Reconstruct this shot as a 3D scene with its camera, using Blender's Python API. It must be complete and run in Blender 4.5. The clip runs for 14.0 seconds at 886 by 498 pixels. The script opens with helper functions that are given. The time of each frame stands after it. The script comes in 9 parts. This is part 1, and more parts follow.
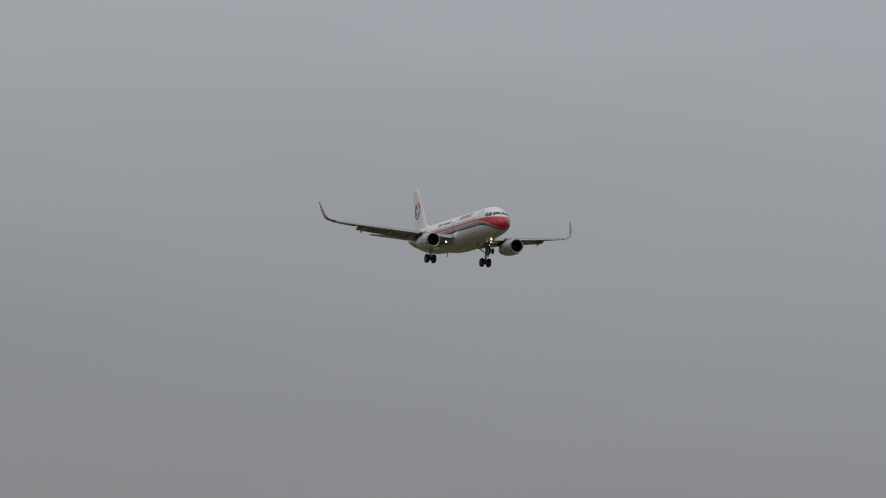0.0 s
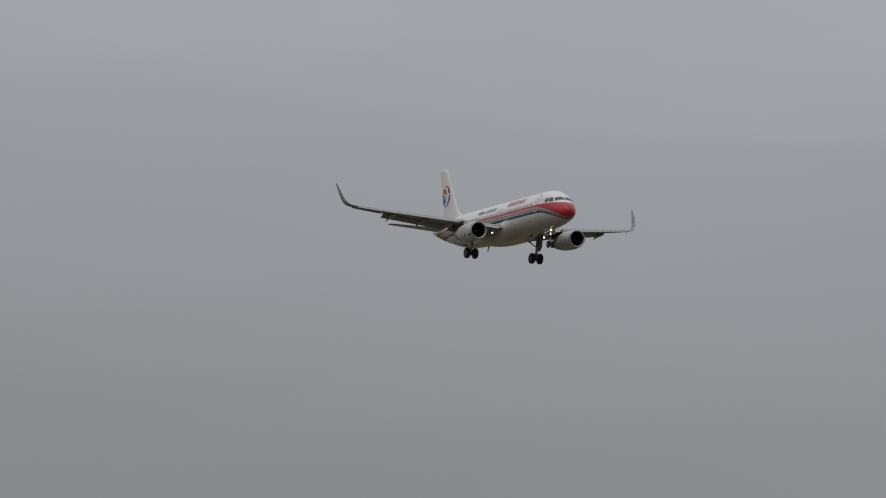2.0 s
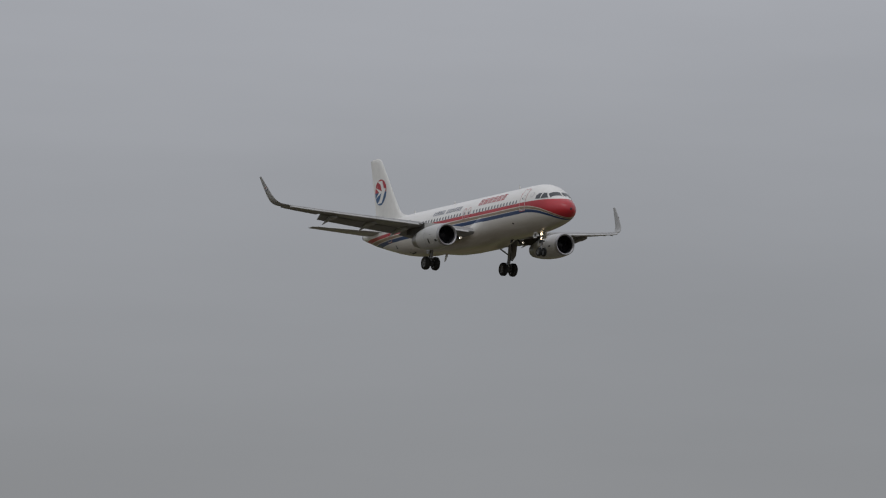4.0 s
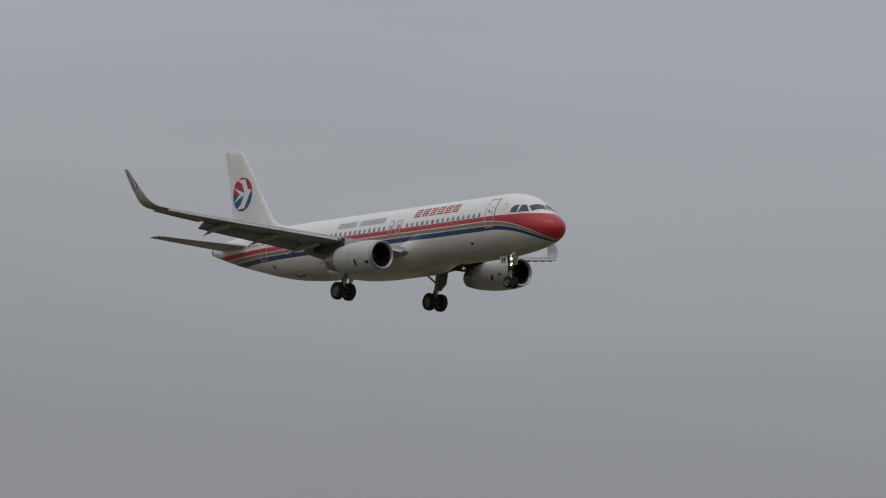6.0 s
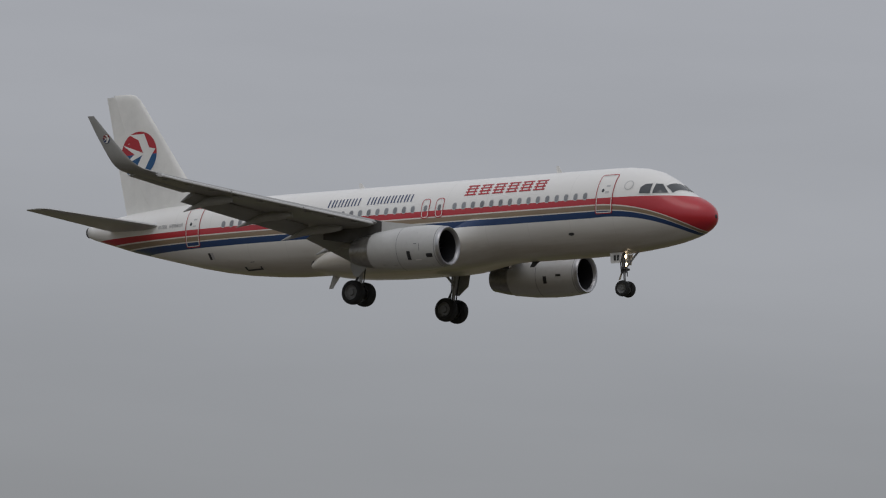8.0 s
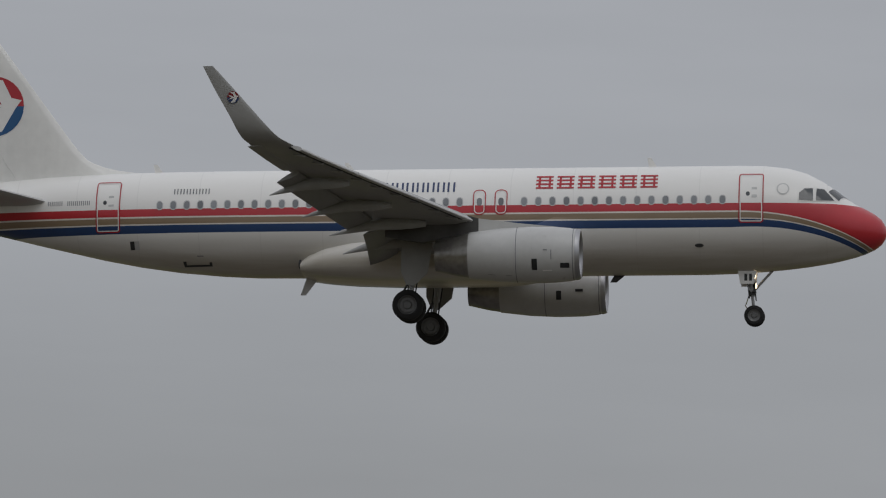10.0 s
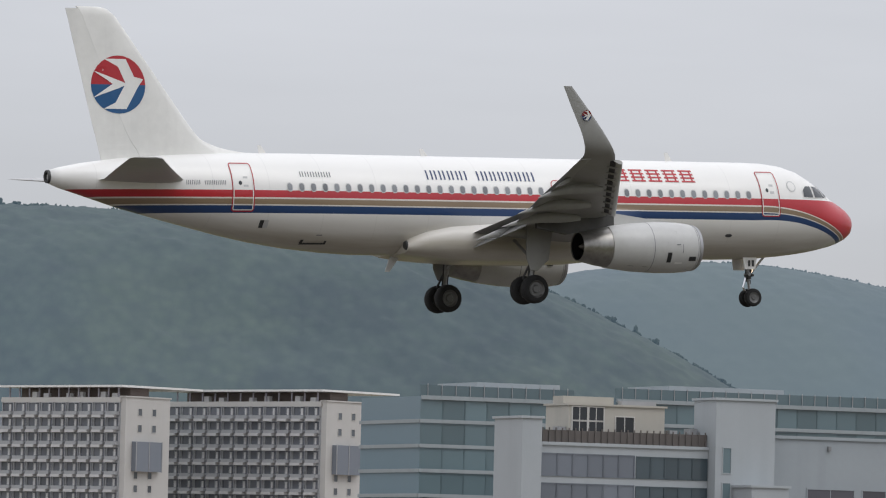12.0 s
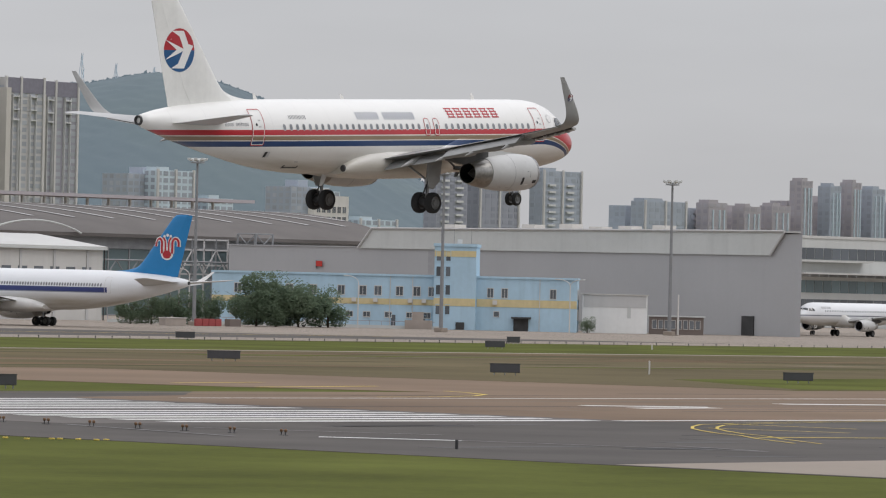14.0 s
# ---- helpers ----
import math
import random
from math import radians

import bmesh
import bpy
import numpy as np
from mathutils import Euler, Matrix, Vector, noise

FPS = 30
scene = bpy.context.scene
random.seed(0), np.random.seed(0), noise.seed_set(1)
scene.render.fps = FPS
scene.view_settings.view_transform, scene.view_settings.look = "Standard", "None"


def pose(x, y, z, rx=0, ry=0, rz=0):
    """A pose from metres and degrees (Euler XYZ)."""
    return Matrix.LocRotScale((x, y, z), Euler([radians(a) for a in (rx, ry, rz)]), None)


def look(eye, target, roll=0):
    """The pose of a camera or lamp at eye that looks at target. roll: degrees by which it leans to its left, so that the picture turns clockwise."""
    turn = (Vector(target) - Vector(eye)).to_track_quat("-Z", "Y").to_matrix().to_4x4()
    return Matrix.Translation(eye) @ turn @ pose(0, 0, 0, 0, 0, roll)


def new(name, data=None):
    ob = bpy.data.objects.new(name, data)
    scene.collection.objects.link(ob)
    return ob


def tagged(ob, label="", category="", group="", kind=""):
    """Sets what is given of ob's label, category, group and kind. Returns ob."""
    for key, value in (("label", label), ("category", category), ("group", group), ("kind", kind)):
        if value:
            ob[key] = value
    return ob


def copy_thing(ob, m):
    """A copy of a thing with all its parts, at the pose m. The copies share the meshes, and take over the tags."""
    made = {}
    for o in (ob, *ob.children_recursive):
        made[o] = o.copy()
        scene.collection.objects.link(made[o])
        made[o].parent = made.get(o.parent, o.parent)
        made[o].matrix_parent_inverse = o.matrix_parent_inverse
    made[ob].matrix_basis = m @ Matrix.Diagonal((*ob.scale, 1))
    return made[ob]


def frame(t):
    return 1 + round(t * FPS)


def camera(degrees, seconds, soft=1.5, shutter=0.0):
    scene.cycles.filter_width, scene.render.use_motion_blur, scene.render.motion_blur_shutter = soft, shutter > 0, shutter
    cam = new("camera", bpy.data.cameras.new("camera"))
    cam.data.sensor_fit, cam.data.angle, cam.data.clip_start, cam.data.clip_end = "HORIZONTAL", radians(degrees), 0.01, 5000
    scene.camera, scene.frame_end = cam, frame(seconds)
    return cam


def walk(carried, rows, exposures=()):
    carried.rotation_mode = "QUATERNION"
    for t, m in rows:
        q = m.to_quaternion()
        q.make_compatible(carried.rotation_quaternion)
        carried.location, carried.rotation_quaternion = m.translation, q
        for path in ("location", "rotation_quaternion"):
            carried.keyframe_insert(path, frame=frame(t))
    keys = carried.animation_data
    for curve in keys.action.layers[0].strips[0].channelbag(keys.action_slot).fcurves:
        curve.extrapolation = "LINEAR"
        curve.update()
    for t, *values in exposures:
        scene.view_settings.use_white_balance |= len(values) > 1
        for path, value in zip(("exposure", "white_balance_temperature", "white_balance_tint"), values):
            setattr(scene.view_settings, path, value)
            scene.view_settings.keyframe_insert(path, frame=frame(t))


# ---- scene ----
# the camera stands on a deck beside the runway and pans after the landing airliner
VIEW = [  # seconds, bearing, rise, lean in degrees
    (0.0, -73.252, 5.154, 2.78), (0.5, -72.816, 5.182, 2.29), (1.0, -72.203, 5.217, 2.52), (1.5, -71.059, 5.231, 2.46),
    (2.0, -70.094, 5.155, 2.04), (2.5, -68.681, 5.205, 2.34), (2.7, -68.112, 5.226, 2.34), (3.2, -66.790, 5.290, 1.95),
    (3.7, -65.303, 5.362, 1.55), (4.2, -63.623, 5.441, 1.15), (4.8, -61.300, 5.548, 0.68), (5.0, -59.859, 5.570, 0.68),
    (5.5, -57.259, 5.632, 1.51), (6.0, -54.412, 5.953, 2.70), (6.5, -51.226, 6.076, 2.99), (7.0, -47.770, 6.119, 2.82),
    (7.2, -45.893, 6.150, 2.82), (7.7, -41.263, 6.173, 2.65), (8.2, -35.837, 6.167, 2.49), (8.8, -28.145, 6.086, 2.29),
    (9.3, -20.715, 5.921, 2.12), (9.5, -17.494, 5.782, 2.12), (10.0, -8.989, 5.687, 2.03), (10.5, -0.049, 5.400, 1.35),
    (11.0, 8.712, 4.597, 0.98), (11.5, 16.713, 3.864, 1.15), (12.0, 24.982, 3.237, 1.37), (12.5, 31.978, 2.569, 2.21),
    (12.7, 36.015, 2.340, 2.26), (13.0, 41.290, 1.781, 1.96), (13.2, 43.250, 1.391, 1.66), (13.5, 45.772, 0.972, 1.47),
    (14.0, 48.822, 0.399, 1.34),
]
FLIGHT = [  # seconds, place of the main gear, pitch, bank
    (0.0, -718.92, 218.40, 76.76, 1.88, 0.21), (0.5, -684.79, 218.27, 74.00, 1.85, -0.08), (1.0, -650.65, 218.14, 71.29, 1.83, -0.37),
    (1.5, -616.51, 218.01, 68.62, 1.80, -0.67), (2.0, -582.35, 217.88, 65.99, 1.79, -0.73), (2.5, -548.20, 217.74, 63.41, 1.77, -0.63),
    (3.2, -500.36, 217.56, 59.85, 1.76, -0.55), (4.0, -445.68, 217.35, 55.89, 1.75, -0.46), (4.5, -411.49, 217.22, 53.47, 1.74, -0.41),
    (5.0, -377.30, 217.09, 51.08, 1.74, -0.35), (5.5, -343.10, 216.96, 48.74, 1.75, -0.01), (6.0, -308.89, 216.83, 46.44, 1.75, 0.04),
    (6.5, -274.67, 216.70, 44.19, 1.76, -0.11), (7.0, -240.45, 216.57, 41.97, 1.77, 0.20), (7.7, -192.53, 216.38, 38.93, 1.80, -0.07),
    (8.5, -137.75, 216.17, 35.56, 1.83, -0.39), (9.0, -103.50, 216.04, 33.51, 1.85, -0.58), (9.5, -69.24, 215.91, 31.50, 1.88, -0.78),
    (10.0, -34.98, 215.78, 29.53, 1.91, -1.03), (10.5, -0.71, 215.65, 27.60, 1.94, -0.51), (11.0, 33.57, 215.52, 25.71, 1.98, 0.23),
    (11.5, 67.85, 215.39, 23.87, 2.02, -0.43), (12.0, 102.14, 215.26, 22.06, 2.06, -1.04), (12.5, 136.44, 215.12, 20.30, 2.10, -0.56),
    (13.0, 171.14, 214.99, 18.57, 2.15, 0.21), (13.5, 205.28, 214.86, 16.93, 2.20, 0.52), (14.0, 239.38, 214.73, 15.25, 2.25, 0.85),
]
HEADING = 2.41
EYE = (0.0, 0.0, 6.81)
LENS = 8.793
EXPOSURES = [(0.0, -0.68, 6500, 10), (7.2, -0.67, 6500, 10), (9.5, -0.60, 6520, 10), (10.0, -0.70, 6500, 9), (10.5, -0.70, 6320, 7), (11.0, -0.42, 6400, 7), (11.5, -0.12, 6450, 8), (12.0, 0.16, 6500, 10), (12.5, 0.30, 6500, 10), (13.2, 0.20, 6500, 10), (14.0, 0.15, 6600, 10)]


def aim(bearing, rise, lean):
    b, r = radians(bearing), radians(rise)
    to = Vector((math.sin(b) * math.cos(r), math.cos(b) * math.cos(r), math.sin(r)))
    return look(EYE, Vector(EYE) + to * 100, lean)


cam = camera(LENS, 14.0, soft=1.15)
walk(cam, [(t, aim(b, r, l)) for t, b, r, l in VIEW], exposures=EXPOSURES)

# ---- light: an overcast sky, brighter overhead, and a veiled sun
SUN_RISE, SUN_BEARING = 55.0, 150.0


def build_world():
    world = bpy.data.worlds.new("overcast_sky")
    scene.world = world
    world.use_nodes = True
    nt = world.node_tree
    nt.nodes.clear()
    out = nt.nodes.new("ShaderNodeOutputWorld")
    bg = nt.nodes.new("ShaderNodeBackground")
    co = nt.nodes.new("ShaderNodeTexCoord")
    sep = nt.nodes.new("ShaderNodeSeparateXYZ")
    nt.links.new(co.outputs["Generated"], sep.inputs[0])
    ramp = nt.nodes.new("ShaderNodeValToRGB")
    ramp.color_ramp.interpolation = "EASE"
    stops = [(p, (0.985 * k, k, 1.068 * k)) for p, k in ((0.0, 0.44), (0.045, 0.455), (0.13, 0.545), (0.45, 0.84), (1.0, 1.10))]
    el = ramp.color_ramp.elements
    el[0].position, el[0].color = stops[0][0], (*stops[0][1], 1)
    el[1].position, el[1].color = stops[-1][0], (*stops[-1][1], 1)
    for p, c in stops[1:-1]:
        e = el.new(p)
        e.color = (*c, 1)
    nt.links.new(sep.outputs["Z"], ramp.inputs[0])
    # slow uneven cloud
    mp = nt.nodes.new("ShaderNodeMapping")
    mp.inputs["Scale"].default_value = (1.0, 1.0, 6.0)
    nt.links.new(co.outputs["Generated"], mp.inputs["Vector"])
    nz = nt.nodes.new("ShaderNodeTexNoise")
    nz.inputs["Scale"].default_value = 3.5
    nz.inputs["Detail"].default_value = 5
    nz.inputs["Roughness"].default_value = 0.55
    nt.links.new(mp.outputs[0], nz.inputs["Vector"])
    mr = nt.nodes.new("ShaderNodeMapRange")
    mr.inputs["From Min"].default_value, mr.inputs["From Max"].default_value = 0.3, 0.7
    mr.inputs["To Min"].default_value, mr.inputs["To Max"].default_value = 0.91, 1.09
    nt.links.new(nz.outputs["Fac"], mr.inputs["Value"])
    mul = nt.nodes.new("ShaderNodeMix")
    mul.data_type, mul.blend_type = "RGBA", "MULTIPLY"
    mul.inputs["Factor"].default_value = 1.0
    nt.links.new(ramp.outputs["Color"], mul.inputs["A"])
    nt.links.new(mr.outputs[0], mul.inputs["B"])
    w = Wire(nt)
    low = w.op("MULTIPLY", w.span(sep.outputs["X"], 0.1, -0.75), w.span(sep.outputs["Z"], 0.14, 0.03))
    bank = w.mix(w.op("MULTIPLY", low, 0.60), mul.outputs["Result"], (0.26, 0.262, 0.275))
    sky = nt.nodes.new("ShaderNodeTexSky")
    sky.sky_type = "NISHITA"
    sky.sun_disc = False
    sky.sun_elevation, sky.sun_rotation = radians(SUN_RISE), radians(SUN_BEARING)
    mix = nt.nodes.new("ShaderNodeMix")
    mix.data_type = "RGBA"
    mix.inputs["Factor"].default_value = 0.01
    nt.links.new(bank, mix.inputs["A"])
    nt.links.new(sky.outputs["Color"], mix.inputs["B"])
    nt.links.new(mix.outputs["Result"], bg.inputs["Color"])
    bg.inputs["Strength"].default_value = 1.0
    nt.links.new(bg.outputs[0], out.inputs[0])


# ---- materials
def nodes_of(name):
    m = bpy.data.materials.new(name)
    m.use_nodes = True
    nt = m.node_tree
    return m, nt, nt.nodes["Principled BSDF"]


class Wire:
    """Short arithmetic on node sockets."""

    def __init__(self, nt):
        self.nt = nt

    def put(self, sock, v):
        if isinstance(v, (int, float)):
            sock.default_value = v
        elif isinstance(v, tuple):
            sock.default_value = (*v, 1) if len(v) == 3 and len(sock.default_value) == 4 else v
        else:
            self.nt.links.new(v, sock)

    def op(self, what, a, b=0.0, c=0.0):
        n = self.nt.nodes.new("ShaderNodeMath")
        n.operation = what
        self.put(n.inputs[0], a), self.put(n.inputs[1], b), self.put(n.inputs[2], c)
        return n.outputs[0]

    def mix(self, f, a, b, blend="MIX"):
        n = self.nt.nodes.new("ShaderNodeMix")
        n.data_type, n.blend_type = "RGBA", blend
        self.put(n.inputs["Factor"], f), self.put(n.inputs["A"], a), self.put(n.inputs["B"], b)
        return n.outputs["Result"]

    def xyz(self, kind="Object"):
        co = self.nt.nodes.new("ShaderNodeTexCoord")
        s = self.nt.nodes.new("ShaderNodeSeparateXYZ")
        self.nt.links.new(co.outputs[kind], s.inputs[0])
        return s.outputs[0], s.outputs[1], s.outputs[2]

    def polar(self, far, k):
        """Lengths round the field, outwards from it (times k) and upwards."""
        x, y, z = self.xyz()
        n = self.nt.nodes.new("ShaderNodeCombineXYZ")
        self.put(n.inputs[0], self.op("MULTIPLY", self.op("ARCTAN2", x, y), far))
        self.put(n.inputs[1], self.op("MULTIPLY", self.op("SQRT", self.op("ADD", self.op("MULTIPLY", x, x), self.op("MULTIPLY", y, y))), k))
        self.put(n.inputs[2], z)
        return n.outputs[0]

    def noise(self, scale, detail=4.0, rough=0.55, kind="Object", stretch=(1, 1, 1), vec=None):
        co = self.nt.nodes.new("ShaderNodeTexCoord")
        mp = self.nt.nodes.new("ShaderNodeMapping")
        mp.inputs["Scale"].default_value = stretch
        self.nt.links.new(vec or co.outputs[kind], mp.inputs["Vector"])
        n = self.nt.nodes.new("ShaderNodeTexNoise")
        n.inputs["Scale"].default_value, n.inputs["Detail"].default_value, n.inputs["Roughness"].default_value = scale, detail, rough
        self.nt.links.new(mp.outputs[0], n.inputs["Vector"])
        return n.outputs["Fac"]

    def cells(self, scale, vec):
        n = self.nt.nodes.new("ShaderNodeTexVoronoi")
        n.inputs["Scale"].default_value = scale
        self.nt.links.new(vec, n.inputs["Vector"])
        return n.outputs["Distance"]

    def span(self, v, a, b, c=0.0, d=1.0):
        n = self.nt.nodes.new("ShaderNodeMapRange")
        self.put(n.inputs["Value"], v)
        for k, x in zip(("From Min", "From Max", "To Min", "To Max"), (a, b, c, d)):
            n.inputs[k].default_value = x
        return n.outputs[0]

    def bump(self, height, strength, distance=0.02):
        n = self.nt.nodes.new("ShaderNodeBump")
        n.inputs["Strength"].default_value, n.inputs["Distance"].default_value = strength, distance
        self.put(n.inputs["Height"], height)
        return n.outputs[0]


build_world()
sun = new("sun", bpy.data.lights.new("sun", "SUN"))
sun.data.energy, sun.data.angle, sun.data.color = 0.5, radians(30), (1.0, 0.975, 0.95)
_b, _r = radians(SUN_BEARING), radians(SUN_RISE)
sun.matrix_world = look((0, 0, 200), Vector((0, 0, 200)) - Vector((math.sin(_b) * math.cos(_r), math.cos(_b) * math.cos(_r), math.sin(_r))))


def grey(c, k):
    return tuple(min(1.0, x * k) for x in c)


def surface(name, colour, rough=0.6, metal=0.0, fine=8.0, coarse=0.6, vary=0.12, bump=0.1, streak=0.0, spots=0.0, kind="Object", spec=0.5):
    """A painted or worn surface: two scales of uneven colour, fine relief, and rain streaks where asked."""
    m, nt, p = nodes_of(name)
    w = Wire(nt)
    big, small = w.noise(coarse, 3, 0.5, kind), w.noise(fine, 6, 0.6, kind)
    f = w.op("ADD", w.op("MULTIPLY", big, 0.65), w.op("MULTIPLY", small, 0.35))
    col = w.mix(w.span(f, 0.32, 0.68), grey(colour, 1 - vary), grey(colour, 1 + vary))
    if streak:
        st = w.noise(fine * 0.4, 3, 0.6, kind, (1, 1, 0.06))
        col = w.mix(w.span(st, 0.5, 0.8, 0, streak), col, grey(colour, 0.45))
    if spots:
        sp = w.noise(fine * 1.7, 2, 0.5, kind)
        col = w.mix(w.span(sp, 0.62, 0.75, 0, spots), col, grey(colour, 0.4))
    w.put(p.inputs["Base Color"], col)
    w.put(p.inputs["Roughness"], w.span(small, 0.3, 0.7, max(0.03, rough - 0.08), min(1, rough + 0.08)))
    p.inputs["Metallic"].default_value = metal
    p.inputs["Specular IOR Level"].default_value = spec
    if bump:
        w.put(p.inputs["Normal"], w.bump(small, bump))
    return m


def glow(name, colour, strength):
    m, nt, p = nodes_of(name)
    p.inputs["Base Color"].default_value = (*colour, 1)
    p.inputs["Emission Color"].default_value = (*colour, 1)
    p.inputs["Emission Strength"].default_value = strength
    return m


def pane(name, colour, rough=0.08, vary=0.3):
    """Window glass seen from outside: dark, glossy, each pane a little different."""
    m, nt, p = nodes_of(name)
    w = Wire(nt)
    info = nt.nodes.new("ShaderNodeObjectInfo")
    geo = nt.nodes.new("ShaderNodeNewGeometry")
    f = w.op("FRACT", w.op("ADD", info.outputs["Random"], geo.outputs["Random Per Island"]))
    w.put(p.inputs["Base Color"], w.mix(f, grey(colour, 1 - vary), grey(colour, 1 + vary)))
    w.put(p.inputs["Roughness"], w.span(w.noise(0.7), 0.3, 0.7, rough, rough + 0.08))
    p.inputs["Specular IOR Level"].default_value = 0.6
    return m


def livery(name, base, bands, curve=None, until=None):
    """White aircraft paint with bands that run along the body. bands: (top, bottom, colour) in height over the body's axis;
    curve: (start, factor, power, base of the windscreen), by which the bands fall towards the nose; until: where they end aft."""
    m, nt, p = nodes_of(name)
    w = Wire(nt)
    x, y, z = w.xyz()
    dirt = w.noise(0.5, 6, 0.65, stretch=(0.35, 1, 1))
    fine = w.noise(7.0, 4, 0.6)
    col = w.mix(w.span(dirt, 0.35, 0.75, 0, 0.35), base, grey(base, 0.86))
    # skin joints, faint
    joint = w.op("LESS_THAN", w.op("ABSOLUTE", w.op("SUBTRACT", w.op("FRACT", w.op("MULTIPLY", x, 0.42)), 0.5)), 0.008)
    col = w.mix(w.op("MULTIPLY", joint, 0.16), col, grey(base, 0.6))
    # brownish tone, drawn out lengthwise and stronger towards the belly
    belly_tone = w.noise(0.9, 5, 0.6, stretch=(0.12, 1, 1))
    col = w.mix(w.op("MULTIPLY", w.span(belly_tone, 0.32, 0.66, 0.42, 0.88), w.span(z, -0.40, -1.6)), col, (0.37, 0.33, 0.255))
    zz, squeeze = z, 1.0
    if curve:
        start, k, power, screen = curve
        d = w.op("MAXIMUM", w.op("SUBTRACT", x, start), 0.0)
        fall = w.op("MULTIPLY", w.op("POWER", d, power), k)
        zz = w.op("ADD", z, fall)
        # the lower bands draw together towards the nose
        tight = w.op("SUBTRACT", 1.0, w.op("MULTIPLY", w.op("MINIMUM", w.op("MULTIPLY", d, 0.19), 1.0), 0.42))
        under = w.op("MINIMUM", w.op("SUBTRACT", zz, 0.13), 0.0)
        zz = w.op("ADD", w.op("MAXIMUM", w.op("SUBTRACT", zz, 0.13), 0.0), w.op("ADD", 0.13, w.op("DIVIDE", under, tight)))
    for top, low, c in bands:
        up = z if (curve and top > 0.3) else zz
        on = w.op("MULTIPLY", w.op("LESS_THAN", up, top), w.op("GREATER_THAN", zz, low))
        if until is not None:
            on = w.op("MULTIPLY", on, w.op("GREATER_THAN", x, until))
        col = w.mix(on, col, w.mix(w.span(dirt, 0.3, 0.7), grey(c, 0.88), grey(c, 1.1)))
    w.put(p.inputs["Base Color"], col)
    w.put(p.inputs["Roughness"], w.span(fine, 0.3, 0.7, 0.28, 0.42))
    p.inputs["Coat Weight"].default_value = 0.25
    w.put(p.inputs["Normal"], w.bump(fine, 0.03))
    return m


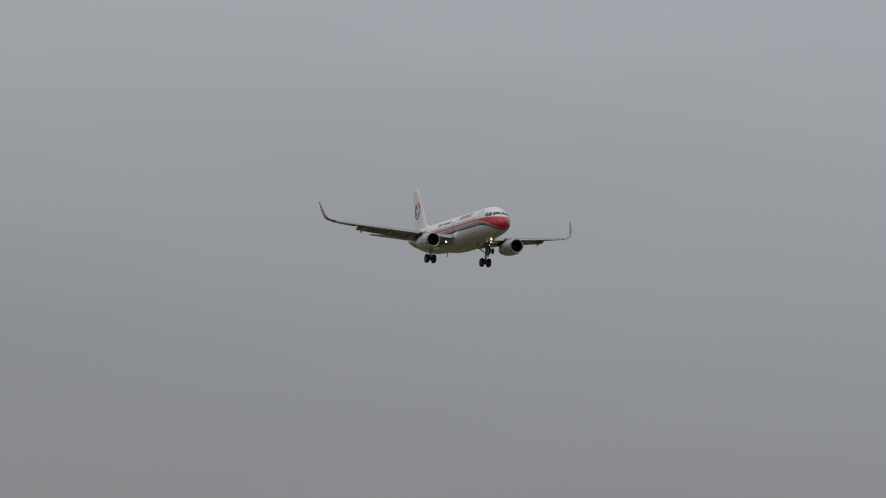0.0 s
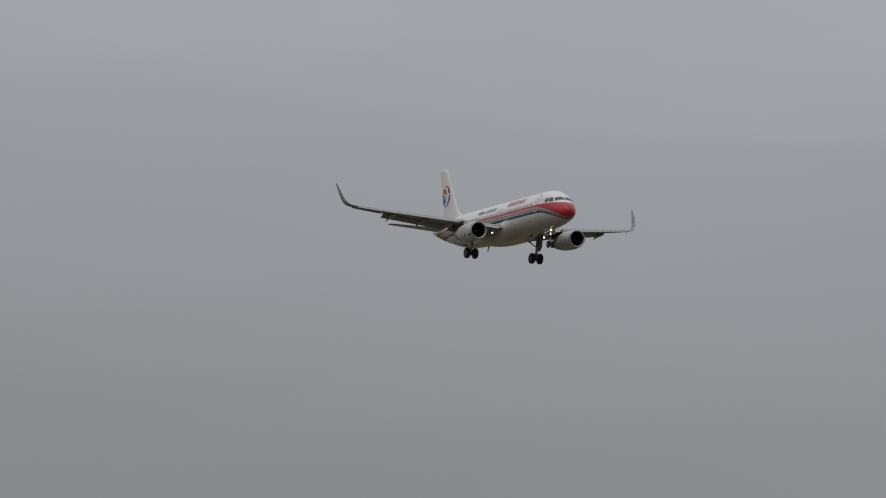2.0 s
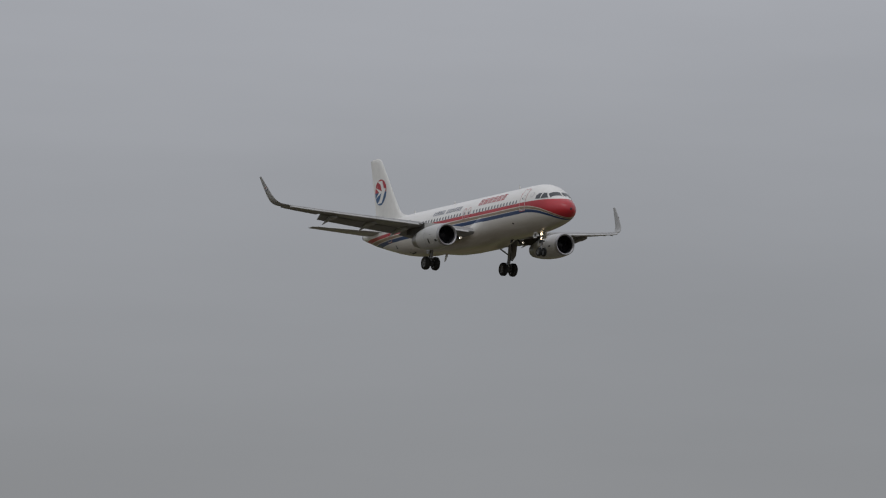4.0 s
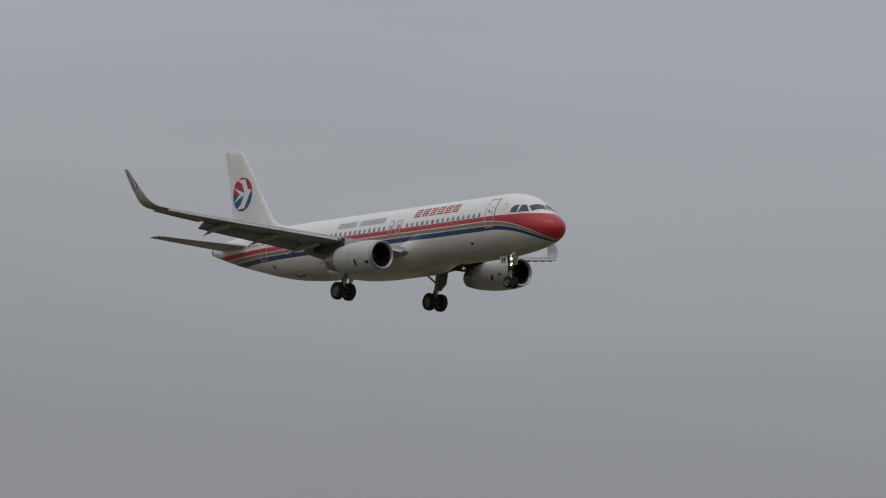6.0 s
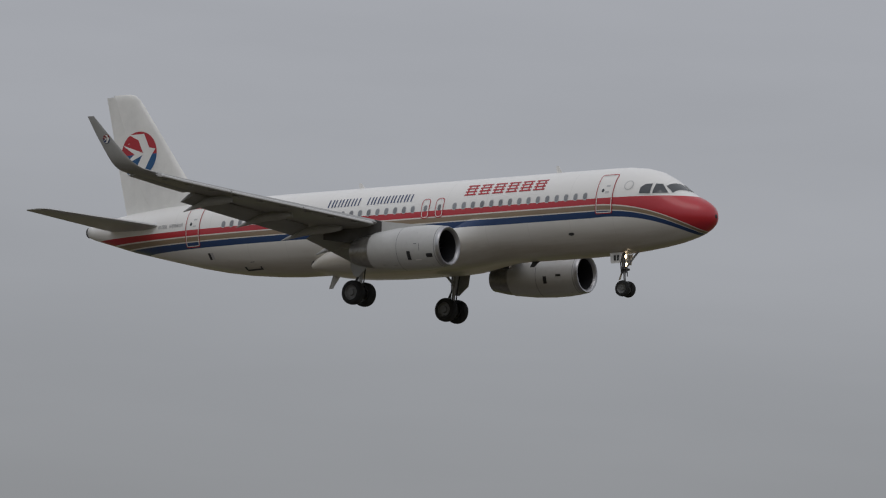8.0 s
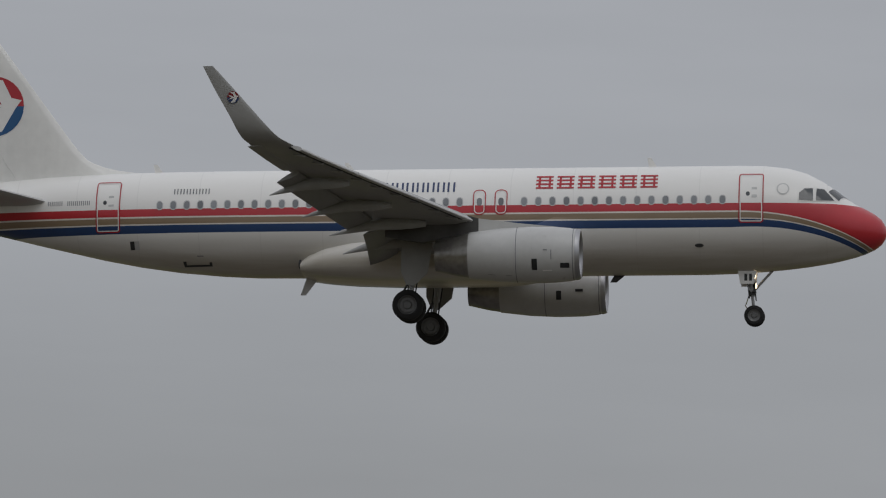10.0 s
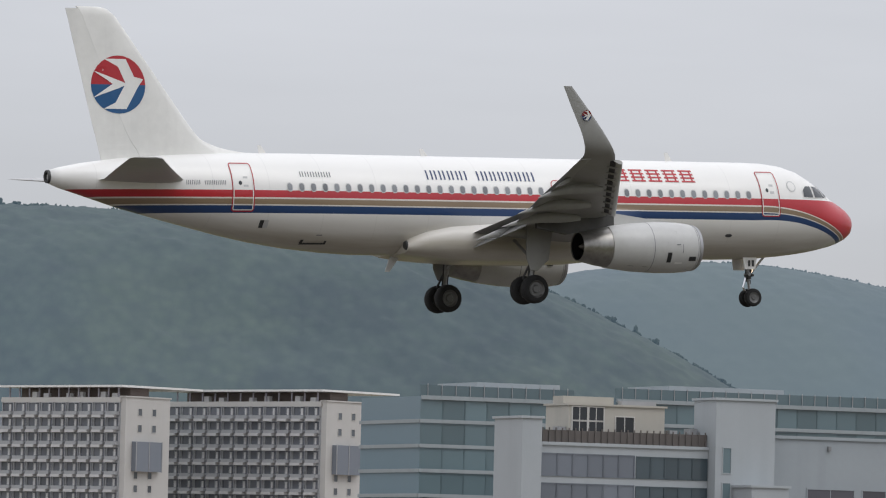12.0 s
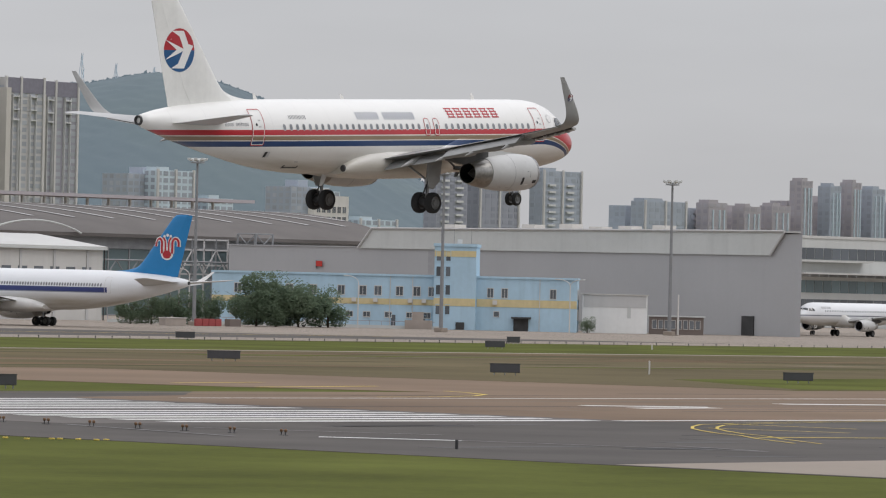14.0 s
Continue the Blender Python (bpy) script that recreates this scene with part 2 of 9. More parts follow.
WHITE, RED, TAN, BLUE, CREAM = (0.82, 0.81, 0.775), (0.46, 0.02, 0.03), (0.26, 0.19, 0.12), (0.016, 0.05, 0.145), (0.70, 0.66, 0.60)
M = {
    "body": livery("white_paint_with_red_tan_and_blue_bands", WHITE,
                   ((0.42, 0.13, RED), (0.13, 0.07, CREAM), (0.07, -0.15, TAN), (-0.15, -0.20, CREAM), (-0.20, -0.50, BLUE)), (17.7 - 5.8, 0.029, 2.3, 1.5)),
    "white": surface("white_aircraft_paint", (0.76, 0.75, 0.72), 0.35, fine=5, coarse=0.5, vary=0.07, bump=0.02),
    "fin": surface("white_fin_paint", (0.76, 0.755, 0.72), 0.38, fine=3, coarse=0.3, vary=0.08, bump=0.02, streak=0.15),
    "wing": surface("grey_wing_paint", (0.31, 0.31, 0.30), 0.42, fine=3, coarse=0.5, vary=0.14, bump=0.04),
    "flap": surface("grey_flap_paint", (0.27, 0.27, 0.262), 0.5, fine=4, coarse=0.7, vary=0.18, bump=0.05),
    "nacelle": surface("nacelle_paint", (0.50, 0.50, 0.485), 0.35, fine=4, coarse=0.7, vary=0.08, bump=0.02),
    "lip": surface("bare_metal_lip", (0.40, 0.40, 0.41), 0.42, 0.8, fine=8, vary=0.06, bump=0.02),
    "nozzle": surface("burnt_metal_nozzle", (0.32, 0.31, 0.29), 0.36, 0.75, fine=6, coarse=1.5, vary=0.3, bump=0.05),
    "cavity": surface("dark_engine_inside", (0.018, 0.018, 0.02), 0.55, vary=0.3),
    "fan": surface("fan_blade_metal", (0.06, 0.06, 0.065), 0.35, 0.6, vary=0.2),
    "tyre": surface("black_tyre_rubber", (0.014, 0.014, 0.014), 0.85, fine=14, vary=0.3, bump=0.2),
    "rim": surface("grey_wheel_rim", (0.12, 0.12, 0.117), 0.45, 0.4, fine=12, vary=0.2),
    "strut": surface("gear_leg_paint", (0.30, 0.30, 0.30), 0.4, 0.2, fine=10, vary=0.25),
    "dark": surface("dark_gear_metal", (0.05, 0.05, 0.05), 0.55, 0.3, fine=10, vary=0.3),
    "chrome": surface("polished_oleo", (0.75, 0.75, 0.76), 0.15, 1.0, vary=0.03, bump=0),
    "cockpit": pane("cockpit_glass", (0.05, 0.056, 0.06), 0.04),
    "cabin_pane": pane("cabin_window_glass", (0.20, 0.21, 0.22), 0.12),
    "frame": surface("window_frame_grey", (0.52, 0.52, 0.51), 0.4, vary=0.08),
    "red": surface("red_paint", (0.42, 0.02, 0.03), 0.4, vary=0.08, bump=0.02),
    "blue": surface("blue_paint", (0.012, 0.05, 0.20), 0.4, vary=0.08, bump=0.02),
    "navy": surface("navy_lettering_paint", (0.03, 0.05, 0.13), 0.4, vary=0.06, bump=0),
    "logo_blue": surface("logo_blue_paint", (0.012, 0.085, 0.22), 0.4, vary=0.08, bump=0.02),
    "grey_mark": surface("grey_lettering_paint", (0.13, 0.135, 0.15), 0.45, vary=0.06, bump=0),
    "bright_lamp": glow("bright_landing_lamp_glass", (1.0, 0.9, 0.75), 14.0),
    "tail_grey": surface("pale_grey_tailplane_paint", (0.46, 0.46, 0.45), 0.42, fine=3, coarse=0.5, vary=0.10, bump=0.03),
    "soot_and_shade": surface("sooty_pylon_metal", (0.075, 0.073, 0.07), 0.6, 0.2, fine=4, coarse=1.0, vary=0.3, bump=0.05),
    "lamp": glow("landing_lamp_glass", (1.0, 0.78, 0.52), 5.0),
}


# ---- building blocks
def link(name, bm, material, parent=None, label="", smooth=None, m=None):
    """One mesh object out of a bmesh, with its normals put right."""
    bmesh.ops.recalc_face_normals(bm, faces=bm.faces)
    me = bpy.data.meshes.new(name)
    bm.to_mesh(me)
    bm.free()
    mats = material if isinstance(material, (list, tuple)) else [material]
    for x in mats:
        me.materials.append(x)
    if smooth:
        me.shade_smooth()
        if smooth is not True:
            me.set_sharp_from_angle(angle=radians(smooth))
    ob = new(name, me)
    if parent:
        ob.parent = parent
    if m is not None:
        ob.matrix_basis = m
    if label:
        ob["label"] = label
    return ob


def part(name, bm, material, parent, label="", smooth=None, m=None):
    return link(name, bm, material, parent, label, smooth, m)


def root(name, m, label, category, group="", kind=""):
    ob = new(name)
    ob.empty_display_size = 1.0
    ob.matrix_basis = m
    return tagged(ob, label, category, group, kind)


def again(ob, parent, m):
    """The same mesh once more, as a piece of its own."""
    o = new(ob.name.split(".")[0], ob.data)
    o.parent = parent
    o.matrix_basis = m
    return o


def box_in(bm, x0, y0, z0, x1, y1, z1, mi=0, bevel=0.0):
    n0 = len(bm.faces)
    vs = [bm.verts.new((x, y, z)) for x in (x0, x1) for y in (y0, y1) for z in (z0, z1)]
    fs = [bm.faces.new([vs[i] for i in q]) for q in ((0, 1, 3, 2), (4, 6, 7, 5), (0, 4, 5, 1), (2, 3, 7, 6), (0, 2, 6, 4), (1, 5, 7, 3))]
    for f in fs:
        f.material_index = mi
    if bevel:
        bmesh.ops.bevel(bm, geom=list({e for f in fs for e in f.edges}), offset=bevel, segments=1, affect="EDGES", clamp_overlap=True)
    return fs


def boxes(*specs, bevel=0.0):
    bm = bmesh.new()
    for s in specs:
        box_in(bm, *s, bevel=bevel)
    return bm


def tube_in(bm, a, b, r0, r1=None, seg=10, mi=0):
    r1 = r0 if r1 is None else r1
    a, b = Vector(a), Vector(b)
    q = (b - a).to_track_quat("Z", "Y").to_matrix()
    rings = []
    for c, r in ((a, r0), (b, r1)):
        rings.append([bm.verts.new(c + q @ Vector((r * math.cos(2 * math.pi * i / seg), r * math.sin(2 * math.pi * i / seg), 0))) for i in range(seg)])
    for i in range(seg):
        f = bm.faces.new((rings[0][i], rings[0][(i + 1) % seg], rings[1][(i + 1) % seg], rings[1][i]))
        f.material_index = mi
    for ring in rings:
        bm.faces.new(ring).material_index = mi


def tubes(*specs, seg=10):
    bm = bmesh.new()
    for s in specs:
        tube_in(bm, *s, seg=seg)
    return bm


def loft(rings, caps=True, closed=True):
    bm = bmesh.new()
    vs = [[bm.verts.new(p) for p in ring] for ring in rings]
    n = len(rings[0])
    for a, b in zip(vs, vs[1:]):
        for i in range(n if closed else n - 1):
            bm.faces.new((a[i], a[(i + 1) % n], b[(i + 1) % n], b[i]))
    if caps:
        bm.faces.new(vs[0]), bm.faces.new(vs[-1])
    return bm


def spin(profile, seg=32, axis="X", close=False):
    """A turned shape: profile of (along, radius)."""
    rings = []
    for i in range(seg):
        a = 2 * math.pi * i / seg
        c, s = math.cos(a), math.sin(a)
        rings.append([(u, r * c, r * s) if axis == "X" else ((r * c, u, r * s) if axis == "Y" else (r * c, r * s, u)) for u, r in profile])
    bm = bmesh.new()
    vs = [[bm.verts.new(p) for p in ring] for ring in rings]
    n = len(profile)
    for i in range(seg):
        a, b = vs[i], vs[(i + 1) % seg]
        for j in range(n if close else n - 1):
            k = (j + 1) % n
            bm.faces.new((a[j], a[k], b[k], b[j]))
    bmesh.ops.remove_doubles(bm, verts=bm.verts, dist=1e-5)
    return bm


def slab(outline, normal, thick):
    """A flat plate: 3D outline pushed along the normal."""
    n = Vector(normal).normalized() * thick
    bm = bmesh.new()
    a = [bm.verts.new(p) for p in outline]
    b = [bm.verts.new(Vector(p) + n) for p in outline]
    bm.faces.new(a), bm.faces.new(b)
    for i in range(len(a)):
        j = (i + 1) % len(a)
        bm.faces.new((a[i], a[j], b[j], b[i]))
    return bm


def interp(x, xs, ys):
    return float(np.interp(x, xs, ys))


# ---- airliners
M["maroon"] = surface("dark_red_paint", (0.20, 0.015, 0.02), 0.4, vary=0.08, bump=0.02)
# half outline of a narrow-body: distance aft of the nose, top, bottom, half width
HULL_X = (0.0, 0.06, 0.2, 0.45, 0.8, 1.2, 1.6, 2.0, 2.4, 3.0, 3.7, 4.6, 5.6, 6.8, 14.0, 22.0, 24.0, 25.3, 27.0, 28.5, 29.9, 32.1, 34.4, 36.0, 36.9, 37.35)
HULL_T = (-0.50, -0.28, -0.05, 0.16, 0.36, 0.55, 0.83, 1.14, 1.42, 1.74, 1.94, 2.05, 2.07, 2.07, 2.07, 2.07, 2.07, 2.07, 2.06, 2.04, 2.00, 1.90, 1.72, 1.50, 1.32, 1.20)
HULL_B = (-0.56, -0.78, -0.99, -1.18, -1.34, -1.47, -1.57, -1.66, -1.73, -1.82, -1.90, -1.98, -2.04, -2.07, -2.07, -2.07, -2.05, -1.98, -1.82, -1.60, -1.33, -0.82, -0.26, 0.22, 0.48, 0.66)
HULL_W = (0.03, 0.26, 0.48, 0.70, 0.94, 1.14, 1.31, 1.45, 1.56, 1.68, 1.80, 1.90, 1.95, 1.975, 1.975, 1.975, 1.97, 1.95, 1.89, 1.80, 1.67, 1.36, 0.96, 0.64, 0.42, 0.27)


class Plan:
    """The sizes of one type: length, girth, span and where its main gear stands."""

    def __init__(self, length=1.0, girth=1.0, span=1.0, ref=17.7, blunt=False, fence=1.0, fin_aft=0.0, tail_span=1.0, sweep=0.0, trim=0.0):
        self.sweep, self.trim = sweep, trim
        self.blunt, self.fence, self.fin_aft, self.tail_span = blunt, fence, fin_aft, tail_span
        self.sx, self.sr, self.sw, self.ref = length, girth, span, ref

    def hull(self, xb, z, side, lift=0.0):
        """A point on the skin at that station and height. side: -1 starboard, 1 port."""
        t, b, w = (interp(xb, HULL_X, k) for k in (HULL_T, HULL_B, HULL_W))
        c, h = (t + b) / 2, (t - b) / 2
        y = (w + lift) * math.sqrt(max(0.0, 1 - min(1, abs((z - c) / (h + lift))) ** 2))
        return Vector(((self.ref - xb) * self.sx, side * y * self.sr, z * self.sr))

    def crown(self, xb, y, lift=0.0):
        t, b, w = (interp(xb, HULL_X, k) for k in (HULL_T, HULL_B, HULL_W))
        c, h = (t + b) / 2, (t - b) / 2
        return Vector(((self.ref - xb) * self.sx, y * self.sr, (c + (h + lift) * math.sqrt(max(0.0, 1 - (y / w) ** 2))) * self.sr))

    def out(self, xb, y, z, side):
        """A point of wing, engine or gear: y is the distance from the axis."""
        yy = y * self.sr if y < 2 else (2 * self.sr + (y - 2) * self.sw)
        if y > 16.5 and z > 0.9:
            z = 0.9 + (z - 0.9) * self.fence
            xb = 20.8 + (xb - 20.8) * (0.5 + 0.5 * self.fence)
        return Vector(((self.ref - xb) * self.sx, side * yy, z * self.sr))


def aerofoil(n=9):
    """Upper then lower points of a section: share of the chord, share of the thickness."""
    s = [0.5 * (1 - math.cos(math.pi * i / (n - 1))) for i in range(n)]
    t = [2.97 * (0.2969 * math.sqrt(x) - 0.126 * x - 0.3516 * x * x + 0.2843 * x ** 3 - 0.1036 * x ** 4) / 0.297 for x in s]
    return [(x, k * 0.58) for x, k in zip(s, t)] + [(x, -k * 0.42) for x, k in zip(s[-2:0:-1], t[-2:0:-1])]


FOIL = aerofoil()


def foil_ring(plan, le, chord, thick, side, lean=0.0, twist=0.0):
    """A section ring at the leading edge point le=(xb, y, z); lean: 0 thick upright, 1 thick sideways."""
    ring = []
    for s, k in FOIL:
        up = k * thick
        dx, dz = s * chord, up
        if twist:
            c, n = math.cos(twist), math.sin(twist)
            dx, dz = s * chord * c + up * n, -s * chord * n + up * c
        ring.append(plan.out(le[0] + dx + plan.sweep * max(0.0, le[1] - 2.0), le[1] - dz * math.sin(lean), le[2] + dz * math.cos(lean), side))
    return ring


def flat_fill(outline, place, cuts=2):
    """A flat outline, cut up finely and laid on a curved skin by place(u, v)."""
    bm = bmesh.new()
    f = bm.faces.new([bm.verts.new((u, v, 0)) for u, v in outline])
    bmesh.ops.triangulate(bm, faces=[f])
    if cuts:
        bmesh.ops.subdivide_edges(bm, edges=bm.edges[:], cuts=cuts, use_grid_fill=True)
    for v in bm.verts:
        v.co = place(v.co.x, v.co.y)
    return bm


def merged(*bms):
    out = bmesh.new()
    for b in bms:
        me = bpy.data.meshes.new("tmp")
        b.to_mesh(me)
        b.free()
        out.from_mesh(me)
        bpy.data.meshes.remove(me)
    return out


def oval(cx, cy, rx, ry, n=12, power=2.6):
    pts = []
    for i in range(n):
        a = 2 * math.pi * (i + 0.5) / n
        c, s = math.cos(a), math.sin(a)
        pts.append((cx + rx * math.copysign(abs(c) ** (2 / power), c), cy + ry * math.copysign(abs(s) ** (2 / power), s)))
    return pts


def rect(x0, y0, x1, y1):
    return [(x0, y0), (x1, y0), (x1, y1), (x0, y1)]


def wing_stations(clean):
    return ((1.0, 12.5, 7.0, -1.35, 0.92, 0), (1.975, 13.05, 6.3, -1.22, 0.86, 0), (4.2, 14.25, 5.0, -0.88, 0.62, 0), (6.4, 15.4, 3.8, -0.55, 0.45, 0),
            (9.0, 16.75, 3.2, -0.20, 0.36, 0), (12.5, 18.6, 2.35, 0.27, 0.26, 0), (15.5, 20.15, 1.65, 0.70, 0.19, 0.06), (16.35, 20.6, 1.42, 0.86, 0.16, 0.15),
            (16.75, 20.85, 1.32, 0.98, 0.14, 0.5), (17.05, 21.15, 1.18, 1.25, 0.12, 0.95), (17.25, 21.6, 0.98, 1.75, 0.10, 1.28), (17.42, 22.35, 0.70, 2.6, 0.07, 1.40), (17.55, 23.12, 0.36, 3.45, 0.04, 1.42))


def smooth_rows(rows, n):
    """Rows set closer together along a smooth curve through the given ones."""
    out = []
    for i in range(len(rows) - 1):
        a, b, c, d = (rows[max(0, min(len(rows) - 1, i + k))] for k in (-1, 0, 1, 2))
        for j in range(n):
            u = j / n
            out.append(tuple(q + 0.5 * u * (r - p + u * (2 * p - 5 * q + 4 * r - e + u * (3 * (q - r) + e - p))) for p, q, r, e in zip(a, b, c, d)))
    return out + [rows[-1]]


def wing_line(y, k):
    st = wing_stations(True)
    return interp(y, [s[0] for s in st], [s[k] for s in st])


def build_wing(plan, air, side, mats, clean, name):
    """Wing with its upswept tip, and where extended slats, flaps and their track fairings."""
    stations = wing_stations(clean)
    if plan.blunt:
        inner, tip = [s for s in stations if s[0] < 16.4], []
    else:
        fine = smooth_rows(stations, 4)
        cut = next(i for i, s in enumerate(fine) if s[0] > 16.45)
        inner, tip = fine[:cut + 1], fine[cut:]
    wing = part(name, loft([foil_ring(plan, (x, y, z), c, t, side, l) for y, x, c, z, t, l in inner]), mats["wing"], air, "", 40)
    if tip:
        part("wingtip_fence", loft([foil_ring(plan, (x, y, z), c, t, side, l) for y, x, c, z, t, l in tip]), mats["tip"], wing, "upturned wingtip", 60)
    for y0, y1, chord, drop in ((2.15, 6.2, 1.02, 0.16), (6.5, 13.0, 1.02, 0.08)):
        rings = []
        for i in range(5):
            y = y0 + (y1 - y0) * i / 4
            te = wing_line(y, 1) + wing_line(y, 2)
            z = wing_line(y, 3)
            if clean:
                rings.append(foil_ring(plan, (te - chord * 0.8, y, z - 0.03), chord * 0.85, 0.12, side))
            else:
                rings.append(foil_ring(plan, (te - (1.0 if y0 < 3 else 0.44), y, z - drop), chord * ((1.15 - 0.1 * i / 4) if y0 < 3 else (1.0 - 0.12 * i / 4)), 0.17, side, 0, radians(25)))
        part("flap", loft(rings), mats["flap"], wing, "", 40)
    if not clean:
        rings = []
        for i in range(3):  # drooped aileron
            y = 13.2 + 3.0 * i / 2
            te = wing_line(y, 1) + wing_line(y, 2)
            rings.append(foil_ring(plan, (te - 0.42, y, wing_line(y, 3) - 0.03), 0.5, 0.09, side, 0, radians(6)))
        part("aileron", loft(rings), mats["wing"], wing, "", 40)
        for y0, y1 in ((2.6, 5.2), (6.4, 9.6), (9.65, 12.9), (12.95, 16.1)):
            rings = []
            for i in range(4):
                y = y0 + (y1 - y0) * i / 3
                rings.append(foil_ring(plan, (wing_line(y, 1) - 0.33, y, wing_line(y, 3) - 0.18), 0.14 * wing_line(y, 2) + 0.22, 0.15, side, 0, radians(-16)))
            part("slat", loft(rings), mats["slat"], wing, "", 40)
            # a near-black strip fills the slot to paint its shade
            rings = []
            for i in range(4):
                y = y0 + 0.08 + (y1 - y0 - 0.16) * i / 3
                rings.append(foil_ring(plan, (wing_line(y, 1) - 0.06, y, wing_line(y, 3) - 0.11), 0.06 * wing_line(y, 2) + 0.24, 0.16, side, 0, radians(-12)))
            part("slat_gap", loft(rings), mats["cavity"], wing, "dark strip for the shade behind the slat", 40)
            for i in range(3):
                y = y0 + (y1 - y0) * (i + 0.5) / 3
                c = (wing_line(y, 1) + 0.02, wing_line(y, 3) - 0.14)
                part("slat_track", tubes((plan.out(c[0] - 0.12, y, c[1] - 0.10, side), plan.out(c[0] + 0.30, y, c[1] - 0.03, side), 0.04), seg=6), mats["strut"], wing)
    for y, ln in ((4.0, 3.0), (6.55, 3.6), (9.2, 3.3), (12.3, 2.9)):
        te = wing_line(y, 1) + wing_line(y, 2)
        z = wing_line(y, 3) - 0.22
        dip = 0.0 if clean else 0.55
        rings = []
        for i in range(9):
            u = i / 8
            r = 0.015 + 0.20 * math.sin(math.pi * min(1, (u * 0.92 + 0.08) ** 0.8)) ** 0.9
            x = te - ln * 0.68 + ln * u
            zz = z - 0.10 - dip * max(0.0, u - 0.45) ** 1.3 * 1.6
            rings.append([plan.out(x + plan.sweep * (y - 2.0), y + r * 0.62 * math.cos(a), zz + r * math.sin(a), side) for a in [2 * math.pi * k / 10 for k in range(10)]])
        part("flap_track_fairing", loft(rings), mats["wing"], wing, "", 40)
    return wing


def build_engine(plan, air, side, mats, x0=11.15, y=5.76, z=-1.95, fat=1.0):
    c = plan.out(x0, y, z, side)
    k = plan.sx ** 0.5 * plan.sr ** 0.5 * fat
    eng = part("engine_nacelle", spin([(-0.10 * k, 0.93 * k), (-0.35 * k, 0.985 * k), (-0.9 * k, 1.035 * k), (-1.8 * k, 1.05 * k), (-2.9 * k, 1.0 * k), (-4.1 * k, 0.86 * k), (-4.1 * k, 0.80 * k), (-3.4 * k, 0.80 * k)], 40), mats["nacelle"], air, "", 50, Matrix.Translation(c))
    part("inlet_lip", spin([(-0.02 * k, 0.78 * k), (0.05 * k, 0.84 * k), (0.05 * k, 0.89 * k), (-0.02 * k, 0.935 * k), (-0.12 * k, 0.955 * k), (-0.12 * k, 0.75 * k)], 40, close=True), mats["lip"], eng, "bare metal inlet lip", 50)
    part("inlet_duct", spin([(-0.1 * k, 0.78 * k), (-0.5 * k, 0.74 * k), (-1.15 * k, 0.80 * k), (-1.15 * k, 0.0)], 40), mats["cavity"], eng, "", 50)
    blade = None
    for i in range(22):
        m = Matrix.Rotation(2 * math.pi * i / 22, 4, "X")
        if blade:
            again(blade, eng, m)
            continue
        pts = [(-1.02, 0.26, -0.02), (-0.92, 0.27, 0.05), (-0.90, 0.76, 0.10), (-1.06, 0.76, -0.08)]
        blade = part("fan_blade", slab([(u * k, r * k, w * k) for u, r, w in pts], (1, 0, -0.7), 0.012 * k), mats["fan"], eng, "", None, m)
    part("spinner", spin([(-0.62 * k, 0.0), (-0.72 * k, 0.10 * k), (-0.9 * k, 0.22 * k), (-1.05 * k, 0.28 * k)], 20), mats["spinner"], eng, "", True)
    part("exhaust_nozzle", spin([(-4.05 * k, 0.845 * k), (-4.6 * k, 0.76 * k), (-5.35 * k, 0.585 * k), (-5.35 * k, 0.555 * k), (-4.3 * k, 0.74 * k)], 36), mats["nozzle"], eng, "burnt metal nozzle", 50)
    part("exhaust_duct", spin([(-5.3 * k, 0.555 * k), (-4.5 * k, 0.70 * k), (-4.2 * k, 0.70 * k), (-4.2 * k, 0.0)], 32), mats["cavity"], eng, "", 50)
    part("exhaust_cone", spin([(-4.2 * k, 0.34 * k), (-4.8 * k, 0.28 * k), (-5.3 * k, 0.03 * k)], 20), mats["nozzle"], eng, "", True)
    # pylon, its tail darkened for soot and for the shadow under the wing
    rows = ((12.0, 0.05, 0.95, 1.04), (13.4, 0.16, 0.9, 1.17), (14.9, 0.20, 0.84, 1.36), (15.4, 0.22, 0.78, 1.50), (17.0, 0.20, 0.48, 1.42), (18.4, 0.08, 0.72, 1.25))
    for nm, cut, mat in (("pylon", rows[:3], mats["nacelle"]), ("pylon_tail", rows[2:], mats["soot_and_shade"])):
        rings = []
        for xb, w, lo, hi in cut:
            rings.append([plan.out(xb + (x0 - 11.15), y + w, z + lo, side) - c, plan.out(xb + (x0 - 11.15), y + w, z + hi, side) - c, plan.out(xb + (x0 - 11.15), y - w, z + hi, side) - c, plan.out(xb + (x0 - 11.15), y - w, z + lo, side) - c])
        part(nm, loft(rings), mat, eng)
    # dark vents and a latch line on the cowl
    for ax, ang, lx, ly, way in ((-1.60, -0.46, 0.20, 0.42, side), (-0.48, -0.52, 0.34, 0.20, side), (-1.75, -0.30, 0.20, 0.34, -side), (-0.95, -0.12, 0.30, 0.10, -side)):
        rows = []
        for q in range(6):
            a, r = ang + ly * (q / 5 - 0.5), (1.062 if ax < -0.6 else 1.012) * k
            rows.append([((ax - lx / 2) * k, way * r * math.cos(a), r * math.sin(a)), ((ax + lx / 2) * k, way * (r - (0 if ax < -0.6 else 0.02)) * math.cos(a), r * math.sin(a))])
        part("cowl_vent", loft(rows, False, False), mats["cavity"], eng, "dark cowl vent")
    skin = ((-4.1, 0.86), (-2.9, 1.0), (-1.8, 1.05), (-0.9, 1.035), (-0.35, 0.985), (-0.10, 0.93))
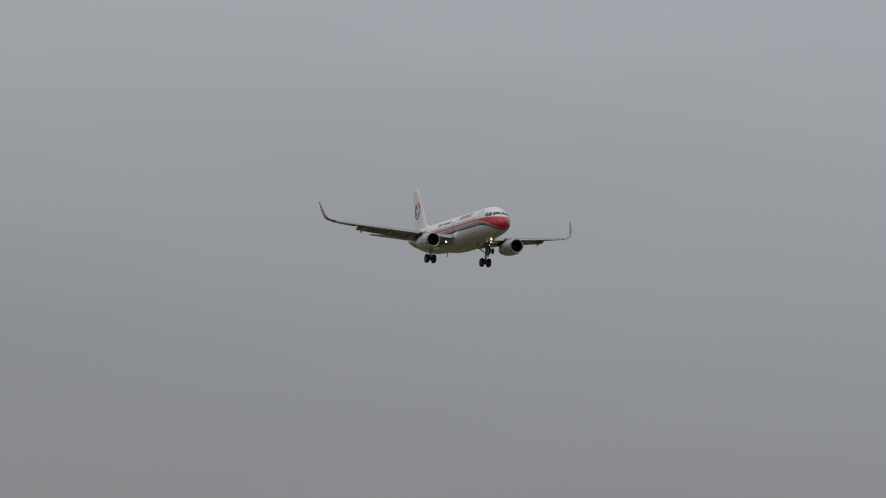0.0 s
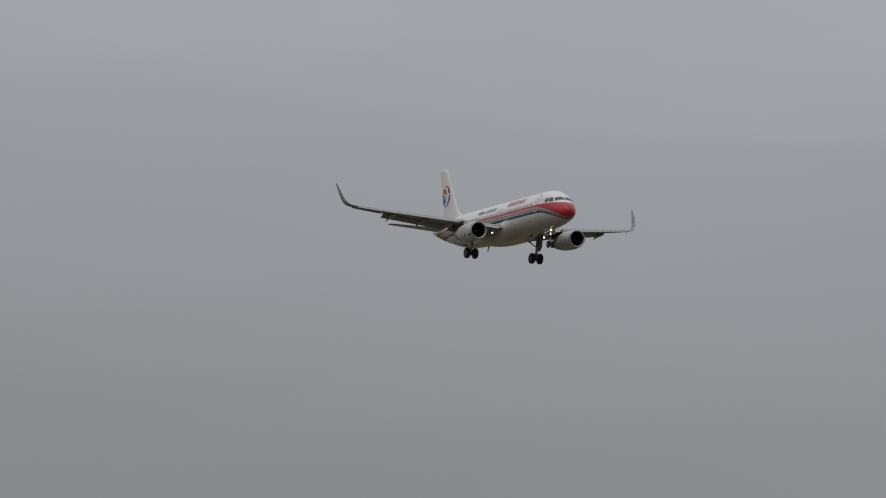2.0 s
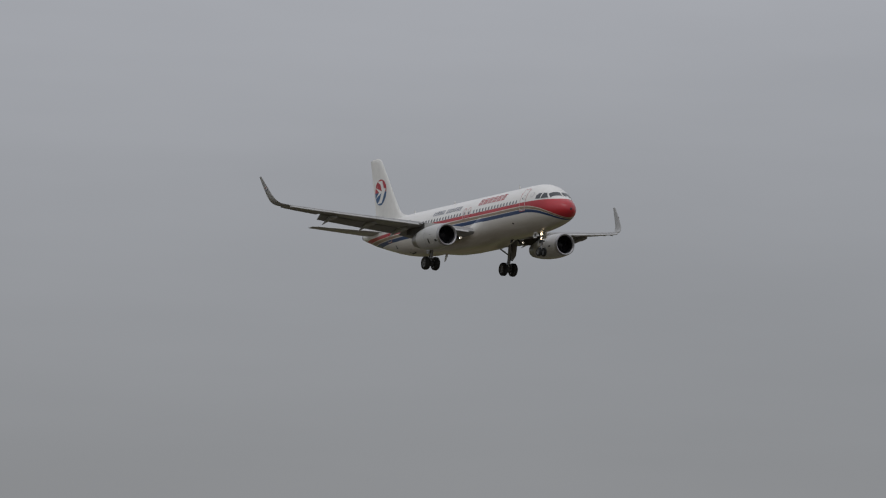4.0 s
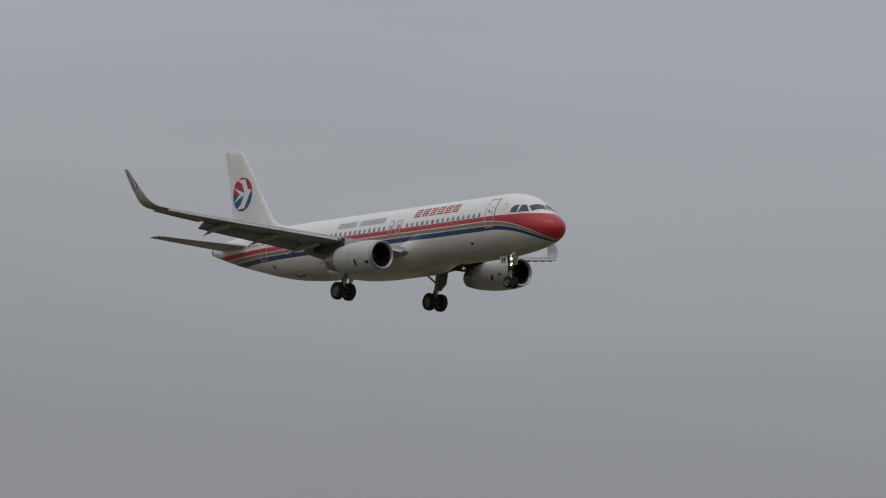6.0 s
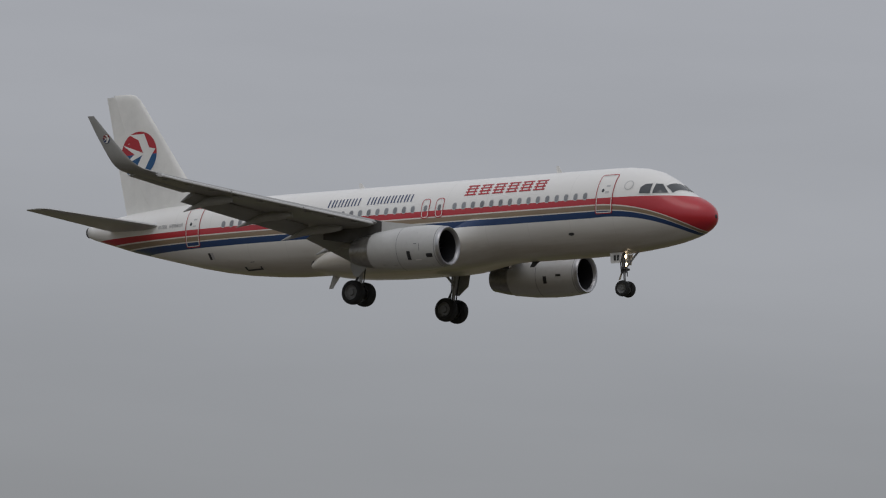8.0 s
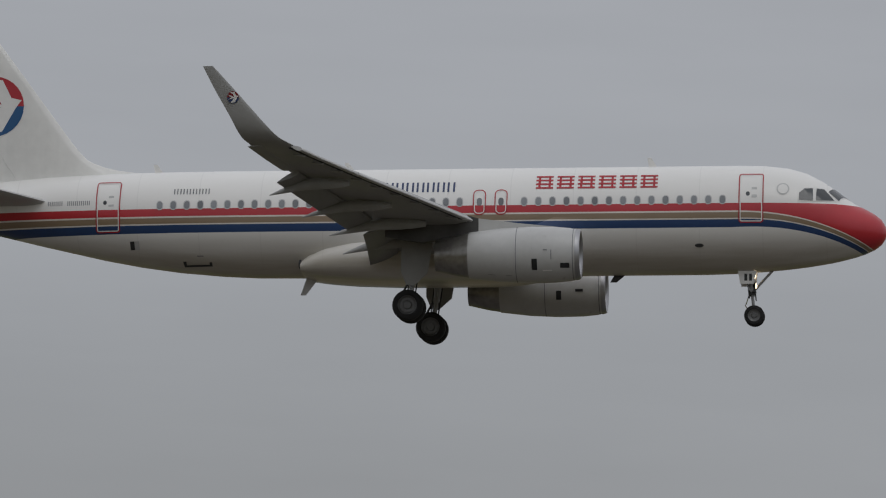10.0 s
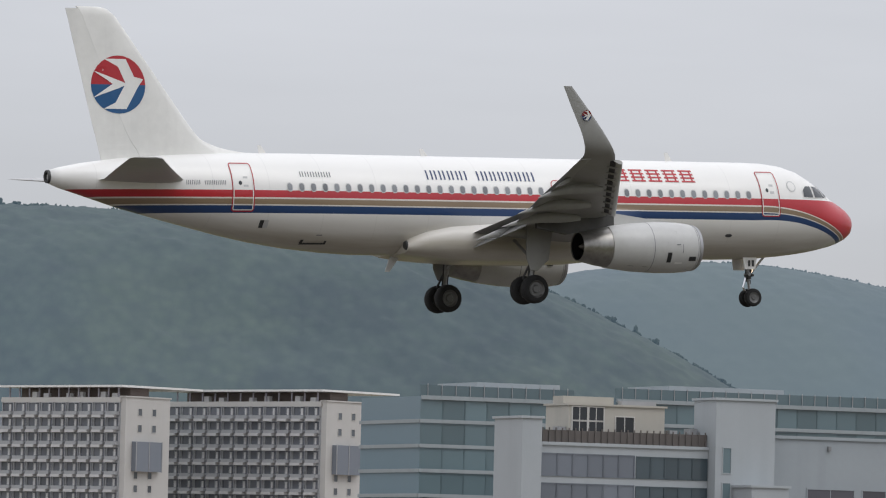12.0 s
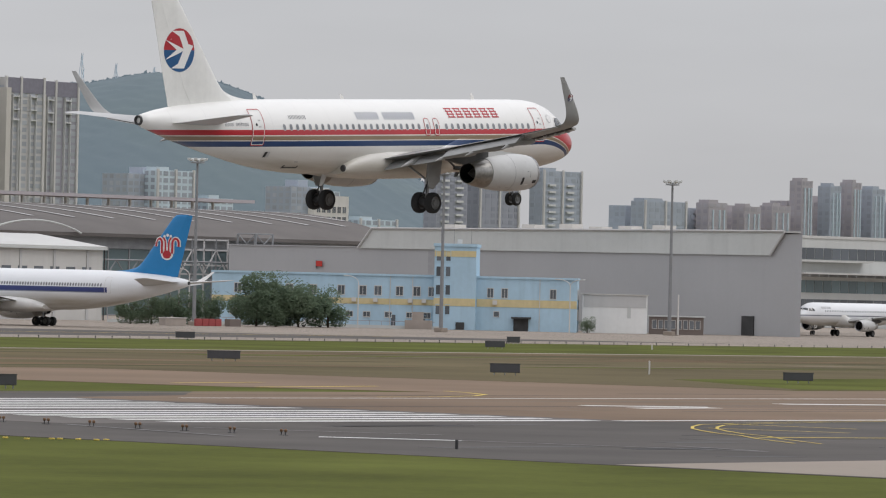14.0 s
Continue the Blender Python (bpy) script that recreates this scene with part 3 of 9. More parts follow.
    girth = lambda u: interp(u, [q[0] for q in skin], [q[1] for q in skin])
    cowl = lambda u, a, lift: (u * k, side * (girth(u) + lift) * k * math.cos(a), (girth(u) + lift) * k * math.sin(a))
    for u in (-2.30, -0.20):
        part("cowl_seam", loft([[cowl(u - 0.012, a, 0.004), cowl(u + 0.012, a, 0.004)] for a in [2 * math.pi * q / 40 for q in range(41)]], False, False), mats["grey"], eng)
    for u, a, lu, la, mat, nm in ((-1.20, 0.06, 0.16, 0.035, mats["grey"], "cowl_mark"), (-1.12, -0.70, 0.34, 0.05, mats["white"], "cowl_drain"), (-0.98, -0.10, 0.025, 0.34, mats["grey"], "cowl_hinge_line"), (-2.9, -0.95, 0.9, 0.02, mats["grey"], "cowl_latch_line")):
        part(nm, loft([[cowl(u - lu / 2, a - la / 2 + la * q / 4, 0.008), cowl(u + lu / 2, a - la / 2 + la * q / 4, 0.008)] for q in range(5)], False, False), mat, eng)
    return eng


def wheel_at(air, c, r, w, mats, parent=None):
    t = part("tyre", spin([(-w / 2, r * 0.62), (-w / 2, r * 0.86), (-w * 0.36, r * 0.97), (-w * 0.15, r), (w * 0.15, r), (w * 0.36, r * 0.97), (w / 2, r * 0.86), (w / 2, r * 0.62)], 28, "Y", True), mats["tyre"], parent or air, "", 50, Matrix.Translation(c))
    part("rim", spin([(-w * 0.42, 0.0), (-w * 0.42, r * 0.24), (-w * 0.3, r * 0.30), (-w * 0.3, r * 0.48), (-w * 0.46, r * 0.62), (w * 0.46, r * 0.62), (w * 0.3, r * 0.48), (w * 0.3, r * 0.30), (w * 0.42, r * 0.24), (w * 0.42, 0.0)], 24, "Y"), mats["rim"], t, "", 40)
    return t


def build_main_gear(plan, air, side, mats, drop=0.0, bogie=False):
    a, k = plan.out(17.72, 3.82, -3.62 + drop, side), plan.sr
    top = plan.out(17.35, 3.82, -0.95, side)
    leg = part("main_gear_leg", tubes((top, top.lerp(a, 0.62), 0.17 * k, 0.14 * k), (top.lerp(a, 0.6), a, 0.095 * k, 0.095 * k), (plan.out(17.5, 2.2, -1.5, side), top.lerp(a, 0.55), 0.07 * k, 0.06 * k),
                                      (a + Vector((0, -0.46 * k, 0)), a + Vector((0, 0.46 * k, 0)), 0.09 * k)), mats["strut"], air, "", 40)
    part("torque_link", tubes((top.lerp(a, 0.62) + Vector((-0.12, 0, 0)), a.lerp(top, 0.18) + Vector((-0.34, 0, 0)), 0.045 * k), (a.lerp(top, 0.18) + Vector((-0.34, 0, 0)), a + Vector((-0.05, 0, 0.05)), 0.045 * k), seg=6), mats["dark"], leg)
    part("brake_pack", tubes((a + Vector((0, -0.36 * k, 0)), a + Vector((0, 0.36 * k, 0)), 0.24 * k), seg=14), mats["dark"], leg, "", 40)
    part("hydraulic_line", tubes((top.lerp(a, 0.15) + Vector((0.17, 0.05, 0)), a.lerp(top, 0.12) + Vector((0.15, 0.05, 0)), 0.03 * k), (top.lerp(a, 0.2) + Vector((-0.16, -0.05, 0)), a.lerp(top, 0.2) + Vector((-0.13, -0.05, 0)), 0.03 * k), seg=6), mats["dark"], leg)
    d = side * 0.33 * k
    part("gear_door", slab([top + Vector((0.62, d, 0.15)), top + Vector((-0.62, d, 0.2)), top.lerp(a, 0.52) + Vector((-0.46, d * 0.9, 0)), top.lerp(a, 0.70) + Vector((-0.20, d * 0.85, 0)), top.lerp(a, 0.72) + Vector((0.10, d * 0.85, 0)), top.lerp(a, 0.55) + Vector((0.55, d, 0))], (0, side, 0), 0.05), mats["door"], leg)
    for dx in ((-0.72, 0.72) if bogie else (0.0,)):
        for dy in (-0.465, 0.465):
            wheel_at(air, a + Vector((dx * k, dy * k, 0)), 0.585 * (0.82 if bogie else 1) * k, 0.43 * k, mats, leg)
    if bogie:
        part("bogie_beam", tubes((a + Vector((-0.8 * k, 0, 0)), a + Vector((0.8 * k, 0, 0)), 0.12 * k)), mats["strut"], leg)
    return leg


def build_nose_gear(plan, air, mats, drop=0.0, lit=False):
    k = plan.sr
    a, top = plan.out(5.02, 0.0, -3.66 + drop, 1), plan.out(5.22, 0.0, -1.7, 1)
    leg = part("nose_gear_leg", tubes((top, top.lerp(a, 0.62), 0.105 * k, 0.095 * k), (top.lerp(a, 0.6), a, 0.06 * k), (plan.out(4.25, 0, -1.85, 1), top.lerp(a, 0.55), 0.05 * k), (a + Vector((0, -0.3 * k, 0)), a + Vector((0, 0.3 * k, 0)), 0.06 * k),
                                      (top.lerp(a, 0.5) + Vector((0, -0.2, 0)), top.lerp(a, 0.5) + Vector((0, 0.2, 0)), 0.08 * k)), mats["strut"], air, "", 40)
    part("torque_link", tubes((top.lerp(a, 0.55) + Vector((-0.1, 0, 0)), top.lerp(a, 0.78) + Vector((-0.3, 0, 0)), 0.04), (top.lerp(a, 0.78) + Vector((-0.3, 0, 0)), a + Vector((-0.05, 0, 0)), 0.04), seg=6), mats["chromed"], leg)
    for s in (-1, 1):
        wheel_at(air, a + Vector((0, s * 0.24 * k, 0)), 0.385 * k, 0.22 * k, mats, leg)
        flap = part("gear_door", slab([plan.out(4.92, 0.42, -1.98, s), plan.out(5.62, 0.42, -1.98, s), plan.out(5.54, 0.46, -2.48, s), plan.out(5.02, 0.46, -2.48, s)], (0, s, 0), 0.035), mats["white"], leg, "pale door with dark bars")
        for u in (5.14, 5.32):
            part("number_bar", boxes((-0.055, -0.006, -0.13, 0.055, 0.006, 0.13)), mats["dark"], flap, "", None, Matrix.Translation(plan.out(u, 0.49, -2.23, s)))
    plate = part("number_plate", boxes((-0.02, -0.24 * k, -0.17, 0.02, 0.24 * k, 0.17)), mats["white"], leg, "pale plate with dark bars", None, Matrix.Translation(top.lerp(a, 0.26) + Vector((0.0, 0, 0))) @ Matrix.Rotation(radians(90), 4, "Z"))
    for du in (-0.11, 0.04):
        part("plate_bar", boxes((-0.03, du, -0.1, 0.03, du + 0.07, 0.1)), mats["dark"], plate)
    if lit:
        for u, dy in ((0.22, 0.0), (0.42, 0.0)):
            c = top.lerp(a, u) + Vector((0.16, dy, 0))
            part("taxi_lamp", spin([(0.0, 0.115), (0.035, 0.09), (0.05, 0.0)], 14), mats["lamp"], leg, "lit lamp", True, Matrix.Translation(c))
            part("lamp_housing", spin([(-0.12, 0.05), (-0.03, 0.125), (0.0, 0.125)], 14), mats["dark"], leg, "", 40, Matrix.Translation(c))
    part("steering_collar", tubes((top.lerp(a, 0.50), top.lerp(a, 0.60), 0.15 * k), (top.lerp(a, 0.52) + Vector((0.1, -0.26 * k, 0)), top.lerp(a, 0.52) + Vector((0.1, 0.26 * k, 0)), 0.06 * k), seg=10), mats["dark"], leg)
    part("hydraulic_line", tubes((top + Vector((0.13, 0.08, 0)), top.lerp(a, 0.7) + Vector((0.12, 0.06, 0)), 0.025 * k), (top + Vector((-0.13, -0.07, 0)), top.lerp(a, 0.66) + Vector((-0.12, -0.06, 0)), 0.025 * k), seg=6), mats["dark"], leg)
    return leg


def build_fin(plan, air, mat, mat2):
    """Fin with its fillet, and the rudder as its own part."""
    rows = ((1.55, 29.3, 35.02, 0.40), (2.05, 29.75, 35.14, 0.42), (2.3, 30.25, 35.2, 0.42), (2.6, 30.68, 35.28, 0.41), (3.0, 31.05, 35.38, 0.40), (3.45, 31.4, 35.5, 0.38), (5.7, 33.05, 36.03, 0.29), (7.45, 34.35, 36.45, 0.22), (7.72, 34.7, 36.52, 0.18), (7.8, 35.05, 36.5, 0.10))
    rows = [(z, a + plan.fin_aft, b + plan.fin_aft, t) for z, a, b, t in rows]
    rings = []
    for z, x0, x1, t in rows:
        rings.append([Vector(((plan.ref - (x0 + (x1 - x0) * s * 0.70)) * plan.sx, k * t * plan.sr * 0.9, z * plan.sr)) for s, k in FOIL_FRONT])
    fin = part("fin", loft(rings), mat, air, "", 50)
    rings = []
    for z, x0, x1, t in rows[:-1]:
        xm = x0 + (x1 - x0) * 0.7015
        rings.append([Vector(((plan.ref - x) * plan.sx, y * plan.sr, z * plan.sr)) for x, y in ((xm, t * 0.40), (x1, 0.015), (x1, -0.015), (xm, -t * 0.40))])
    part("rudder", loft(rings), mat2, fin)
    # long low fillet ahead of the fin
    rings = []
    for x, w, z in ((28.1, 0.03, 2.03), (28.8, 0.08, 2.07), (29.4, 0.12, 2.15), (29.9, 0.14, 2.26), (30.35, 0.15, 2.42), (30.75, 0.14, 2.62), (31.2, 0.12, 2.95)):
        rings.append([Vector(((plan.ref - x - plan.fin_aft) * plan.sx, y * plan.sr, zz * plan.sr)) for y, zz in ((w * 1.6, 1.7), (w * 0.5, z - 0.04), (0, z), (-w * 0.5, z - 0.04), (-w * 1.6, 1.7))])
    part("fin_fillet", loft(rings), mat, fin, "", 50)
    return fin


FOIL_FRONT = [(0.0, 0.0), (0.03, 0.28), (0.12, 0.45), (0.35, 0.55), (0.65, 0.53), (1.0, 0.45), (1.0, -0.45), (0.65, -0.53), (0.35, -0.55), (0.12, -0.45), (0.03, -0.28)]


def fin_skin(plan, side, lift):
    def place(xb, z):
        rows_z, rows_0, rows_1, rows_t = (1.55, 2.45, 3.45, 5.7, 7.45), (29.3, 30.65, 31.4, 33.05, 34.35), (35.02, 35.24, 35.5, 36.03, 36.45), (0.40, 0.42, 0.38, 0.29, 0.22)
        x0, x1, t = interp(z, rows_z, rows_0), interp(z, rows_z, rows_1), interp(z, rows_z, rows_t)
        xb, drawn = xb - plan.fin_aft, xb
        s = (xb - x0) / (x1 - x0) / 0.70
        if s <= 1:
            y = interp(s, (0, 0.03, 0.12, 0.35, 0.65, 1.0), (0, 0.28, 0.45, 0.55, 0.53, 0.45)) * t * 0.9
        else:
            y = interp(s, (1.0, 1.43), (0.41, 0.03)) * t
        return Vector(((plan.ref - drawn) * plan.sx, side * (y * plan.sr + lift), z * plan.sr))
    return place


def build_tailplane(plan, air, side, mat):
    rings = []
    for y, x, c, z, t in ((0.5, 31.6, 3.9, 0.78, 0.36), (1.2, 31.95, 3.5, 0.80, 0.32), (3.6, 33.55, 2.45, 1.03, 0.22), (6.05, 35.1, 1.42, 1.26, 0.13), (6.25, 35.4, 1.0, 1.28, 0.05)):
        rings.append([Vector(((plan.ref - (x + plan.fin_aft + s * c)) * plan.sx, side * y * (plan.sr if y < 1.3 else (plan.sr * 0.3 + plan.sw * 0.7) * plan.tail_span), (z + k * t + plan.trim * (s - 0.4) * c) * plan.sr)) for s, k in FOIL])
    return part("tailplane", loft(rings), mat, air, "", 40)


def build_hull(plan, air, mat, seg=44):
    xs = []
    for a, b in zip(HULL_X, HULL_X[1:]):
        n = max(1, int((b - a) / 1.4))
        xs += [a + (b - a) * i / n for i in range(n)]
    xs.append(HULL_X[-1])
    rings = []
    for x in xs:
        t, b, w = (interp(x, HULL_X, k) for k in (HULL_T, HULL_B, HULL_W))
        c, h = (t + b) / 2, (t - b) / 2
        rings.append([((plan.ref - x) * plan.sx, w * math.cos(2 * math.pi * i / seg) * plan.sr, (c + h * math.sin(2 * math.pi * i / seg)) * plan.sr) for i in range(seg)])
    return part("fuselage", loft(rings), mat, air, "", True)


def build_fairing(plan, air, mat):
    """The belly fairing under the wing."""
    rings = []
    # share of the hull's own round: all of it at the front end, none along the wing root
    for x, w, lo, hi, own in ((10.6, 2.2, -2.38, -0.62, 1.0), (11.2, 2.2, -2.38, -0.62, 0.94), (11.8, 2.2, -2.38, -0.62, 0.82), (12.5, 2.2, -2.38, -0.62, 0.60), (13.2, 2.2, -2.38, -0.62, 0.36), (14.0, 2.2, -2.38, -0.62, 0.12), (15.0, 2.20, -2.38, -0.62, 0.0), (18.5, 2.20, -2.38, -0.62, 0.0), (20.2, 2.08, -2.32, -0.74, 0.0), (21.2, 1.95, -2.24, -0.98, 0.0), (21.9, 1.84, -2.14, -1.33, 0.0), (22.15, 1.72, -2.06, -1.55, 0.0)):
        ring = []
        for i in range(20):
            a = 2 * math.pi * i / 20
            c, s = math.cos(a), math.sin(a)
            y, z = w * math.copysign(abs(c) ** 0.55, c), (lo + hi) / 2 + (hi - lo) / 2 * math.copysign(abs(s) ** 0.75, s)
            y, z = y + own * (1.955 * c - y), z + own * (2.05 * s - z)
            ring.append(plan.out(x, 0, 0, 1) + Vector((0, y * plan.sr, z * plan.sr)))
        rings.append(ring)
    return part("belly_fairing", loft(rings), mat, air, "", 50)


def cabin_windows(plan, air, hull, mats, spans, pitch=0.533, z=0.56):
    for side in (-1, 1):
        first = None
        for x0, x1 in spans:
            n = int(round((x1 - x0) / pitch))
            for i in range(n + 1):
                xb = x0 + (x1 - x0) * i / max(1, n)
                at = plan.hull(xb, z, side)
                if first is None:
                    tall = lambda u, v: plan.hull(10.0 - u / plan.sx, z + v, side, 0.008) - plan.hull(10.0, z, side)
                    ring = flat_fill(oval(0, 0, 0.135 * plan.sr, 0.19, 12), tall, 0)
                    inner = lambda u, v: plan.hull(10.0 - u / plan.sx, z + v, side, 0.014) - plan.hull(10.0, z, side)
                    glass = flat_fill(oval(0, 0, 0.105 * plan.sr, 0.155, 12), inner, 0)
                    for f in glass.faces:
                        f.material_index = 1
                    first = part("cabin_window", merged(ring, glass), [mats["frame"], mats["cabin_pane"]], hull, "", None, Matrix.Translation(at))
                else:
                    again(first, hull, Matrix.Translation(at))


def flight_deck_windows(plan, hull, mats):
    for side in (-1, 1):
        for poly in ([(3.25, 0.55), (3.24, 0.84), (3.05, 1.01), (2.74, 1.03), (2.72, 0.53)], [(2.62, 0.54), (2.60, 1.03), (2.32, 1.01), (1.93, 0.56)]):
            cx, cz = sum(p[0] for p in poly) / len(poly), sum(p[1] for p in poly) / len(poly)
            rim = [(cx + (x - cx) * 1.16, cz + (z - cz) * 1.18) for x, z in poly]
            a = flat_fill(rim, lambda u, v: plan.hull(u, v, side, 0.012), 2)
            b = flat_fill(poly, lambda u, v: plan.hull(u, v, side, 0.024), 2)
            for f in b.faces:
                f.material_index = 1
            part("flight_deck_window", merged(a, b), [mats["white"], mats["cockpit"]], hull)
        poly = [(1.42, 0.07), (1.86, 0.07), (2.16, 0.98), (1.78, 1.02)]
        cx, cy = 1.8, 0.53
        a = flat_fill([(cx + (x - cx) * 1.12, cy + (y - cy) * 1.1) for x, y in poly], lambda u, v: plan.crown(u, side * v, 0.012), 4)
        b = flat_fill(poly, lambda u, v: plan.crown(u, side * v, 0.026), 4)
        for f in b.faces:
            f.material_index = 1
        part("windscreen", merged(a, b), [mats["white"], mats["cockpit"]], hull)


def rounded_ring(plan, x0, z0, x1, z1, w, r, side, lift):
    """A closed line with rounded corners, laid on the skin."""
    def run(g, q):
        pts = []
        for cx, cz, a0 in ((x1 - g - q, z1 - g - q, 0), (x0 + g + q, z1 - g - q, 90), (x0 + g + q, z0 + g + q, 180), (x1 - g - q, z0 + g + q, 270)):
            pts += [(cx + q * math.cos(radians(a0 + 90 * i / 6)), cz + q * math.sin(radians(a0 + 90 * i / 6))) for i in range(7)]
        out = []
        for (ua, va), (ub, vb) in zip(pts, pts[1:] + pts[:1]):
            n = 10 if abs(va - vb) > 0.3 else 2
            out += [plan.hull(ua + (ub - ua) * i / n, va + (vb - va) * i / n, side, lift) for i in range(n)]
        return out
    return loft([run(0.0, r), run(w, max(0.01, r - w))], False, True)


def hull_door(plan, hull, mats, x0, x1, z0, z1, side, w=0.048, window=True, round_by=0.12):
    """A door panel a little proud of the skin, with a painted outline."""
    p = lambda lift: (lambda u, v: plan.hull(u, v, side, lift))

    def patch(a0, b0, a1, b1, lift):
        na, nb = max(1, int((a1 - a0) / 0.2)), max(1, int((b1 - b0) / 0.12))
        return loft([[plan.hull(a0 + (a1 - a0) * i / na, b0 + (b1 - b0) * j / nb, side, lift) for j in range(nb + 1)] for i in range(na + 1)], False, False)

    door = part("door", patch(x0, z0, x1, z1, 0.010), mats["body"], hull)
    part("door_outline", rounded_ring(plan, x0 - w, z0 - w, x1 + w, z1 + w, w * 0.8, round_by, side, 0.018), mats["outline"], door, "painted outline")
    part("door_inner_line", rounded_ring(plan, x0, z0, x1, z1, w * 0.75, max(0.02, round_by - w), side, 0.019), mats["white"], door, "white inner line")
    if window:
        part("door_window", flat_fill(oval((x0 + x1) / 2 + 0.12, z0 + (z1 - z0) * 0.58, 0.075, 0.09, 10, 2), p(0.02), 0), mats["cockpit"], door)
        part("door_handle", flat_fill(rect((x0 + x1) / 2 - 0.22, z0 + (z1 - z0) * 0.50, (x0 + x1) / 2 - 0.02, z0 + (z1 - z0) * 0.72), p(0.018), 0), mats["frame"], door)
    return door


def bars(name, plan, hull, mat, x0, x1, z0, z1, side, count, gaps=(), fill=0.72, flat=False):
    """Lettering that stands as plain bars of its size and colour: upright pairs, or three level ones."""
    step = (x1 - x0) / count
    skin = lambda u, v: plan.hull(u, v, side, 0.010)
    h = z1 - z0
    for i in range(count):
        if i in gaps:
            continue
        a = x0 + step * i + step * (1 - fill) / 2
        w = step * fill
        if flat:
            cut = [rect(a, z0 + h * k, a + w, z0 + h * (k + 0.13)) for k in (0.0, 0.29, 0.58, 0.87)]
            cut += [rect(a + w * u, z0, a + w * (u + 0.13), z1) for u in (0.14, 0.73)]
        else:
            cut = [rect(a, z0, a + w * 0.26, z1), rect(a + w * 0.74, z0, a + w, z1)]
        part(name, merged(*[flat_fill(r, skin, 1) for r in cut]), mat, hull)


def disc_logo(place, c, r, parent, upper, lower, white, name="tail_emblem"):
    """A round emblem: red over blue, with a white swallow-like shape on it."""
    arc = lambda a0, a1, n=14: [(c[0] + r * math.cos(a0 + (a1 - a0) * i / n), c[1] + r * math.sin(a0 + (a1 - a0) * i / n)) for i in range(n + 1)]
    a = flat_fill(arc(0, math.pi), place(0.012), 2)
    b = flat_fill(arc(math.pi, 2 * math.pi), place(0.012), 2)
    em = part(name, a, upper, parent, "round red and blue emblem")
    part("emblem_lower_half", b, lower, em)
    on = lambda pts: [(c[0] - u * r, c[1] + v * r) for u, v in pts]
    part("emblem_bird", merged(flat_fill(on([(-0.55, 0.88), (0.28, 0.88), (0.58, 0.28), (0.92, 0.20), (0.74, -0.04), (0.28, -0.84), (-0.55, -0.84), (-0.12, -0.62), (0.26, 0.04), (-0.02, 0.62)]), place(0.020), 2),
                               flat_fill(on([(-0.95, 0.48), (0.02, 0.14), (0.34, 0.02), (0.02, -0.12), (-0.92, -0.46), (-0.22, 0.02)]), place(0.021), 2)), white, em, "white bird shape")
    return em


def standard_mats(**over):
    d = {"wing": M["wing"], "tip": M["wing"], "flap": M["flap"], "slat": M["nacelle"], "nacelle": M["nacelle"], "lip": M["lip"], "cavity": M["cavity"], "fan": M["fan"], "spinner": M["dark"], "nozzle": M["nozzle"], "grey": M["grey_mark"], "soot_and_shade": M["soot_and_shade"],
         "tyre": M["tyre"], "rim": M["rim"], "strut": M["strut"], "dark": M["dark"], "door": M["wing"], "chromed": M["chrome"], "lamp": M["lamp"], "white": M["white"], "cockpit": M["cockpit"], "cabin_pane": M["cabin_pane"], "frame": M["frame"],
         "outline": M["red"], "body": M["body"]}
    d.update(over)
    return d


HOOD = 0.36  # the lamps sit deep in their housings


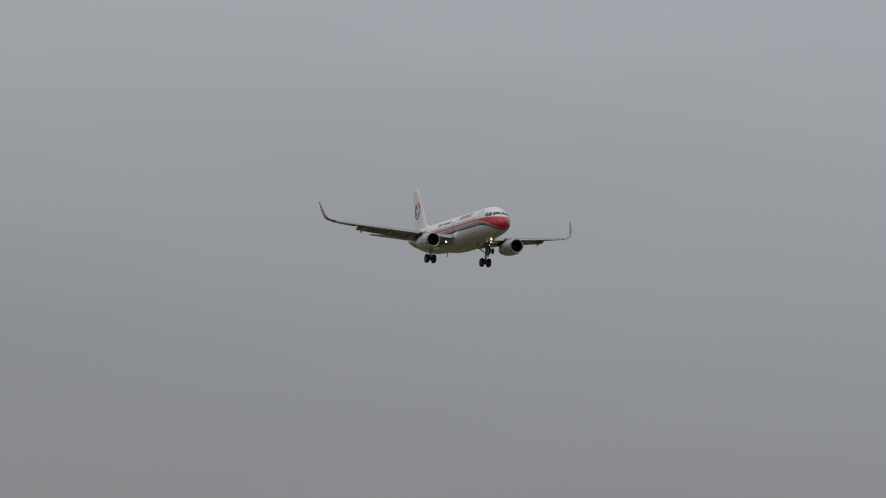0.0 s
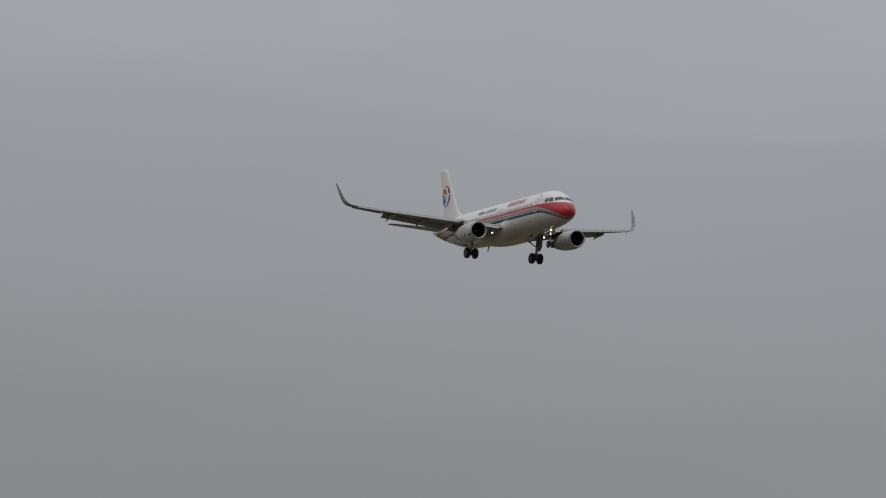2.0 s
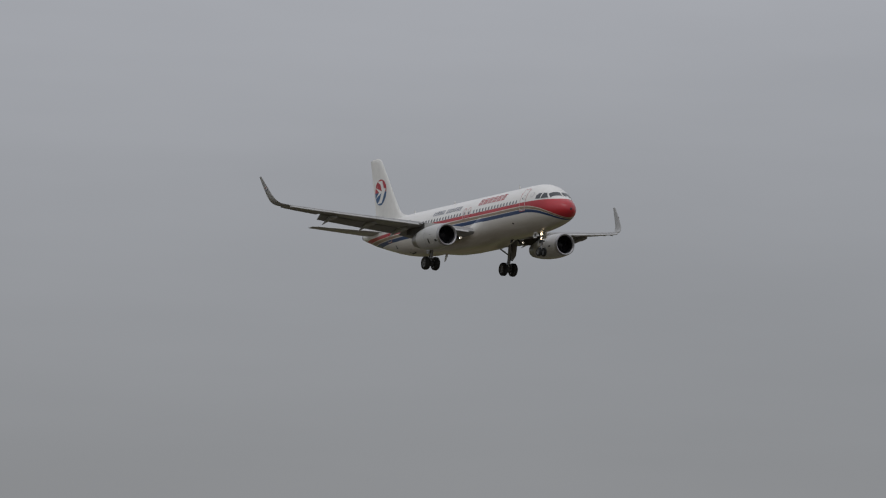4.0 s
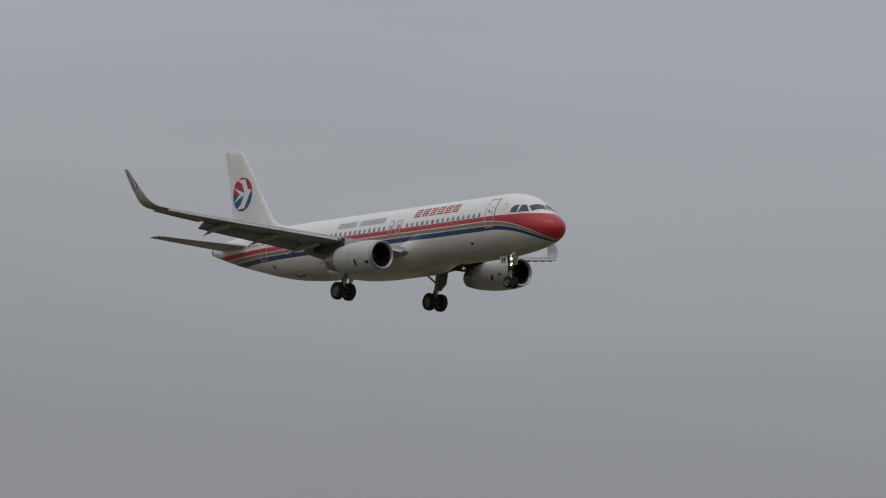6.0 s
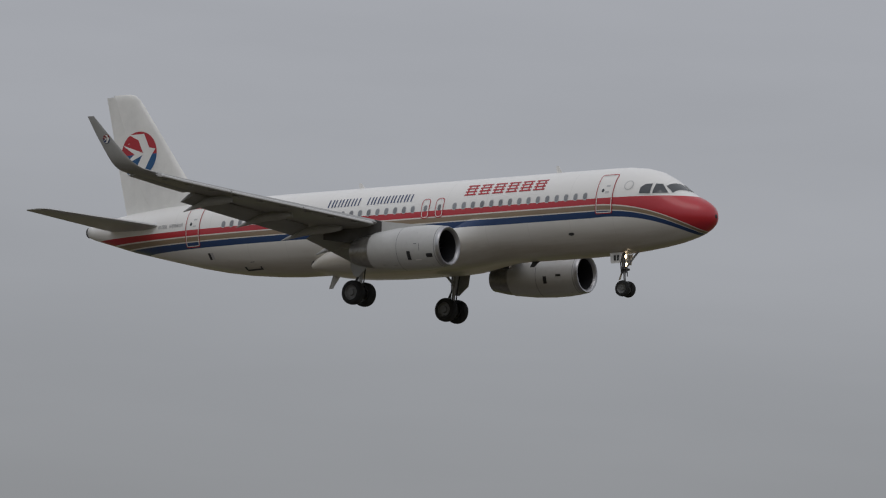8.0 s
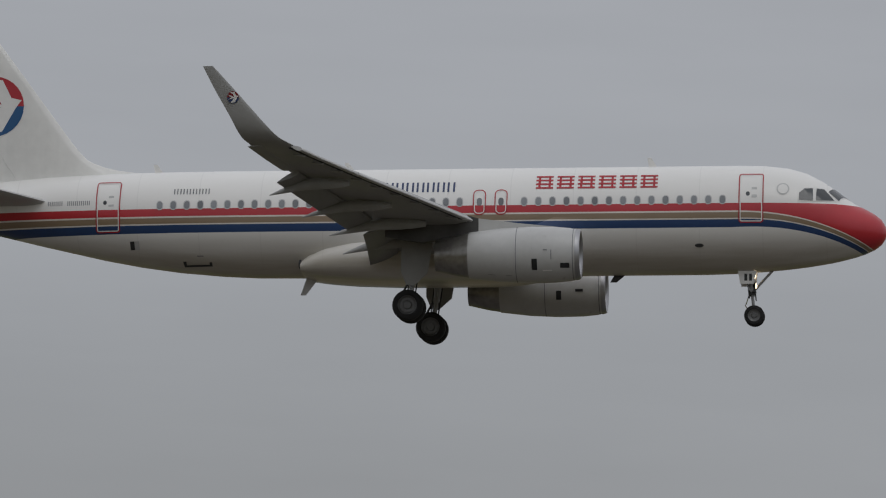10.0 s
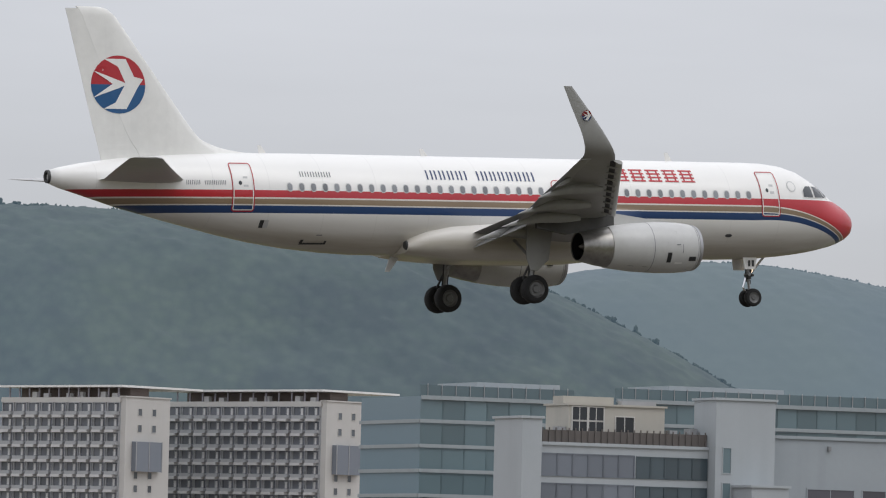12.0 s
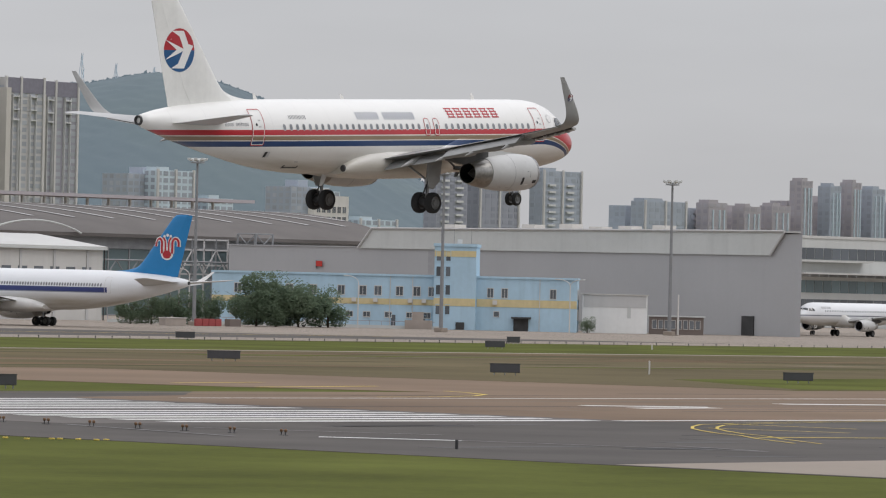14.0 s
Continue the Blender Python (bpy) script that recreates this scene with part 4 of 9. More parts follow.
def landing_airliner():
    plan, mats = Plan(), standard_mats()
    t, x, y, z, p, r = FLIGHT[0]
    air = root("airliner", pose(x, y, z, r, -p, HEADING), "white airliner landing with red tan and blue bands, wheels down", "airplane")
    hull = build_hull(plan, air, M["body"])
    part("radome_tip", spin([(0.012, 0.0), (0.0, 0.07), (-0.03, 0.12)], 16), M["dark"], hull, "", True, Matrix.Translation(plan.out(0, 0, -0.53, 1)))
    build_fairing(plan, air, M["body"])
    for side, nm in ((-1, "wing"), (1, "wing")):
        w = build_wing(plan, air, side, mats, False, nm)
        build_engine(plan, air, side, mats)
        build_main_gear(plan, air, side, mats)
        build_tailplane(plan, air, side, M["tail_grey"])
        part("landing_lamp", spin([(0.0, 0.11), (0.012, 0.08), (0.02, 0.0)], 14), M["bright_lamp"], w, "lit lamp", True, Matrix.Translation(plan.out(14.1, 3.05, -1.75, side)))
        part("lamp_housing", spin([(-0.22, 0.0), (-0.20, 0.08), (-0.04, 0.12), (HOOD, 0.125)], 14), M["dark"], w, "", 40, Matrix.Translation(plan.out(14.1, 3.05, -1.75, side)))
        part("lamp_arm", tubes((plan.out(14.1, 3.05, -1.75, side) + Vector((-0.03, 0, 0)), plan.out(14.9, 3.05, -1.25, side), 0.07, 0.05), seg=8), M["dark"], w)
        # emblem on the outer face of the wingtip
        tip = lambda lift: (lambda u, v: plan.out(u, interp(v, (1.75, 2.6, 3.45), (17.25, 17.42, 17.55)) + 0.05 + lift, v, side))
        disc_logo(tip, (22.42, 2.34), 0.21, w, M["maroon"], M["navy"], M["white"], "wingtip_emblem")
        hull_door(plan, hull, mats, 4.62, 5.46, -0.29, 1.56, side)
        hull_door(plan, hull, mats, 29.12, 29.98, -0.40, 1.50, side)
        for a in (14.28, 15.10):
            hull_door(plan, hull, mats, a, a + 0.40, 0.10, 1.0, side, 0.045, False, 0.20)
        disc_logo(lambda lift: fin_skin(plan, side, lift), (34.30, 4.68), 1.17, [o for o in air.children if o.name.startswith("fin")][0] if any(o.name.startswith("fin") for o in air.children) else build_fin(plan, air, M["fin"], M["fin"]), M["red"], M["logo_blue"], M["white"])
        bars("red_letter_bar", plan, hull, M["red"], 8.50, 13.25, 1.06, 1.60, side, 6, (), 0.82, True)
        bars("navy_letter_bar", plan, hull, M["navy"], 16.2, 21.3, 0.97, 1.37, side, 13, (7,), 0.74)
        bars("grey_letter_bar", plan, hull, M["grey_mark"], 25.6, 27.05, 0.99, 1.21, side, 6, (), 0.66)
        bars("grey_letter_bar", plan, hull, M["grey_mark"], 30.25, 31.95, 0.62, 0.80, side, 11, (6,), 0.66)
        e = part("nose_emblem", flat_fill(oval(3.85, 0.98, 0.24, 0.24, 16, 2), lambda u, v: plan.hull(u, v, side, 0.010), 1), M["frame"], hull)
        part("nose_emblem_centre", flat_fill(oval(3.85, 0.98, 0.19, 0.19, 16, 2), lambda u, v: plan.hull(u, v, side, 0.014), 1), M["white"], e)
        part("outflow_vent", flat_fill(rect(28.55, -1.08, 28.72, -0.78), lambda u, v: plan.hull(u, v, side, 0.022), 0), M["dark"], hull)
        part("outflow_vent_flap", flat_fill(rect(28.36, -1.08, 28.54, -0.78), lambda u, v: plan.hull(u, v, side, 0.026), 0), M["frame"], hull)
        part("static_port", flat_fill(oval(7.0, -1.15, 0.17, 0.07, 12, 2), lambda u, v: plan.hull(u, v, side, 0.022), 0), M["dark"], hull)
        part("cargo_door_handle", merged(*[flat_fill(r, lambda u, v: plan.hull(u, v, side, 0.022), 1) for r in (rect(25.6, -1.70, 26.7, -1.64), rect(25.6, -1.64, 25.7, -1.56), rect(26.6, -1.64, 26.72, -1.52))]), M["dark"], hull)
        part("cargo_latch", flat_fill(rect(25.9, -1.36, 26.15, -1.33), lambda u, v: plan.hull(u, v, side, 0.022), 0), M["grey_mark"], hull)
    cabin_windows(plan, air, hull, mats, ((6.11, 13.60), (14.48, 14.48), (15.30, 15.30), (16.05, 27.53)))
    flight_deck_windows(plan, hull, mats)
    build_nose_gear(plan, air, mats, 0.0, True)
    part("tail_exhaust", spin([(0.0, 0.275), (-0.12, 0.26), (-0.12, 0.18), (0.05, 0.16), (0.05, 0.0)], 20), M["dark"], hull, "dark exhaust ring", 40, Matrix.Translation(plan.out(37.33, 0, 0.93, 1)))
    for xb, z0, h in ((8.6, 2.05, 0.38), (20.2, 2.06, 0.30), (27.6, 2.04, 0.33)):
        part("antenna", slab([plan.out(xb + 0.1, 0, z0, 1), plan.out(xb + 0.42, 0, z0, 1), plan.out(xb + 0.48, 0, z0 + h, 1), plan.out(xb + 0.33, 0, z0 + h, 1)], (0, 1, 0), 0.03), M["white"], hull)
    for side in (-1, 1):
        part("fairing_drain", spin([(-0.05, 0.0), (-0.05, 0.16), (0.02, 0.20), (0.06, 0.12)], 14), M["dark"], hull, "dark drain opening", 40, Matrix.Translation(plan.out(22.16, 1.5, -1.72, side)))
    part("drain_mast", slab([plan.out(21.6, 0, -2.0, 1), plan.out(22.1, 0, -2.0, 1), plan.out(22.35, 0, -2.72, 1), plan.out(22.15, 0, -2.72, 1)], (0, 1, 0), 0.05), M["frame"], hull)
    part("antenna", slab([plan.out(9.85, 0, -2.0, 1), plan.out(10.3, 0, -2.0, 1), plan.out(10.5, 0, -2.33, 1), plan.out(10.25, 0, -2.33, 1)], (0, 1, 0), 0.03), M["dark"], hull, "dark blade antenna")
    return air


airliner = landing_airliner()


# ---- airfield ground
M.update({
    "grass": surface("mown_airfield_grass", (0.091, 0.101, 0.026), 0.95, fine=1.6, coarse=0.07, vary=0.36, bump=0.4, spec=0.03),
    "dry_grass": surface("dry_grass_and_earth", (0.121, 0.099, 0.056), 0.95, fine=0.9, coarse=0.03, vary=0.30, bump=0.4, spec=0.05),
    "asphalt": surface("dark_worn_asphalt", (0.083, 0.074, 0.067), 0.85, fine=1.2, coarse=0.10, vary=0.26, bump=0.2, spots=0.2, spec=0.2),
    "runway": surface("brown_worn_runway", (0.190, 0.133, 0.090), 0.85, fine=1.5, coarse=0.05, vary=0.18, bump=0.2, spots=0.2, spec=0.15),
    "runway_grey": surface("grey_runway_threshold", (0.135, 0.122, 0.112), 0.85, fine=1.5, coarse=0.05, vary=0.18, bump=0.2, spots=0.2, spec=0.15),
    "concrete": surface("pale_apron_concrete", (0.285, 0.243, 0.203), 0.85, fine=0.8, coarse=0.03, vary=0.12, bump=0.15, spots=0.15, spec=0.15),
    "paint_white": surface("worn_white_road_paint", (0.66, 0.65, 0.63), 0.7, fine=3, coarse=0.3, vary=0.10, bump=0.1, spots=0.15, spec=0.2),
    "paint_yellow": surface("worn_yellow_road_paint", (0.60, 0.45, 0.10), 0.7, fine=3, coarse=0.3, vary=0.12, bump=0.1, spec=0.2),
    "paint_faint": surface("nearly_worn_off_paint", (0.22, 0.215, 0.21), 0.8, fine=3, coarse=0.3, vary=0.25, bump=0.1, spec=0.15),
    "patch": [surface("older_asphalt_patch", (0.095, 0.091, 0.088), 0.85, fine=2, coarse=0.1, vary=0.2, bump=0.2, spec=0.2), surface("newer_asphalt_patch", (0.055, 0.054, 0.056), 0.85, fine=2, coarse=0.1, vary=0.2, bump=0.2, spec=0.2)],
    "dark_grass": surface("damp_dark_grass", (0.066, 0.070, 0.034), 0.95, fine=0.9, coarse=0.05, vary=0.25, bump=0.3, spec=0.05),
    "dust": surface("pale_dusty_streak", (0.20, 0.17, 0.135), 0.95, fine=0.9, coarse=0.05, vary=0.2, bump=0.2, spec=0.05),
    "worn": surface("dark_worn_runway_streak", (0.115, 0.088, 0.068), 0.85, fine=1.2, coarse=0.06, vary=0.25, bump=0.2, spec=0.15),
    "earth": surface("bare_reddish_earth", (0.15, 0.105, 0.065), 0.95, fine=0.9, coarse=0.05, vary=0.25, bump=0.3, spec=0.05),
    "joint": surface("dark_joint_filler", (0.09, 0.08, 0.07), 0.9, vary=0.2),
})


def sheet(name, outline, z, mat, label, category, thick=0.02):
    bm = slab([(x, y, z - thick) for x, y in outline], (0, 0, 1), thick)
    return tagged(link(name, bm, mat), label, category, kind="structure")


def ground_sheet():
    """One sheet of grass to the horizon, gently uneven far off."""
    bm = bmesh.new()
    xs = [-4600, -2000, -900, -400, -100, 100, 300, 500, 700, 900, 1300, 2000, 3200, 4600]
    ys = [-3000, -800, -200, 0, 60, 120, 180, 240, 300, 400, 500, 700, 1000, 1600, 2600, 4700]
    grid = [[bm.verts.new((x, y, 0.0)) for y in ys] for x in xs]
    for i in range(len(xs) - 1):
        for j in range(len(ys) - 1):
            bm.faces.new((grid[i][j], grid[i + 1][j], grid[i + 1][j + 1], grid[i][j + 1]))
    tagged(link("ground", bm, M["grass"]), "mown green airfield grass", "grass", kind="structure")


def airfield():
    ground_sheet()
    sheet("shoulder", [(-900, 181), (176, 181), (176, 60), (420, 60), (420, 181), (2600, 181), (2600, 250), (-900, 250)], 0.020, M["asphalt"], "dark asphalt shoulder and taxiway entry", "pavement")
    # unseen ground, added to take the green bounce off the wing undersides
    sheet("verge", [(-900, -400), (120, -400), (120, 180), (-900, 180)], 0.012, M["dry_grass"], "dry grass and bare earth verge", "grass")
    sheet("runway", [(238, 193.5), (2600, 193.5), (2600, 249.8), (262, 249.8), (252, 241), (238, 237)], 0.030, M["runway"], "worn brownish runway with white markings", "runway")
    sheet("runway_threshold", [(194, 193.5), (238, 193.5), (238, 237), (194, 237)], 0.030, M["runway_grey"], "grey runway threshold with white stripes", "runway")
    sheet("pavement_entry", [(176.5, 62), (419, 62), (419, 146), (240, 147.5), (176.5, 145)], 0.030, M["concrete"], "pale concrete entry slab", "pavement")
    sheet("taxiway", [(-900, 288), (272, 288), (278, 262), (286, 250), (2600, 250), (2600, 256), (332, 256), (327, 280), (319, 317), (-900, 317)], 0.024, M["runway"], "brown worn taxiway beside the runway", "taxiway")
    sheet("verge", [(-900, 318.5), (320, 318.5), (333, 258), (1800, 258), (1800, 404), (-900, 404)], 0.012, M["dry_grass"], "dry grass and bare earth verge", "grass")
    sheet("verge", [(337, 259.5), (900, 259.5), (900, 296), (420, 300), (360, 290)], 0.0165, M["grass"], "green grass strip beside the taxiway", "grass")
    sheet("service_road", [(-900, 405), (1800, 405), (1800, 408.5), (-900, 408.5)], 0.024, M["concrete"], "narrow pale concrete service road", "road")
    sheet("apron", [(-900, 483), (2200, 483), (2200, 1250), (-900, 1250)], 0.024, M["concrete"], "broad pale concrete aircraft apron", "apron")
    sheet("apron_taxilane", [(-900, 506), (640, 506), (560, 566), (-900, 566)], 0.034, M["asphalt"], "grey asphalt taxilane across the apron", "taxiway")
    # threshold stripes, each its own strip of paint
    for i in range(12):
        y = 194.6 + i * 3.3 + (1.6 if i > 5 else 0)
        sheet("runway_stripe", [(203, y), (235.5, y), (235.5, y + 1.4), (203, y + 1.4)], 0.040, M["paint_white"], "worn white runway threshold stripe", "runway marking", 0.008)["group"] = "threshold stripes"
    sheet("runway_edge_line", [(236.5, 193.9), (2600, 193.9), (2600, 194.7), (236.5, 194.7)], 0.040, M["paint_white"], "thin white runway edge line", "runway marking", 0.008)
    sheet("runway_edge_line", [(246, 235.2), (2600, 235.2), (2600, 235.7), (246, 235.7)], 0.040, M["paint_white"], "thin white runway edge line", "runway marking", 0.008)
    for quad in ([(264.4, 215.0), (272.4, 215.6), (272.6, 216.9), (264.2, 216.4)], [(265.2, 220.2), (273.0, 217.2), (274.2, 218.2), (265.8, 221.5)], [(288.6, 223.2), (306.0, 219.4), (306.4, 221.0), (289.0, 224.8)]):
        sheet("runway_mark", quad, 0.040, M["paint_white"], "worn white mark painted on the runway", "runway marking", 0.008)
    sheet("runway_mark", [(191.4, 174.6), (195.0, 169.2), (195.7, 169.7), (192.1, 175.2)], 0.040, M["paint_white"], "worn white bar painted on asphalt", "runway marking", 0.008)
    # yellow guide lines: a double lead-in curve and its cross lines
    curve = [(212, 163.5), (216.5, 169.2), (220.3, 173.2), (222.3, 176.2), (225.4, 179.7), (228.5, 182.8), (231.9, 185.5), (235.9, 188.2), (241.0, 189.9), (250.0, 192.0), (262.0, 193.6)]
    for off in (0.0, 1.3):
        line_paint("taxi_line", [(x + off * 0.75, y - off * 0.65) for x, y in curve], 0.18, M["paint_yellow"], "curved yellow taxi guide line")
    line_paint("taxi_line", [(230.4, 183.4), (232.2, 175.6)], 0.4, M["paint_yellow"], "straight yellow cross line")
    line_paint("taxi_line", [(239.1, 189.5), (239.7, 180.8)], 0.4, M["paint_yellow"], "straight yellow cross line")
    line_paint("taxi_line", [(218.6, 170.9), (232.0, 167.4)], 0.6, M["paint_yellow"], "straight yellow taxi guide line")
    line_paint("taxi_line", [(281.8, 270.5), (293.6, 273.3)], 0.6, M["paint_yellow"], "worn yellow taxiway edge line")
    line_paint("taxi_line", [(279.2, 260.3), (295.2, 264.0)], 0.7, M["paint_yellow"], "worn yellow taxiway edge line")
    line_paint("taxi_line", [(266.0, 237.8), (273.0, 238.6), (279.0, 241.0), (283.3, 243.9), (286.4, 248.0), (288.6, 252.1)], 0.35, M["paint_yellow"], "curved yellow taxi guide line")
    line_paint("taxi_line", [(-200, 303), (250, 303), (272, 300)], 0.6, M["paint_yellow"], "yellow taxi guide line")
    for pts in ([(192.6, 191.8), (187.4, 176.0)], [(196.3, 187.0), (201.6, 176.1)], [(195.3, 169.6), (199.0, 154.9)], [(201.2, 161.8), (199.4, 155.6)]):
        line_paint("taxi_line", pts, 0.35, M["paint_faint"], "faint worn line across the asphalt")
    line_paint("taxi_line", [(-600, 534), (600, 534)], 0.9, M["paint_yellow"], "yellow taxilane centre line")
    # sealed cracks and patches of the asphalt, drawn out along the runway
    rng = random.Random(9)
    for i in range(16):
        x, y = rng.uniform(180, 235), rng.uniform(150, 191)
        lx, ly = rng.uniform(3, 14), rng.uniform(0.3, 1.6)
        sheet("asphalt_patch", [(x, y), (x + lx, y + rng.uniform(-0.6, 0.6)), (x + lx, y + ly), (x + rng.uniform(-0.5, 0.5), y + ly)], 0.027, M["patch"][i % 2], "slightly different patch in the asphalt", "pavement patch", 0.006)
    # bare earth streaks in the verge and worn green strips
    for i in range(34):
        x, y = rng.uniform(290, 640), rng.uniform(322, 400)
        if x < 336 and y < 330:
            continue
        lx, ly = rng.uniform(20, 90), rng.uniform(2, 9)
        pts = [(x + lx * math.cos(q) * (0.5 + 0.1 * math.sin(3 * q + i)), y + ly * math.sin(q) * (0.5 + 0.12 * math.cos(2 * q + i))) for q in [2 * math.pi * k / 18 for k in range(18)]]
        sheet("verge_patch", pts, 0.016 + 0.0004 * (i % 5), M["earth"] if i % 3 else M["grass"], "bare earth patch in dry grass" if i % 3 else "green patch in dry grass", "grass patch", 0.002)
    # thin drawn-out streaks: damp and dusty ones in the verge, worn ones along the pavements
    for i in range(46):
        x, y = rng.uniform(285, 600), rng.uniform(320, 402)
        if x < 336 and y < 334:
            continue
        lx, ly = rng.uniform(14, 70), rng.uniform(0.7, 3.0)
        pts = [(x + lx * math.cos(q) * (0.5 + 0.12 * math.sin(2 * q + i)), y + ly * math.sin(q) * (0.5 + 0.15 * math.cos(3 * q + i))) for q in [2 * math.pi * k / 16 for k in range(16)]]
        dark = i % 3 != 0
        sheet("verge_streak", pts, 0.0185 + 0.0004 * (i % 4), M["dark_grass"] if dark else M["dust"], "damp dark streak in dry grass" if dark else "pale dusty streak in dry grass", "grass patch", 0.002)
    for i in range(34):
        strip = i % 2 == 0
        x, y = rng.uniform(245, 480), rng.uniform(197, 248) if strip else rng.uniform(290, 315)
        if not strip:
            x -= 200
        lx, ly = rng.uniform(15, 60), rng.uniform(0.4, 1.8)
        pts = [(x + lx * math.cos(q) * (0.5 + 0.1 * math.sin(2 * q + i)), y + ly * math.sin(q) * 0.5) for q in [2 * math.pi * k / 14 for k in range(14)]]
        sheet("pavement_streak", pts, 0.0335 + 0.0004 * (i % 4), M["worn"] if i % 4 < 2 else M["dust"], "worn dark streak on the pavement" if i % 4 < 2 else "pale dusty streak on the pavement", "pavement patch", 0.002)
    # slab joints of the apron
    bm = bmesh.new()
    for i in range(60):
        x = 360 + i * 12
        box_in(bm, x, 484, 0.024, x + 0.12, 700, 0.029)
    for j in range(18):
        y = 484 + j * 12
        box_in(bm, 300, y, 0.024, 1080, y + 0.12, 0.030)
    tagged(link("apron_joints", bm, M["joint"]), "dark joints between apron slabs", "joint", kind="stuff")
    # tyre marks along the touchdown line
    rng = random.Random(5)
    bm = bmesh.new()
    for i in range(46):
        x, y = rng.uniform(250, 560), 215 + rng.choice((-1, 1)) * rng.gauss(4.2, 1.2)
        box_in(bm, x, y, 0.030, x + rng.uniform(15, 60), y + rng.uniform(0.25, 0.6), 0.0365)
    tagged(link("tyre_marks", bm, surface("rubber_deposit", (0.10, 0.088, 0.078), 0.85, fine=1.0, vary=0.25)), "dark rubber tyre marks on the runway", "tyre mark", kind="stuff")


def line_paint(name, pts, w, mat, label):
    bm = bmesh.new()
    left, right = [], []
    for i, p in enumerate(pts):
        a, b = Vector(pts[max(0, i - 1)]), Vector(pts[min(len(pts) - 1, i + 1)])
        d = (b - a).normalized()
        n = Vector((-d.y, d.x)) * w / 2
        left.append(bm.verts.new((p[0] + n.x, p[1] + n.y, 0.044)))
        right.append(bm.verts.new((p[0] - n.x, p[1] - n.y, 0.044)))
    for i in range(len(pts) - 1):
        bm.faces.new((left[i], left[i + 1], right[i + 1], right[i]))
    return tagged(link(name, bm, mat), label, "taxi marking", kind="structure")


airfield()


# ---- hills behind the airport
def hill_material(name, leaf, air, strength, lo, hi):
    """Wooded slope; the haze before it is put in as a blue emission."""
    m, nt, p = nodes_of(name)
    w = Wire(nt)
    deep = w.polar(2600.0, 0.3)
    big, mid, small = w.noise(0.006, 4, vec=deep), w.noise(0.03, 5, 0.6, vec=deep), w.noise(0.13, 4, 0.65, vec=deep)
    # paler crown centres and darker gaps put canopy light and shade into the colour
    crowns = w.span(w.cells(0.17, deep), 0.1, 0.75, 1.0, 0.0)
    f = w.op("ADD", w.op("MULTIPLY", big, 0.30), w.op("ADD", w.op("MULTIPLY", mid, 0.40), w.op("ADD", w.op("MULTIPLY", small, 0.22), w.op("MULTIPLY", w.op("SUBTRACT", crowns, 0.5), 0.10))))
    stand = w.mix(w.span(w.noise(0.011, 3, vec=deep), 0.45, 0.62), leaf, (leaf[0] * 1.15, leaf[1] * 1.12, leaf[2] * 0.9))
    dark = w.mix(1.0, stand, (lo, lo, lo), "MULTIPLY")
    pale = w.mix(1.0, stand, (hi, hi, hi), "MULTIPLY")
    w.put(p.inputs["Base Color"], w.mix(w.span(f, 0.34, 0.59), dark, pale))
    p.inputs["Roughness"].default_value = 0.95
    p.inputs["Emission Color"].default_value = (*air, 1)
    # the emission that paints the haze is stronger to the west
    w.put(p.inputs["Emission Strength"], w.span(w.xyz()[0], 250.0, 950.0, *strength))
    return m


def hill(name, bumps, a0, a1, far, depth, mat, label, seed, sink, rough):
    """A wooded ridge: rounded summits by bearing, spurs down the slope, and a canopy of tree-sized mounds."""
    step = 0.04
    n = int((a1 - a0) / step)
    rows = 100
    verts, faces = [], []
    for i in range(n + 1):
        a = a0 + step * i
        rise = sum(h * math.exp(-((a - c) / w) ** 2) for c, w, h in bumps)
        top = 6.8 + far * math.tan(radians(max(0.05, rise)))
        for j in range(rows + 1):
            u = j / rows
            r = far - depth * (1 - u) if u < 1 else far
            slope = math.sin(u * math.pi / 2) ** 1.25
            x, y = r * math.sin(radians(a)), r * math.cos(radians(a))
            spur = (noise.noise((x * 0.004 + seed, y * 0.004, 0.3)) * 0.20 + noise.noise((x * 0.011, y * 0.006, seed)) * 0.16) * u * (1 - u) * 4
            z = top * max(0.0, slope * (1 + spur * (1 - u)) )
            crown = noise.noise((x * 0.09, y * 0.030, seed)) * 2.0 + noise.noise((x * 0.24, y * 0.07, seed + 3)) * 2.2
            z += crown * rough * min(1, u * 6) - sink
            verts.append((x, y, z if j else -sink))
        b = far + 240
        verts.append((b * math.sin(radians(a)), b * math.cos(radians(a)), top * 0.7))
    k = rows + 2
    for i in range(n):
        for j in range(k - 1):
            faces.append((i * k + j, (i + 1) * k + j, (i + 1) * k + j + 1, i * k + j + 1))
    me = bpy.data.meshes.new(name)
    me.from_pydata(verts, [], faces)
    me.materials.append(mat)
    me.shade_smooth()
    return tagged(new(name, me), label, "hill", kind="structure")


def ridge(first, step, width, heights):
    return tuple((first + step * i, width, h) for i, h in enumerate(heights))


